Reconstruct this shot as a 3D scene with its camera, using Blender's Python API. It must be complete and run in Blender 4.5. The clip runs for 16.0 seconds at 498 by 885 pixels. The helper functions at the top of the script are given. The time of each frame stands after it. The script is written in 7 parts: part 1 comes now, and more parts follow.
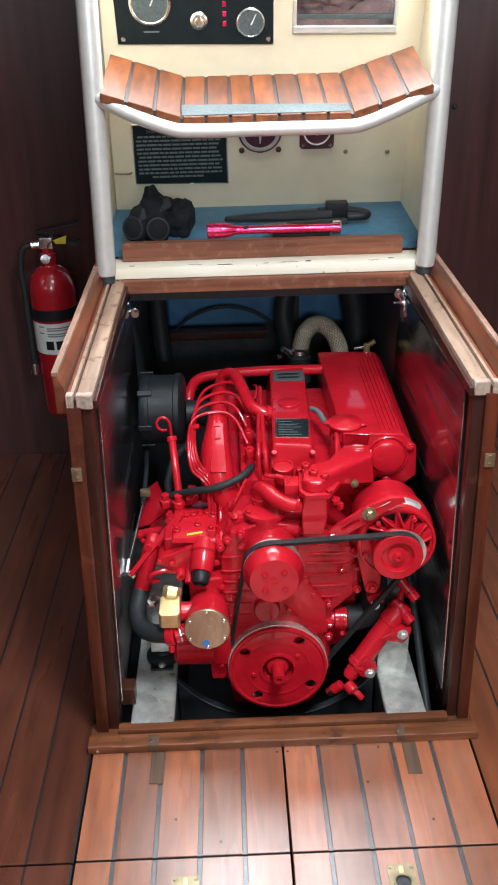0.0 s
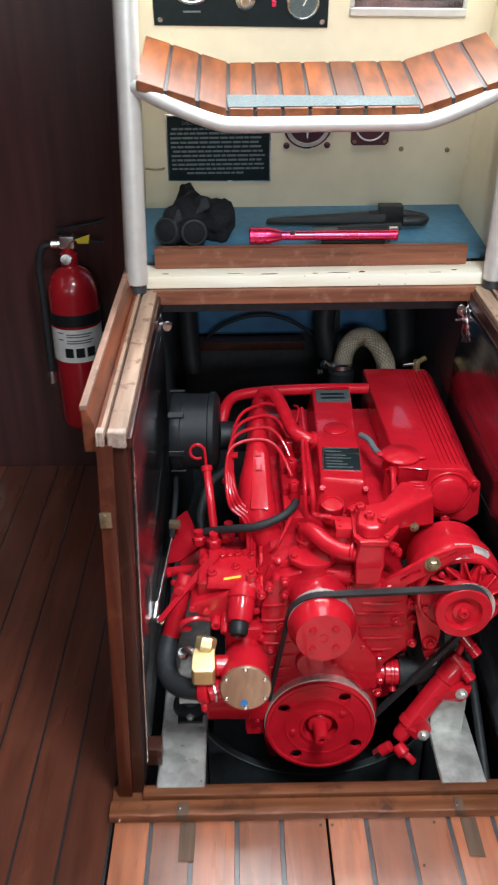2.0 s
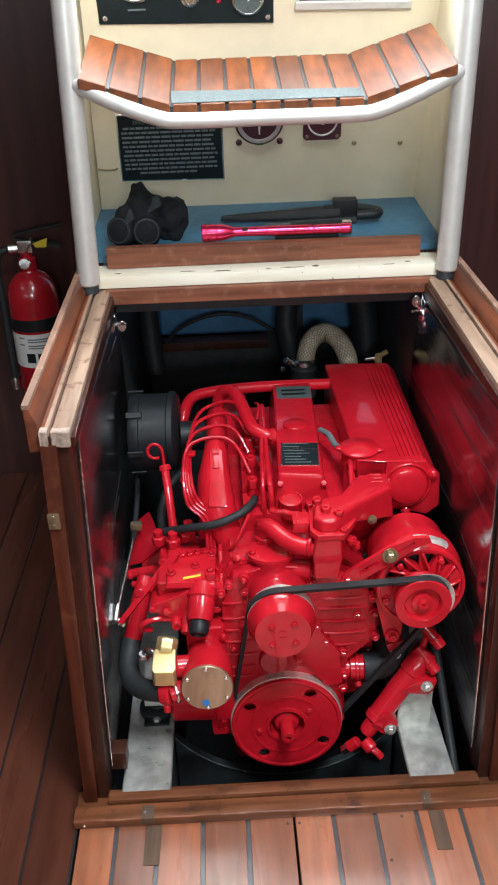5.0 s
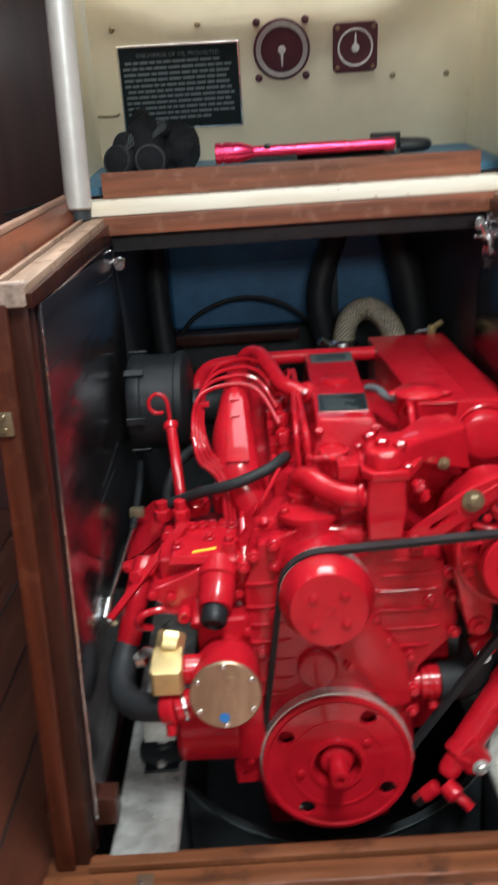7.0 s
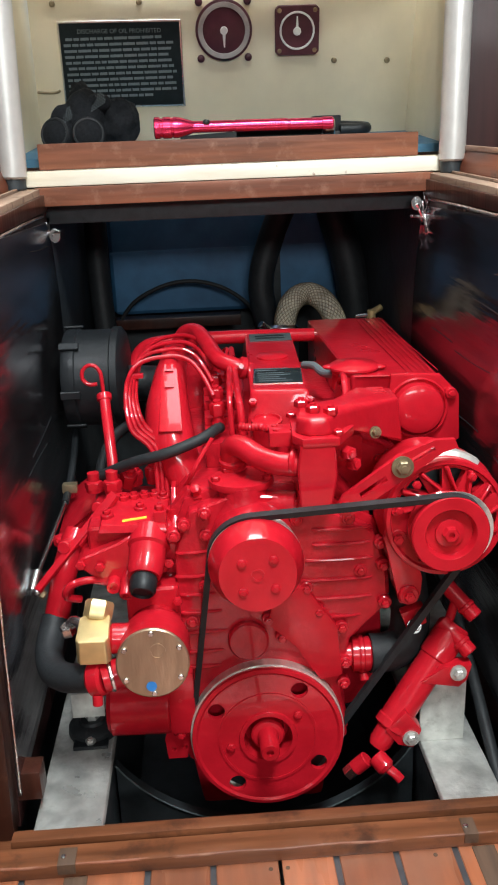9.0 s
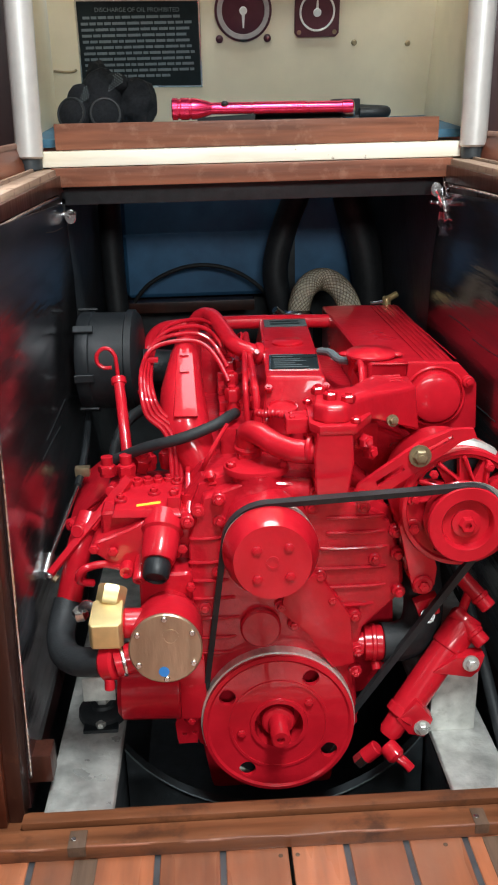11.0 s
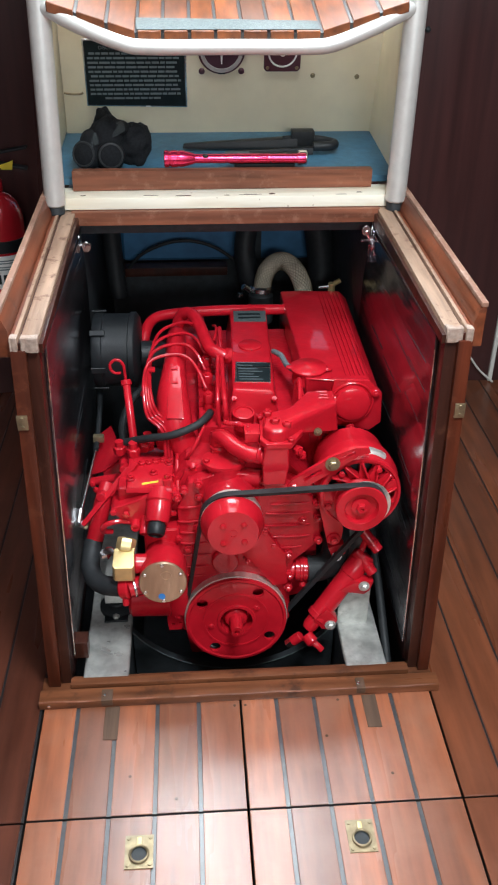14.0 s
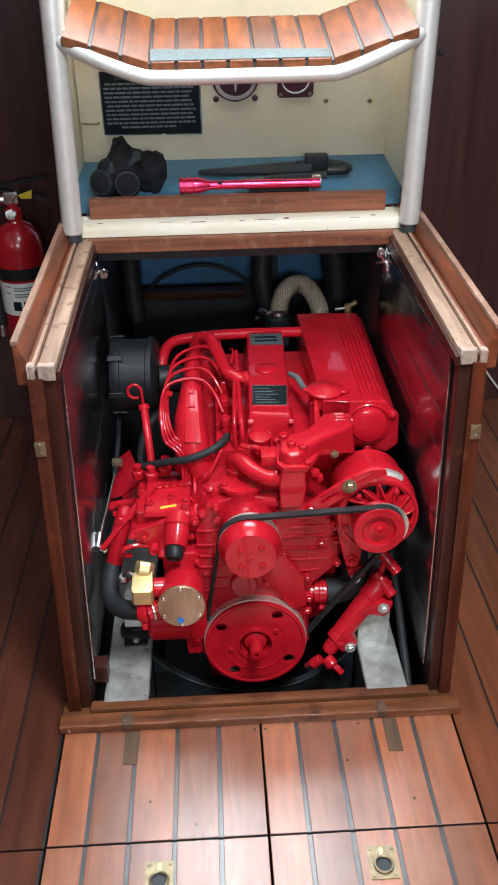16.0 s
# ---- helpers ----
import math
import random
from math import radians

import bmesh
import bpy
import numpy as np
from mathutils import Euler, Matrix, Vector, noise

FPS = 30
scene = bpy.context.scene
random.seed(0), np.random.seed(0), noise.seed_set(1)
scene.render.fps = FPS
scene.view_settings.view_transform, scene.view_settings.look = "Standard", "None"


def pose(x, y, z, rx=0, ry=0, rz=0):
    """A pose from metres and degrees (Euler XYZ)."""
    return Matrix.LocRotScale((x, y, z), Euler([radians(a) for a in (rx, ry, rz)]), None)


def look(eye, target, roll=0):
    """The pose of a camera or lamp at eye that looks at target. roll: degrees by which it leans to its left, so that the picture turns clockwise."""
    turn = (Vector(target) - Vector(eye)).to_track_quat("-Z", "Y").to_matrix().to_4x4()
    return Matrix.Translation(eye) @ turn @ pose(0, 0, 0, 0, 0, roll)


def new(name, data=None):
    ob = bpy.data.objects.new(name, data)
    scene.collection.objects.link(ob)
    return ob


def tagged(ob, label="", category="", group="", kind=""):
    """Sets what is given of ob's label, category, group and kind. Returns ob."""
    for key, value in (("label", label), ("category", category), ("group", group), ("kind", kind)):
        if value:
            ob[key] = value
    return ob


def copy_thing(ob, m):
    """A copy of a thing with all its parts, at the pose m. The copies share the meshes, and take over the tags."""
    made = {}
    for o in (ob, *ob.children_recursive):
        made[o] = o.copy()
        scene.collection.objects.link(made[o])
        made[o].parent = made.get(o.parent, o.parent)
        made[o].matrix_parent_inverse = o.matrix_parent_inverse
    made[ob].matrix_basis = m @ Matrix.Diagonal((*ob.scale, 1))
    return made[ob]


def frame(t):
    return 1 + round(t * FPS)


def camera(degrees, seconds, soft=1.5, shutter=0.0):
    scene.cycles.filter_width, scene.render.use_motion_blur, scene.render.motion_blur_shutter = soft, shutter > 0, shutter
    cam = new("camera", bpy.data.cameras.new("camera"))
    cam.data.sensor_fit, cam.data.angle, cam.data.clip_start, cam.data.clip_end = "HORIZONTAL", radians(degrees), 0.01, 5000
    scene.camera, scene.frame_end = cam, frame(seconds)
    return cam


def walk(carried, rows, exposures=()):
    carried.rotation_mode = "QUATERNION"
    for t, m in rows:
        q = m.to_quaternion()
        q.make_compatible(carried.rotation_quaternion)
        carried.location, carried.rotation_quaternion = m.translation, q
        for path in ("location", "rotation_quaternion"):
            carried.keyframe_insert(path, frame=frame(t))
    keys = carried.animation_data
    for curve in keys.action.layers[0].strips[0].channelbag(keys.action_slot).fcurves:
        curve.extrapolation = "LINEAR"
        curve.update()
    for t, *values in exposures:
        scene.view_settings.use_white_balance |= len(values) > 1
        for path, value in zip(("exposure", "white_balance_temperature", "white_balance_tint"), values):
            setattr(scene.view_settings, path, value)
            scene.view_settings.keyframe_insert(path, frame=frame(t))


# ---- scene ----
cam = camera(32.3, 16.0, soft=2.0, shutter=0.5)
PATH = [
    (0, (-0.064, -1.135, 1.24), (-0.032, 0.629, 0.3), -1.5),
    (0.5, (-0.068, -1.128, 1.241), (-0.046, 0.642, 0.311), -1.4),
    (1, (-0.073, -1.123, 1.233), (-0.058, 0.65, 0.308), -1.1),
    (1.5, (-0.097, -1.081, 1.224), (-0.107, 0.683, 0.283), -0.5),
    (2, (-0.126, -0.941, 1.226), (-0.11, 0.811, 0.261), -0.6),
    (2.5, (-0.135, -0.865, 1.225), (0.027, 0.861, 0.226), -0.4),
    (3, (-0.101, -0.928, 1.226), (0.026, 0.782, 0.198), 0.8),
    (3.5, (-0.066, -0.956, 1.218), (0.006, 0.753, 0.181), -0.6),
    (4, (-0.053, -0.973, 1.23), (-0.019, 0.749, 0.214), -1.7),
    (4.2, (-0.058, -0.981, 1.234), (-0.032, 0.754, 0.238), -1.4),
    (6.3, (-0.073, -0.773, 0.948), (0.001, 1.044, 0.114), -3.3),
    (6.5, (-0.072, -0.754, 0.884), (0.027, 1.09, 0.114), -1.6),
    (6.7, (-0.072, -0.754, 0.856), (0.025, 1.106, 0.192), -0.6),
    (6.8, (-0.072, -0.753, 0.843), (0.021, 1.115, 0.192), -0.6),
    (6.9, (-0.072, -0.753, 0.829), (-0.029, 1.123, 0.175), -1.8),
    (7, (-0.072, -0.753, 0.815), (-0.09, 1.131, 0.145), -3.9),
    (7.1, (-0.069, -0.756, 0.810), (-0.095, 1.133, 0.126), -4.8),
    (7.2, (-0.067, -0.758, 0.806), (-0.099, 1.134, 0.128), -4.3),
    (7.3, (-0.064, -0.761, 0.801), (-0.039, 1.136, 0.155), -2.1),
    (7.4, (-0.062, -0.763, 0.797), (-0.001, 1.137, 0.170), -1.5),
    (7.5, (-0.059, -0.766, 0.792), (-0.002, 1.139, 0.186), -1.5),
    (8, (-0.058, -0.759, 0.774), (-0.024, 1.15, 0.178), -1.0),
    (8.5, (-0.051, -0.765, 0.761), (0.006, 1.131, 0.129), -1.9),
    (9, (-0.048, -0.763, 0.761), (0.042, 1.126, 0.11), -2.3),
    (11.3, (-0.062, -0.755, 0.76), (0.016, 1.123, 0.076), -1.4),
    (11.5, (-0.064, -0.761, 0.767), (0.021, 1.11, 0.067), -1.5),
    (12, (-0.092, -0.779, 0.945), (0.013, 0.934, -0.083), -2.5),
    (12.5, (-0.121, -0.903, 1.176), (0.025, 0.715, 0.011), -0.8),
    (13, (-0.112, -1.019, 1.238), (0.055, 0.628, 0.115), 1.4),
    (13.5, (-0.088, -1.057, 1.237), (0.064, 0.625, 0.165), 1.9),
    (14, (-0.061, -1.057, 1.221), (0.061, 0.626, 0.148), 0.5),
    (14.5, (-0.057, -1.058, 1.228), (0.028, 0.632, 0.163), -0.1),
    (15, (-0.055, -1.061, 1.231), (0.016, 0.644, 0.188), -0.2),
    (15.5, (-0.054, -1.061, 1.232), (0.012, 0.65, 0.198), -0.8),
    (16, (-0.05, -1.059, 1.23), (0.02, 0.651, 0.195), -1.1),
]
EXPOSURE = [(0.0, 0.16, 6300, 8), (4.2, 0.10, 6300, 8), (6.3, 0.08, 6500, 6), (7.0, 0.14, 6500, 6), (7.5, 0.50, 6500, 6), (8.2, 0.42, 6500, 6), (11.3, 0.40, 6500, 6), (12.3, 0.36, 6350, 8), (13.1, 0.28, 6300, 8), (13.8, 0.14, 6300, 8), (16.0, 0.10, 6300, 8)]
walk(cam, [(t, look(eye, target, roll)) for t, eye, target, roll in PATH], EXPOSURE)

# ---- world and light ----
world = bpy.data.worlds.new("sky")
scene.world = world
world.use_nodes = True
wn = world.node_tree.nodes
sky = wn.new("ShaderNodeTexSky")
sky.sky_type = "NISHITA"
sky.sun_disc = False
sky.sun_elevation = radians(55)
sky.sun_rotation = radians(20)
world.node_tree.links.new(sky.outputs[0], wn["Background"].inputs[0])
wn["Background"].inputs[1].default_value = 0.12


def area_lamp(name, x, y, z, sx, sy, watts, colour, turn=(0, 0, 0)):
    d = bpy.data.lights.new(name, "AREA")
    d.shape, d.size, d.size_y, d.energy, d.color = "RECTANGLE", sx, sy, watts, colour
    ob = new(name, d)
    ob.matrix_world = pose(x, y, z, *turn)
    return ob


# daylight through the companionway doorway and the deck hatches
area_lamp("companionway_daylight", 0.025, 0.800, 1.45, 0.60, 0.34, 17.0, (0.90, 0.96, 1.0), (-80, 0, 0))
area_lamp("bridge_deck_daylight", 0.0, 0.42, 1.935, 0.60, 0.66, 9.0, (0.90, 0.96, 1.0))
area_lamp("saloon_hatch_daylight", 0.24, -0.65, 1.935, 0.34, 0.46, 35.5, (0.92, 0.97, 1.0))
# added fill lamp before the closed forward wall, to brighten the alcove
area_lamp("forward_fill", 0.2, -2.55, 1.45, 1.0, 0.30, 19.0, (0.92, 0.97, 1.0), (-90, 0, 180))

# ---- materials ----
MATS = {}


def material(name, colour, rough=0.5, metal=0.0, coat=0.0, vary=0.12, scale=30.0, bump=0.0, bump_scale=120.0,
             stretch=(1, 1, 1), dark=None, dark_amount=0.0, dark_scale=6.0, rough_vary=0.1, random_tone=0.0, spec=0.5, coat_rough=0.08, blotch=None, coat_ior=1.5):
    """A procedural surface: a base colour with fine and coarse variation, stains, uneven gloss and relief."""
    m = bpy.data.materials.new(name)
    m.use_nodes = True
    nt = m.node_tree
    n, ln = nt.nodes, nt.links.new
    b = n["Principled BSDF"]
    tc = n.new("ShaderNodeTexCoord")
    mp = n.new("ShaderNodeMapping")
    mp.inputs["Scale"].default_value = stretch
    geo = n.new("ShaderNodeNewGeometry")
    ln(geo.outputs["Position"], mp.inputs[0])
    fine = n.new("ShaderNodeTexNoise")
    fine.inputs["Scale"].default_value, fine.inputs["Detail"].default_value = scale, 6
    ln(mp.outputs[0], fine.inputs[0])
    coarse = n.new("ShaderNodeTexNoise")
    coarse.inputs["Scale"].default_value, coarse.inputs["Detail"].default_value = dark_scale, 4
    ln(mp.outputs[0], coarse.inputs[0])
    ramp = n.new("ShaderNodeMapRange")
    ramp.inputs[1].default_value, ramp.inputs[2].default_value = 0.3, 0.7
    ramp.inputs[3].default_value, ramp.inputs[4].default_value = 1 - vary, 1 + vary
    ln(fine.outputs[0], ramp.inputs[0])
    mul = n.new("ShaderNodeVectorMath")
    mul.operation = "SCALE"
    mul.inputs[0].default_value = colour
    ln(ramp.outputs[0], mul.inputs["Scale"])
    out = mul.outputs[0]
    if dark:
        mr = n.new("ShaderNodeMapRange")
        mr.inputs[1].default_value, mr.inputs[2].default_value = 0.48, 0.72
        mr.inputs[3].default_value, mr.inputs[4].default_value = 0, dark_amount
        ln(coarse.outputs[0], mr.inputs[0])
        mix = n.new("ShaderNodeMix")
        mix.data_type = "RGBA"
        mix.inputs[7].default_value = (*dark, 1)
        ln(mr.outputs[0], mix.inputs[0])
        ln(out, mix.inputs[6])
        out = mix.outputs[2]
    if blotch:
        worn, amount, size, low, high = blotch
        patch = n.new("ShaderNodeTexNoise")
        patch.inputs["Scale"].default_value, patch.inputs["Detail"].default_value = size, 8
        patch.inputs["Roughness"].default_value = 0.65
        ln(geo.outputs["Position"], patch.inputs[0])
        pr = n.new("ShaderNodeMapRange")
        pr.inputs[1].default_value, pr.inputs[2].default_value = low, high
        pr.inputs[3].default_value, pr.inputs[4].default_value = 0, amount
        ln(patch.outputs[0], pr.inputs[0])
        wear = n.new("ShaderNodeMix")
        wear.data_type = "RGBA"
        wear.inputs[7].default_value = (*worn, 1)
        ln(pr.outputs[0], wear.inputs[0])
        ln(out, wear.inputs[6])
        out = wear.outputs[2]
    if random_tone:
        oi = n.new("ShaderNodeObjectInfo")
        rr = n.new("ShaderNodeMapRange")
        rr.inputs[3].default_value, rr.inputs[4].default_value = 1 - random_tone, 1 + random_tone
        ln(oi.outputs["Random"], rr.inputs[0])
        mul2 = n.new("ShaderNodeVectorMath")
        mul2.operation = "SCALE"
        ln(out, mul2.inputs[0])
        ln(rr.outputs[0], mul2.inputs["Scale"])
        out = mul2.outputs[0]
    ln(out, b.inputs["Base Color"])
    r = n.new("ShaderNodeMapRange")
    r.inputs[1].default_value, r.inputs[2].default_value = 0.3, 0.7
    r.inputs[3].default_value, r.inputs[4].default_value = max(0.02, rough - rough_vary * rough), min(1, rough + rough_vary * rough)
    ln(coarse.outputs[0], r.inputs[0])
    ln(r.outputs[0], b.inputs["Roughness"])
    b.inputs["Metallic"].default_value = metal
    b.inputs["Coat Weight"].default_value = coat
    b.inputs["Coat Roughness"].default_value = coat_rough
    b.inputs["Coat IOR"].default_value = coat_ior
    b.inputs["Specular IOR Level"].default_value = spec
    if bump:
        bn = n.new("ShaderNodeTexNoise")
        bn.inputs["Scale"].default_value, bn.inputs["Detail"].default_value = bump_scale, 3
        ln(mp.outputs[0], bn.inputs[0])
        bp = n.new("ShaderNodeBump")
        bp.inputs["Strength"].default_value, bp.inputs["Distance"].default_value = bump, 0.003
        ln(bn.outputs[0], bp.inputs["Height"])
        ln(bp.outputs[0], b.inputs["Normal"])
    MATS[name] = m
    return m


ALONG_Y, ALONG_X, ALONG_Z = (1, 0.06, 1), (0.06, 1, 1), (1, 1, 0.06)
RED = material("engine_enamel", (0.53, 0.010, 0.022), 0.30, 0, 0.55, 0.07, 60, 0.20, 90, dark=(0.32, 0.003, 0.008), dark_amount=0.45, dark_scale=14, coat_rough=0.05, spec=0.15)
RED_ROUGH = material("cast_enamel", (0.49, 0.009, 0.021), 0.32, 0, 0.5, 0.12, 80, 0.46, 120, dark=(0.27, 0.002, 0.006), dark_amount=0.5, dark_scale=18, coat_rough=0.05, spec=0.15)
TEAK = material("varnished_floor_teak", (0.33, 0.104, 0.044), 0.30, 0, 1.0, 0.30, 60, 0.06, 60, (1, 0.12, 1), (0.20, 0.052, 0.018), 0.6, 11, 0.4, 0.28, coat_rough=0.31, blotch=((0.36, 0.160, 0.095), 0.55, 9, 0.46, 0.68), coat_ior=1.75)
# copy of the sole teak with the port side's shade darkened into it
SOLE_SHADED = material("shaded_sole_teak", (0.115, 0.034, 0.019), 0.30, 0, 0.35, 0.30, 55, 0.05, 90, (1, 0.10, 1), (0.060, 0.018, 0.011), 0.6, 9, 0.3, 0.18, coat_rough=0.2, blotch=((0.15, 0.052, 0.031), 0.4, 10, 0.48, 0.7))
# same teak again, with less shade in the colour, for starboard
SOLE_HALF_SHADED = material("half_shaded_sole_teak", (0.175, 0.054, 0.024), 0.30, 0, 0.35, 0.30, 55, 0.05, 90, (1, 0.10, 1), (0.10, 0.030, 0.014), 0.6, 9, 0.3, 0.22, coat_rough=0.2, blotch=((0.20, 0.072, 0.038), 0.4, 10, 0.48, 0.7))
DARK_SEAM = material("dark_seam_caulk", (0.018, 0.016, 0.017), 0.5, 0, 0.2, 0.2, 90)
CAULK = material("blue_grey_caulk", (0.050, 0.054, 0.060), 0.32, 0, 1.0, 0.3, 60, coat_rough=0.31, coat_ior=1.75)
TRIM_X = material("mahogany_trim_across", (0.175, 0.062, 0.027), 0.36, 0, 0.15, 0.40, 60, 0.2, 120, (0.08, 1, 1), (0.070, 0.024, 0.013), 0.8, 12, 0.3, 0.12, spec=0.35, blotch=((0.040, 0.018, 0.012), 0.8, 16, 0.53, 0.68))
TRIM_Y = material("mahogany_trim_along", (0.20, 0.054, 0.023), 0.42, 0, 0.06, 0.38, 60, 0.2, 120, (1, 0.08, 1), (0.075, 0.022, 0.012), 0.8, 12, 0.3, 0.12, spec=0.35, blotch=((0.055, 0.020, 0.013), 0.75, 26, 0.55, 0.68))
TRIM_Z = material("mahogany_post", (0.046, 0.013, 0.008), 0.34, 0, 0.2, 0.40, 60, 0.2, 120, (1, 1, 0.07), (0.022, 0.009, 0.006), 0.8, 12, 0.3, 0.14, spec=0.35, blotch=((0.12, 0.045, 0.026), 0.45, 24, 0.58, 0.70))
POST = material("reddish_mahogany_post", (0.090, 0.020, 0.009), 0.34, 0, 0.2, 0.40, 60, 0.2, 120, (1, 1, 0.07), (0.045, 0.014, 0.009), 0.8, 12, 0.3, 0.14, spec=0.35, blotch=((0.19, 0.060, 0.030), 0.5, 24, 0.56, 0.72))
WORN_EDGE = material("worn_pale_edge", (0.30, 0.165, 0.115), 0.55, 0, 0, 0.35, 70, 0.35, 160, (1, 0.15, 1), (0.16, 0.062, 0.034), 0.8, 18, blotch=((0.42, 0.29, 0.23), 0.7, 45, 0.52, 0.66))
SPLINTER = material("splintered_pale_wood", (0.36, 0.27, 0.22), 0.6, 0, 0, 0.3, 120, 0.4, 200, dark=(0.35, 0.22, 0.16), dark_amount=0.7, dark_scale=50)
FIDDLE = material("worn_mahogany_fiddle", (0.22, 0.078, 0.042), 0.45, 0, 0.1, 0.40, 70, 0.25, 130, (0.08, 1, 1), (0.085, 0.028, 0.016), 0.8, 14, 0.3, spec=0.35, blotch=((0.36, 0.19, 0.125), 0.5, 34, 0.54, 0.70))
RAW = material("bare_worn_wood", (0.33, 0.215, 0.148), 0.6, 0, 0.0, 0.35, 70, 0.35, 160, (1, 0.08, 1), (0.17, 0.085, 0.052), 0.8, 16, blotch=((0.13, 0.055, 0.034), 0.85, 40, 0.55, 0.66))
BULK = material("dark_mahogany_panel", (0.062, 0.021, 0.020), 0.32, 0, 0.4, 0.30, 40, 0.05, 80, ALONG_Z, (0.035, 0.013, 0.013), 0.5, 4, 0.3)
CREAM = material("cream_paint", (0.86, 0.76, 0.56), 0.42, 0, 0.1, 0.03, 25, 0.08, 90, dark=(0.70, 0.60, 0.43), dark_amount=0.35, dark_scale=7)
CHIPPED = material("chipped_cream_ledge", (0.92, 0.88, 0.74), 0.40, 0, 0.1, 0.05, 40, 0.2, 120, (0.15, 1, 1), (0.72, 0.58, 0.38), 0.6, 24, blotch=((0.30, 0.17, 0.09), 0.9, 60, 0.66, 0.69))
BLUE = material("blue_vinyl_shelf", (0.045, 0.135, 0.215), 0.5, 0, 0.0, 0.15, 60, 0.15, 240, dark=(0.02, 0.08, 0.15), dark_amount=0.4)
TANK_BLUE = material("blue_tank_paint", (0.045, 0.15, 0.29), 0.5, 0, 0.0, 0.15, 30, 0.1, 60, dark=(0.012, 0.045, 0.10), dark_amount=0.5)
BLACK = material("bilge_and_recess_black", (0.030, 0.036, 0.040), 0.5, 0, 0.0, 0.3, 40, 0.3, 90, dark=(0.03, 0.028, 0.026), dark_amount=0.5)
RUBBER = material("black_rubber", (0.020, 0.022, 0.024), 0.55, 0, 0.0, 0.2, 90, 0.15, 300, spec=0.35)
PLASTIC = material("black_moulded_plastic", (0.012, 0.014, 0.016), 0.46, 0, 0.0, 0.15, 90, 0.1, 300, spec=0.35)
STEEL = material("galvanised_bearer", (0.56, 0.56, 0.53), 0.48, 0.6, 0.0, 0.25, 40, 0.25, 120, dark=(0.34, 0.34, 0.32), dark_amount=0.4, dark_scale=30, rough_vary=0.5, blotch=((0.26, 0.24, 0.20), 0.30, 60, 0.56, 0.70))
CHROME = material("bright_zinc", (0.80, 0.80, 0.78), 0.26, 1.0, 0, 0.08, 80)
ALLOY = material("satin_ladder_tube", (0.66, 0.645, 0.61), 0.42, 0.4, 0, 0.05, 60, 0.05, 200)
MACHINED = material("machined_steel", (0.88, 0.86, 0.80), 0.40, 0.78, 0, 0.10, 160, 0.06, 260, (1, 0.2, 1), dark=(0.55, 0.53, 0.49), dark_amount=0.35, dark_scale=70)
BRASS = material("machined_brass", (0.80, 0.62, 0.30), 0.34, 0.7, 0, 0.08, 60, 0.06, 160, dark=(0.55, 0.37, 0.15), dark_amount=0.4)
BRONZE = material("brushed_bronze_cover", (0.52, 0.38, 0.26), 0.34, 0.85, 0, 0.14, 90, 0.12, 180, (1, 1, 0.2), (0.34, 0.22, 0.14), 0.5, 20)
AGED_BRASS = material("aged_brass", (0.36, 0.29, 0.18), 0.42, 0.8, 0, 0.25, 90, 0.1, 200, dark=(0.25, 0.19, 0.11), dark_amount=0.6, dark_scale=40)
HEATWRAP = material("heat_wrap", (0.90, 0.84, 0.68), 0.7, 0, 0, 0.30, 160, 0.6, 400, dark=(0.48, 0.40, 0.28), dark_amount=0.5, dark_scale=30)
hw = HEATWRAP.node_tree
wv = [hw.nodes.new("ShaderNodeTexWave") for _ in range(2)]
for k, w in enumerate(wv):
    w.wave_type, w.bands_direction = "BANDS", "DIAGONAL" if k else "X"
    w.inputs["Scale"].default_value, w.inputs["Distortion"].default_value = 120, 2.0
    hw.links.new([n for n in hw.nodes if n.type == "NEW_GEOMETRY"][0].outputs["Position"], w.inputs[0])
wmul = hw.nodes.new("ShaderNodeMath")
wmul.operation = "MULTIPLY"
hw.links.new(wv[0].outputs["Fac"], wmul.inputs[0])
hw.links.new(wv[1].outputs["Fac"], wmul.inputs[1])
hw.links.new(wmul.outputs[0], [n for n in hw.nodes if n.type == "BUMP"][0].inputs["Height"])
FOIL = material("foil_edge", (0.75, 0.76, 0.78), 0.18, 1.0, 0, 0.1, 80, 0.6, 140)
LINER = material("glossy_black_liner", (0.255, 0.24, 0.265), 0.20, 0.96, 0.0, 0.35, 30, 0.42, 60, (1, 0.09, 1), rough_vary=0.5)
WHITE = material("white_print", (0.78, 0.78, 0.75), 0.5, 0, 0, 0.05, 60)
BEZEL = material("dull_grey_bezel", (0.40, 0.36, 0.35), 0.5, 0, 0, 0.1, 120)
GREY_PRINT = material("pale_engraved_lettering", (0.15, 0.18, 0.19), 0.5, 0, 0, 0.1, 200)
PLAQUE = material("dark_slate_plaque", (0.010, 0.016, 0.018), 0.55, 0, 0.0, 0.2, 60, spec=0.2)
MAROON = material("maroon_gauge_face", (0.085, 0.022, 0.034), 0.35, 0, 0.2, 0.15, 60)
TORCH = material("anodised_red_aluminium", (0.78, 0.04, 0.13), 0.26, 0.8, 0.2, 0.05, 80)
EXT_RED = material("extinguisher_red", (0.42, 0.012, 0.020), 0.25, 0, 0.6, 0.06, 60)
PALE = material("pale_headliner", (0.74, 0.72, 0.66), 0.6, 0, 0, 0.05, 20)
CLOTH = material("black_fabric", (0.012, 0.013, 0.015), 0.85, 0, 0, 0.3, 220, 0.4, 500, spec=0.15)
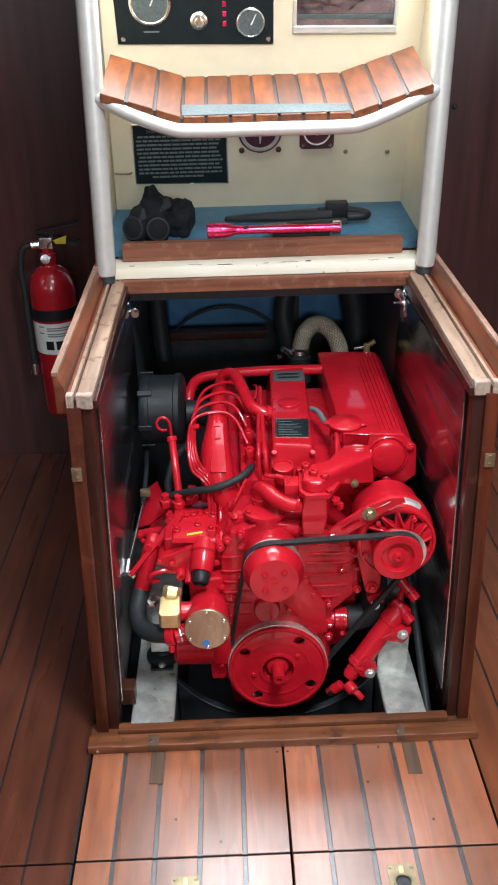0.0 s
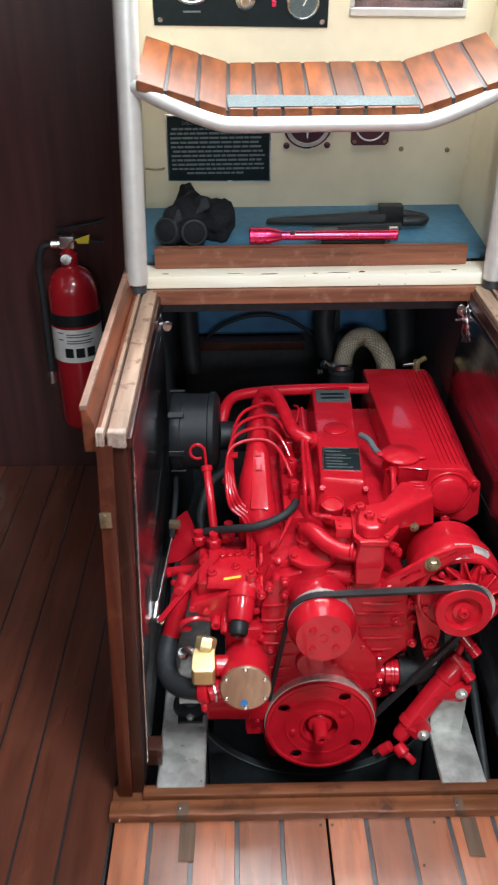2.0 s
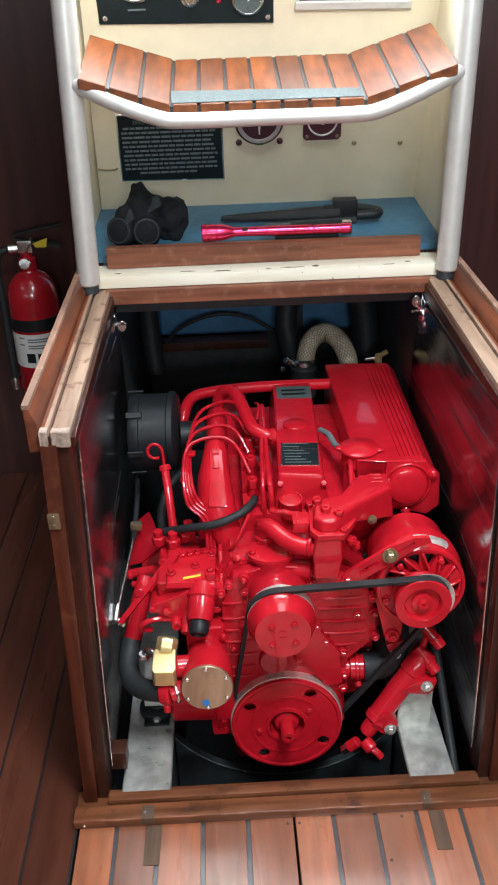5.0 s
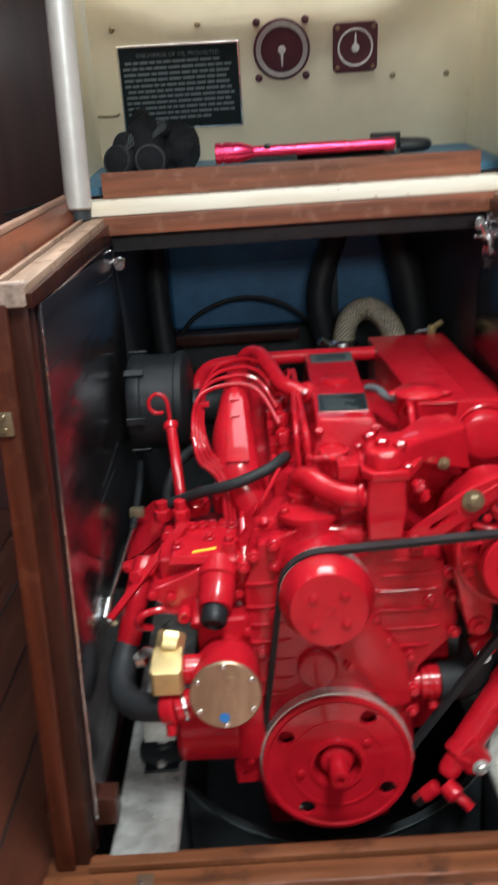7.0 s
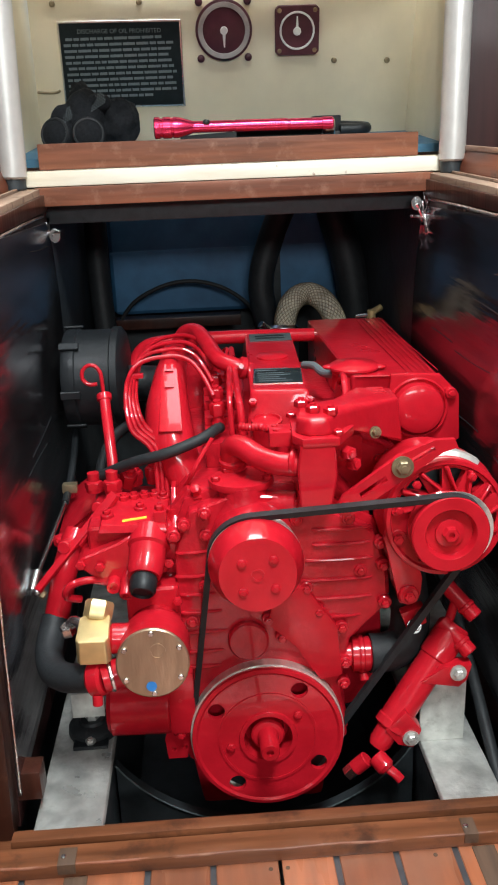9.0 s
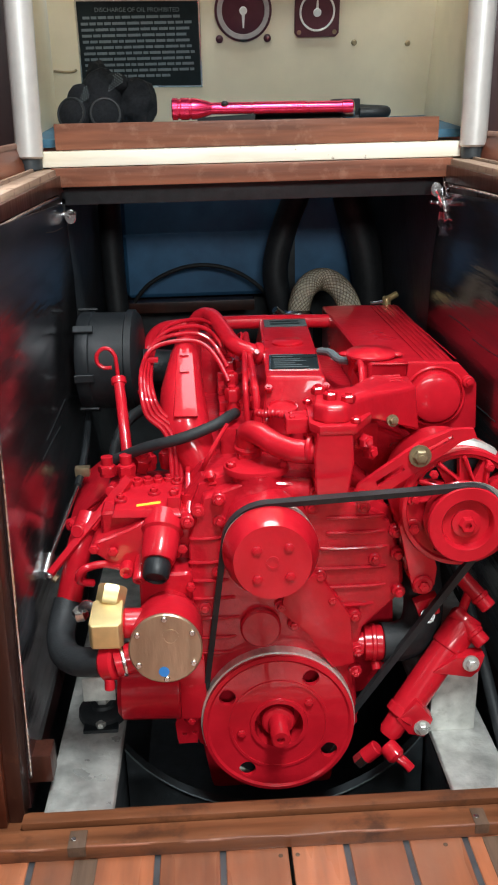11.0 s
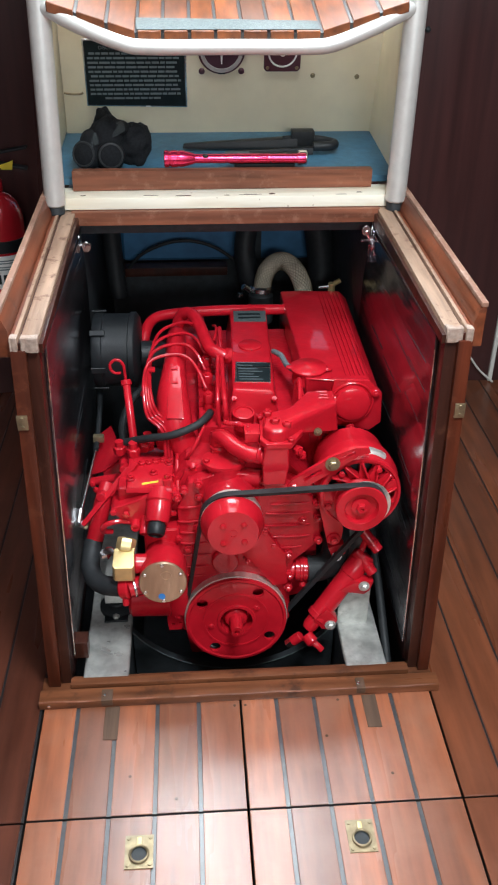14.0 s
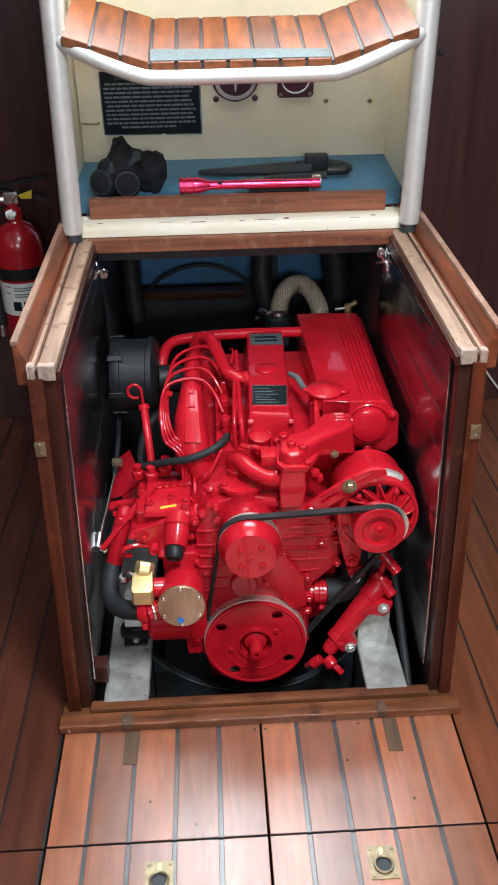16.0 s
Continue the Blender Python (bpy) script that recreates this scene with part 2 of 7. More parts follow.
TAPE = material("grey_tread_tape", (0.085, 0.108, 0.110), 0.75, 0, 0, 0.25, 200, 0.4, 500)
STEPWOOD = material("varnished_step_teak", (0.165, 0.047, 0.013), 0.42, 0, 0.10, 0.42, 60, 0.14, 100, (1, 0.08, 1), (0.080, 0.024, 0.009), 0.7, 14, 0.3, 0.20, coat_rough=0.2, spec=0.3)
BLUE_PAINT = material("blue_paint_dot", (0.03, 0.20, 0.55), 0.4)
YELLOW = material("yellow_marking", (0.80, 0.62, 0.05), 0.5)
PATCH = material("worn_wood_patch", (0.11, 0.062, 0.038), 0.6, 0, 0, 0.3, 80, 0.3, 200, ALONG_Y, (0.09, 0.055, 0.035), 0.6, 30)

# ---- mesh helpers ----


def finish(bm, mat, name, smooth=35):
    bmesh.ops.recalc_face_normals(bm, faces=bm.faces)
    me = bpy.data.meshes.new(name)
    bm.to_mesh(me)
    bm.free()
    for p in me.polygons:
        p.use_smooth = True
    me.set_sharp_from_angle(angle=radians(smooth))
    me.materials.append(mat)
    return me


def part(name, bm, mat, parent=None, label="", smooth=35):
    ob = new(name, finish(bm, mat, name, smooth))
    if parent:
        ob.parent = parent
    if label:
        ob["label"] = label
    return ob


def thing(name, label, category, at=(0, 0, 0), group="", kind=""):
    """An Empty for a thing; its parts are built in world places, so it stays at the origin."""
    return tagged(new(name), label, category, group, kind)


def bevelled(bm, r, seg=2):
    if r:
        es = [e for e in bm.edges if len(e.link_faces) == 2 and e.calc_face_angle(0) > 0.5]
        bmesh.ops.bevel(bm, geom=es, offset=r, segments=seg, profile=0.7, affect="EDGES", clamp_overlap=True)
    return bm


def hull_prism(a, b, r=0.002, seg=2):
    """A solid between two polygons with the same number of corners."""
    bm = bmesh.new()
    va, vb = [bm.verts.new(p) for p in a], [bm.verts.new(p) for p in b]
    n = len(a)
    bm.faces.new(va[::-1])
    bm.faces.new(vb)
    for i in range(n):
        bm.faces.new((va[i], va[(i + 1) % n], vb[(i + 1) % n], vb[i]))
    bmesh.ops.recalc_face_normals(bm, faces=bm.faces)
    return bevelled(bm, r, seg)


def box(x0, x1, y0, y1, z0, z1, r=0.002, seg=2):
    return hull_prism([(x0, y0, z0), (x1, y0, z0), (x1, y1, z0), (x0, y1, z0)], [(x0, y0, z1), (x1, y0, z1), (x1, y1, z1), (x0, y1, z1)], r, seg)


def plate(poly, y0, y1, r=0.002, seg=2):
    """A polygon of (x, z) corners, solid from y0 to y1."""
    return hull_prism([(x, y0, z) for x, z in poly], [(x, y1, z) for x, z in poly], r, seg)


def slab(poly, z0, z1, r=0.002, seg=2):
    """A polygon of (x, y) corners, solid from z0 to z1."""
    return hull_prism([(x, y, z0) for x, y in poly], [(x, y, z1) for x, y in poly], r, seg)


def turned(profile, foot, way, seg=28, caps=True):
    """A turned solid: profile of (radius, height) along way from foot."""
    way = Vector(way).normalized()
    q = Vector((0, 0, 1)).rotation_difference(way).to_matrix()
    foot = Vector(foot)
    bm = bmesh.new()
    rings = []
    for r, h in profile:
        if r < 1e-5:
            rings.append([bm.verts.new(foot + q @ Vector((0, 0, h)))])
        else:
            rings.append([bm.verts.new(foot + q @ Vector((r * math.cos(2 * math.pi * i / seg), r * math.sin(2 * math.pi * i / seg), h))) for i in range(seg)])
    for a, b in zip(rings, rings[1:]):
        for i in range(seg):
            c = (a[i % len(a)], a[(i + 1) % len(a)], b[(i + 1) % len(b)], b[i % len(b)])
            c = list(dict.fromkeys(c))
            if len(c) > 2:
                bm.faces.new(c)
    if caps:
        for ring in (rings[0], rings[-1]):
            if len(ring) > 2:
                bm.faces.new(ring)
    return bm


def rod(a, b, r, r2=None, seg=20, edge=0.15):
    a, b = Vector(a), Vector(b)
    h, r2 = (b - a).length, r2 or r
    e = min(r, r2) * edge
    return turned([(r - e, 0), (r, e), (r2, h - e), (r2 - e, h)], a, b - a, seg)


def curve_points(pts, steps=6):
    pts = [Vector(p) for p in pts]
    out = []
    for i in range(len(pts) - 1):
        p0, p1, p2, p3 = pts[max(0, i - 1)], pts[i], pts[i + 1], pts[min(len(pts) - 1, i + 2)]
        for k in range(steps):
            t = k / steps
            out.append(0.5 * ((2 * p1) + (p2 - p0) * t + (2 * p0 - 5 * p1 + 4 * p2 - p3) * t * t + (3 * p1 - p0 - 3 * p2 + p3) * t ** 3))
    return out + [pts[-1]]


def hose(pts, r, seg=12, steps=6, ribs=0.0, flat=1.0, smooth_path=True):
    """A round or flattened tube along a smooth line; ribs: depth of rings along it."""
    line = curve_points(pts, steps) if smooth_path else [Vector(p) for p in pts]
    bm = bmesh.new()
    rings, up = [], None
    for i, p in enumerate(line):
        d = (line[min(i + 1, len(line) - 1)] - line[max(i - 1, 0)]).normalized()
        if up is None:
            up = d.orthogonal().normalized()
        up = (up - d * up.dot(d)).normalized()
        side = d.cross(up)
        rr = r + (ribs if i % 2 else 0)
        rings.append([bm.verts.new(p + rr * (up * math.cos(2 * math.pi * k / seg) + flat * side * math.sin(2 * math.pi * k / seg))) for k in range(seg)])
    for a, b in zip(rings, rings[1:]):
        for k in range(seg):
            bm.faces.new((a[k], a[(k + 1) % seg], b[(k + 1) % seg], b[k]))
    bm.faces.new(rings[0][::-1])
    bm.faces.new(rings[-1])
    return bm


def ball(c, r, squash=(1, 1, 1), seg=16):
    bm = bmesh.new()
    bmesh.ops.create_uvsphere(bm, u_segments=seg, v_segments=seg // 2 + 2, radius=r)
    bmesh.ops.scale(bm, vec=squash, verts=bm.verts)
    bmesh.ops.translate(bm, vec=c, verts=bm.verts)
    return bm


def joined(*bms):
    out = bmesh.new()
    for b in bms:
        me = bpy.data.meshes.new("tmp")
        b.to_mesh(me)
        b.free()
        out.from_mesh(me)
        bpy.data.meshes.remove(me)
    return out


def hex_bolt(c, way, r, h, parent, mat, name="bolt", washer=0.0):
    way = Vector(way).normalized()
    c = Vector(c)
    pieces = [turned([(r * 0.92, 0), (r, h * 0.12), (r, h * 0.8), (r * 0.8, h)], c, way, 6)]
    if washer:
        pieces.append(turned([(washer, -0.001), (washer, 0.002)], c, way, 18))
    pieces.append(turned([(r * 0.45, h * 0.9), (r * 0.45, h * 1.25)], c, way, 10))
    return part(name, joined(*pieces), mat, parent)


# ---- the large structure ----
floor = tagged(new("floor"), "varnished teak cabin sole with blue-grey caulked seams", "floor", kind="structure")
part("subfloor", joined(
    box(-0.3440, 0.002, -0.220, 0.029, -0.03, -0.0018, 0), box(0.006, 0.3480, -0.220, 0.029, -0.03, -0.0018, 0),
    box(-0.3440, 0.002, -1.9, -0.224, -0.03, -0.0018, 0), box(0.006, 0.3480, -1.9, -0.224, -0.03, -0.0018, 0),
), CAULK, floor, "blue-grey caulking between the planks")
part("side_subfloor", joined(box(0.3520, 0.88, -1.9, -0.224, -0.03, -0.0018, 0), box(0.3520, 0.88, -0.220, 1.17, -0.03, -0.0018, 0), box(-0.88, -0.3480, -1.9, -0.226, -0.03, -0.0018, 0), box(-0.88, -0.3480, -0.222, 1.17, -0.03, -0.0018, 0)), DARK_SEAM, floor, "dark seams between the side planks")

# left and right cabin sides, bulkheads and the headliner close the cabin
# the unseen sides stand close in, to keep light off the side soles
walls = {
    "wall_port": box(-0.94, -0.88, -2.6, 1.17, -0.03, 1.98, 0),
    "wall_starboard": box(0.88, 0.94, -2.6, 1.17, -0.03, 1.98, 0),
    "wall_forward": box(-0.94, 0.94, -2.66, -2.6, -0.03, 1.98, 0),
}
for nm, bm in walls.items():
    tagged(part(nm, bm, BULK), "dark mahogany cabin side", "wall", kind="structure")
tagged(part("wall_aft", joined(box(-0.94, -0.372, 1.17, 1.23, -0.03, 1.98, 0), box(0.372, 0.94, 1.17, 1.23, -0.03, 1.98, 0)), BULK),
       "dark varnished mahogany bulkhead beside the companionway", "wall", kind="structure")
tagged(part("forward_sole", box(-0.88, 0.88, -2.6, -1.9, -0.03, -0.001, 0), SOLE_SHADED), "teak sole of the fore cabin", "floor", kind="structure")
tagged(part("ceiling", joined(box(-0.88, -0.33, -2.6, 1.17, 1.94, 1.98, 0), box(0.37, 0.88, -2.6, 1.17, 1.94, 1.98, 0), box(-0.33, 0.43, -0.40, 0.05, 1.94, 1.98, 0),
       box(-0.33, 0.37, -2.6, -0.90, 1.94, 1.98, 0), box(-0.33, 0.37, 0.81, 1.17, 1.94, 1.98, 0)), PALE), "pale headliner with two hatch openings", "ceiling", kind="structure")

# ---- engine box ----
engine_box = thing("engine_box", "open mahogany engine box lined with glossy black sound insulation", "engine box")


def side(s, top_o, top_i, bot_o, bot_i, board):
    """One side of the box: front post, panel, liner, cap strips and outer board; s is -1 or 1."""
    zt, zb, y0 = 0.683, 0.0085, 0.040
    mid_t, mid_b = top_o + (top_i - top_o) * 0.55, bot_o + (bot_i - bot_o) * 0.55
    part("post", hull_prism([(bot_o, y0, zb), (mid_b, y0, zb), (mid_b, y0 + 0.04, zb), (bot_o, y0 + 0.04, zb)],
                            [(top_o, y0, zt), (mid_t, y0, zt), (mid_t, y0 + 0.04, zt), (top_o, y0 + 0.04, zt)], 0.003), POST, engine_box)
    part("post_strip", hull_prism([(mid_b, y0 + 0.008, zb), (bot_i, y0 + 0.008, zb), (bot_i, y0 + 0.04, zb), (mid_b, y0 + 0.04, zb)],
                                  [(mid_t, y0 + 0.008, zt), (top_i, y0 + 0.008, zt), (top_i, y0 + 0.04, zt), (mid_t, y0 + 0.04, zt)], 0.002), TRIM_Z, engine_box)
    part("side_panel", hull_prism([(bot_o, 0.08, 0), (bot_i, 0.08, 0), (bot_i, 1.165, 0), (bot_o, 1.165, 0)],
                                  [(top_o, 0.08, zt - 0.002), (top_i, 0.08, zt - 0.002), (top_i, 1.165, zt - 0.002), (top_o, 1.165, zt - 0.002)], 0), BULK, engine_box)
    # liner with a rounded top rear corner
    w = 0.006
    prof = [(0.078, 0.045), (0.30, 0.062), (0.62, 0.085), (0.665, 0.22), (0.66, 0.42), (0.635, 0.55), (0.60, 0.63), (0.56, 0.666), (0.078, zt - 0.006)]

    def at_x(z, off):
        f = (z - zb) / (zt - zb)
        return bot_i + (top_i - bot_i) * f - s * off

    part("liner", hull_prism([(at_x(z, 0.001), y, z) for y, z in prof], [(at_x(z, w), y, z) for y, z in prof], 0.0015), LINER, engine_box, "glossy black insulation facing")
    part("rear_lining", hull_prism([(at_x(-0.04, 0.0005), y, -0.04) for y in (0.60, 1.118)] + [(at_x(0.67, 0.0005), y, 0.67) for y in (1.118, 0.60)],
                                   [(at_x(-0.04, 0.004), y, -0.04) for y in (0.60, 1.118)] + [(at_x(0.67, 0.004), y, 0.67) for y in (1.118, 0.60)], 0), BLACK, engine_box, "black sheet over the rear inner face")
    part("foil_tape", hose([(at_x(zt - 0.006, 0.003), y, zt - 0.008 + 0.0015 * math.sin(y * 60)) for y in (0.082, 0.2, 0.32, 0.44, 0.545)], 0.0028, 8, 8), FOIL, engine_box, "crinkled foil edge tape")
    part("foil_tape", hose([(at_x(z, 0.004), 0.0795 + 0.0012 * math.sin(z * 70), z) for z in (0.05, 0.15, 0.25, 0.35, 0.45, 0.55, 0.62, 0.665)], 0.0019, 8, 6), FOIL, engine_box, "crinkled foil edge tape")
    # long dark wrinkles in the facing, laid on as thin black strips
    wr = random.Random(11 + s)
    for k in range(11 if s > 0 else 5):
        ya, z0 = wr.uniform(0.09, 0.42), wr.uniform(0.16, 0.655)
        yb = min(ya + wr.uniform(0.06, 0.20), 0.55)
        z1 = z0 + (yb - ya) * wr.uniform(-0.06, 0.10)
        mid = ((ya + yb) / 2, (z0 + z1) / 2 + wr.uniform(-0.002, 0.002))
        part("wrinkle", hose([(at_x(z, w + 0.0002), y, z) for y, z in ((ya, z0), mid, (yb, z1))], wr.uniform(0.0004, 0.0008), 6, 3), PLASTIC, engine_box)
    # cap: outer strip, groove, wide bare strip
    a, b = top_o, top_i
    g = a + (b - a) * 0.29
    h = a + (b - a) * 0.38
    rise = 0.016
    f = a + (b - a) * 0.15
    for nm, p, q, mat, dz in (("cap_bead", a, f, TRIM_Y, 0.004), ("cap_strip", f, g, RAW, 0.006), ("cap_groove", g, h, TRIM_Z, -0.001), ("cap_strip", h, b, RAW, 0.003)):
        part(nm, hull_prism([(p, y0 + 0.004, zt), (q, y0 + 0.004, zt), (q, y0 + 0.004, zt + 0.012 + dz), (p, y0 + 0.004, zt + 0.012 + dz)],
                            [(p, 0.60, zt + 0.001), (q, 0.60, zt + 0.001), (q, 0.60, zt + 0.012 + dz + rise), (p, 0.60, zt + 0.012 + dz + rise)], 0.0015), mat, engine_box, "worn bare wood" if mat is RAW else "")
    part("lipping", hull_prism([(b, y0 + 0.006, zt - 0.006), (b - s * 0.006, y0 + 0.006, zt - 0.006), (b - s * 0.006, y0 + 0.006, zt + 0.008), (b, y0 + 0.006, zt + 0.008)],
                               [(b, 0.58, zt - 0.002), (b - s * 0.006, 0.58, zt - 0.002), (b - s * 0.006, 0.58, zt + 0.022), (b, 0.58, zt + 0.022)], 0.001), TRIM_Z, engine_box, "dark stained lipping")
    o, i = board
    part("outer_board", hull_prism([(o, y0 + 0.012, 0.668), (i, y0 + 0.012, 0.668), (i, y0 + 0.012, 0.708), (i + (o - i) * 0.7, y0 + 0.012, 0.736), (o, y0 + 0.012, 0.736)],
                                   [(o, 0.66, 0.668), (i, 0.66, 0.668), (i, 0.66, 0.724), (i + (o - i) * 0.7, 0.66, 0.752), (o, 0.66, 0.752)], 0.003), TRIM_Y, engine_box, "reddish mahogany edge board")
    e = i + (o - i) * 0.45
    part("worn_edge", hull_prism([(o + s * 0.001, y0 + 0.011, 0.7300), (e, y0 + 0.011, 0.7300), (e, y0 + 0.011, 0.7372), (o + s * 0.001, y0 + 0.011, 0.7372)],
                                 [(o + s * 0.001, 0.661, 0.7460), (e, 0.661, 0.7460), (e, 0.661, 0.7532), (o + s * 0.001, 0.661, 0.7532)], 0.0025), WORN_EDGE, engine_box, "pale worn edge")
    # broken cap ends
    sp = random.Random(7 + s)
    for p, q in ((a, g), (h, b)):
        rim = [(p + (q - p) * f + sp.uniform(-0.001, 0.001), y0 + 0.0035 - 0.004 * sp.random()) for f in (0.02, 0.25, 0.5, 0.75, 0.98)]
        part("splintered_end", slab(rim + [(q, y0 + 0.012 + 0.010 * sp.random()), ((p + q) / 2, y0 + 0.012 + 0.008 * sp.random()), (p, y0 + 0.010 + 0.008 * sp.random())], zt - 0.004, zt + 0.0195, 0.0015, 1), SPLINTER, engine_box, "splintered pale wood")
    # hinge half on the post face
    hx = (top_o * 0.82 + bot_o * 0.18) * 0.66 + (mid_t * 0.82 + mid_b * 0.18) * 0.34
    hin = part("hinge", box(hx - 0.008, hx + 0.008, y0 - 0.0030, y0 + 0.001, 0.556, 0.580, 0.001), AGED_BRASS, engine_box, "tarnished brass hinge plate")
    for dz in (0.562, 0.576):
        part("screw", rod((hx, y0 - 0.0028, dz), (hx, y0 - 0.0050, dz), 0.0028, seg=10), AGED_BRASS, hin)


side(-1, -0.317, -0.277, -0.341, -0.300, (-0.334, -0.318))
side(1, 0.341, 0.302, 0.357, 0.318, (0.358, 0.342))
part("front_sill", box(-0.353, 0.366, -0.004, 0.0265, 0.0, 0.018, 0.004), TRIM_X, engine_box, "worn mahogany sill on the sole")
# lighter strip on the sill's top edge: wear plus the light it catches
part("worn_edge", hose([(-0.352 + 0.0355 * k, -0.0022 + 0.0007 * math.sin(k * 2.3), 0.0163 + 0.0005 * math.sin(k * 1.7)) for k in range(21)], 0.0017, 8, 2), FIDDLE, engine_box, "worn and lit sill edge as a lighter strip")
part("inner_sill", box(-0.300, 0.316, 0.030, 0.047, 0.0085, 0.023, 0.003), TRIM_X, engine_box)
part("sill_base", box(-0.352, 0.360, 0.027, 0.064, -0.03, 0.008, 0.001), TRIM_X, engine_box, "dark stained sill base")
for sx, sw in ((-0.233, 0.010), (0.222, 0.008)):
    pl = part("sill_plate", box(sx - sw, sx + sw, -0.0056, 0.020, 0.006, 0.0195, 0.001), PATCH, engine_box, "worn metal catch plate")
    part("screw", rod((sx - 0.004, 0.006, 0.019), (sx - 0.004, 0.006, 0.0215), 0.003, seg=10), CHROME, pl)
part("screw", rod((-0.335, -0.002, 0.010), (-0.335, -0.0065, 0.010), 0.003, seg=10), CHROME, engine_box)
# hold-down wing nuts in the rear corners
for s, cx in ((-1, -0.287), (1, 0.308)):
    latch = part("wing_nut", turned([(0.0075, 0), (0.0085, 0.003), (0.0070, 0.010), (0.0045, 0.014)], (cx - s * 0.006, 0.578, 0.648), (-s * 0.7, -0.6, 0.1), 14), CHROME, engine_box, "bright zinc wing nut")
    c = Vector((cx - s * 0.013, 0.571, 0.648))
    for k in (-1, 1):
        tip = c + Vector((k * 0.012, -0.006, 0.010 - 0.012 * k))
        rim = [tip + Vector((0.0085 * math.cos(a), 0.0, 0.0105 * math.sin(a))) for a in [math.pi * 2 * n / 12 for n in range(12)]]
        part("wing", hull_prism([p + Vector((0, -0.0014, 0)) for p in rim], [p + Vector((0, 0.0014, 0)) for p in rim], 0.0006, 1), CHROME, latch)
        part("wing_root", rod(c, tip, 0.0035, seg=8), CHROME, latch)
    part("stud", rod((cx - s * 0.034, 0.560, 0.652), (cx + s * 0.004, 0.582, 0.646), 0.0026, seg=10), CHROME, latch)
    part("eye_plate", box(cx - 0.008, cx + 0.008, 0.580, 0.586, 0.632, 0.672, 0.001), STEEL, latch)
    part("tie_wire", hose([(cx, 0.580, 0.690), (cx - s * 0.006, 0.574, 0.676), (cx - s * 0.003, 0.572, 0.664), (cx - s * 0.010, 0.570, 0.652)], 0.0016, 8, 5), CHROME, latch)

# loose crinkled foil at the rear corners
fr = random.Random(3)
for s, cx, n in ((-1, -0.287, 3), (1, 0.306, 6)):
    for k in range(n):
        y, z = 0.545 + fr.uniform(0, 0.03), 0.60 + 0.014 * k
        pts = [(cx - s * 0.008 - fr.uniform(0, 0.004) * s, y + fr.uniform(-0.006, 0.006) + 0.004 * i, z + 0.007 * i * fr.uniform(0.6, 1.4)) for i in range(5)]
        part("foil_scrap", hose(pts, fr.uniform(0.0018, 0.0034), 6, 2, flat=0.3), FOIL, engine_box, "crinkled bright foil")

# ---- companionway bulkhead over the box ----
SLOPE = 0.26


def wall_y(z):
    return 0.890 - SLOPE * (z - 0.90)


companion = thing("companionway_alcove", "cream painted companionway alcove with a blue vinyl shelf", "alcove", kind="structure")
part("back_wall", hull_prism([(-0.327, wall_y(0.70), 0.70), (0.345, wall_y(0.70), 0.70), (0.345, wall_y(0.70) + 0.02, 0.70), (-0.327, wall_y(0.70) + 0.02, 0.70)],
                             [(-0.303, wall_y(1.262), 1.262), (0.355, wall_y(1.262), 1.262), (0.355, wall_y(1.262) + 0.02, 1.262), (-0.303, wall_y(1.262) + 0.02, 1.262)], 0), CREAM, companion)
for x0, x1, lean in ((-0.336, -0.328, 0.026), (0.346, 0.354, 0.010)):
    part("side_wall", hull_prism([(x0, 0.585, 0.70), (x1, 0.585, 0.70), (x1, 0.96, 0.70), (x0, 0.96, 0.70)],
                                 [(x0 + lean, 0.585, 1.5), (x1 + lean, 0.585, 1.5), (x1 + lean, 0.96, 1.5), (x0 + lean, 0.96, 1.5)], 0.002), CREAM, companion)
    o = x0 - 0.005 if x0 < 0 else x1 + 0.001
    part("side_board", hull_prism([(o, 0.62, 0.70), (o + 0.004, 0.62, 0.70), (o + 0.004, 1.168, 0.70), (o, 1.168, 0.70)],
                                  [(o + lean * 1.5, 0.62, 1.93), (o + 0.004 + lean * 1.5, 0.62, 1.93), (o + 0.004 + lean * 1.5, 1.168, 1.93), (o + lean * 1.5, 1.168, 1.93)], 0.001), BULK, companion, "dark mahogany outer face")
part("shelf", hull_prism([(-0.330, 0.648, 0.742), (0.347, 0.648, 0.742), (0.347, 0.648, 0.7545), (-0.330, 0.648, 0.7545)],
                         [(-0.330, 0.935, 0.766), (0.347, 0.935, 0.766), (0.347, 0.935, 0.779), (-0.330, 0.935, 0.779)], 0.001), BLUE, companion, "blue vinyl shelf")
part("ledge", box(-0.322, 0.340, 0.572, 0.6475, 0.7155, 0.7375, 0.004), CHIPPED, companion, "chipped cream painted ledge")
rng = random.Random(5)
for cx, w, d in ((-0.262, 0.006, 0.005), (-0.135, 0.016, 0.003), (-0.070, 0.020, 0.006), (0.012, 0.007, 0.003), (0.060, 0.024, 0.005), (0.098, 0.008, 0.009), (0.232, 0.013, 0.003), (0.268, 0.006, 0.006)):
    rim = [(cx + w * math.cos(a) * rng.uniform(0.6, 1.1), 0.5790 + 0.012 * math.sin(cx * 40) ** 2 + d * (0.5 + 0.5 * math.sin(a)) * rng.uniform(0.5, 1.1)) for a in [math.pi * 2 * k / 11 for k in range(11)]]
    part("paint_chip", slab(rim, 0.7372, 0.7379, 0), PATCH, companion, "bare brown wood where paint has chipped")
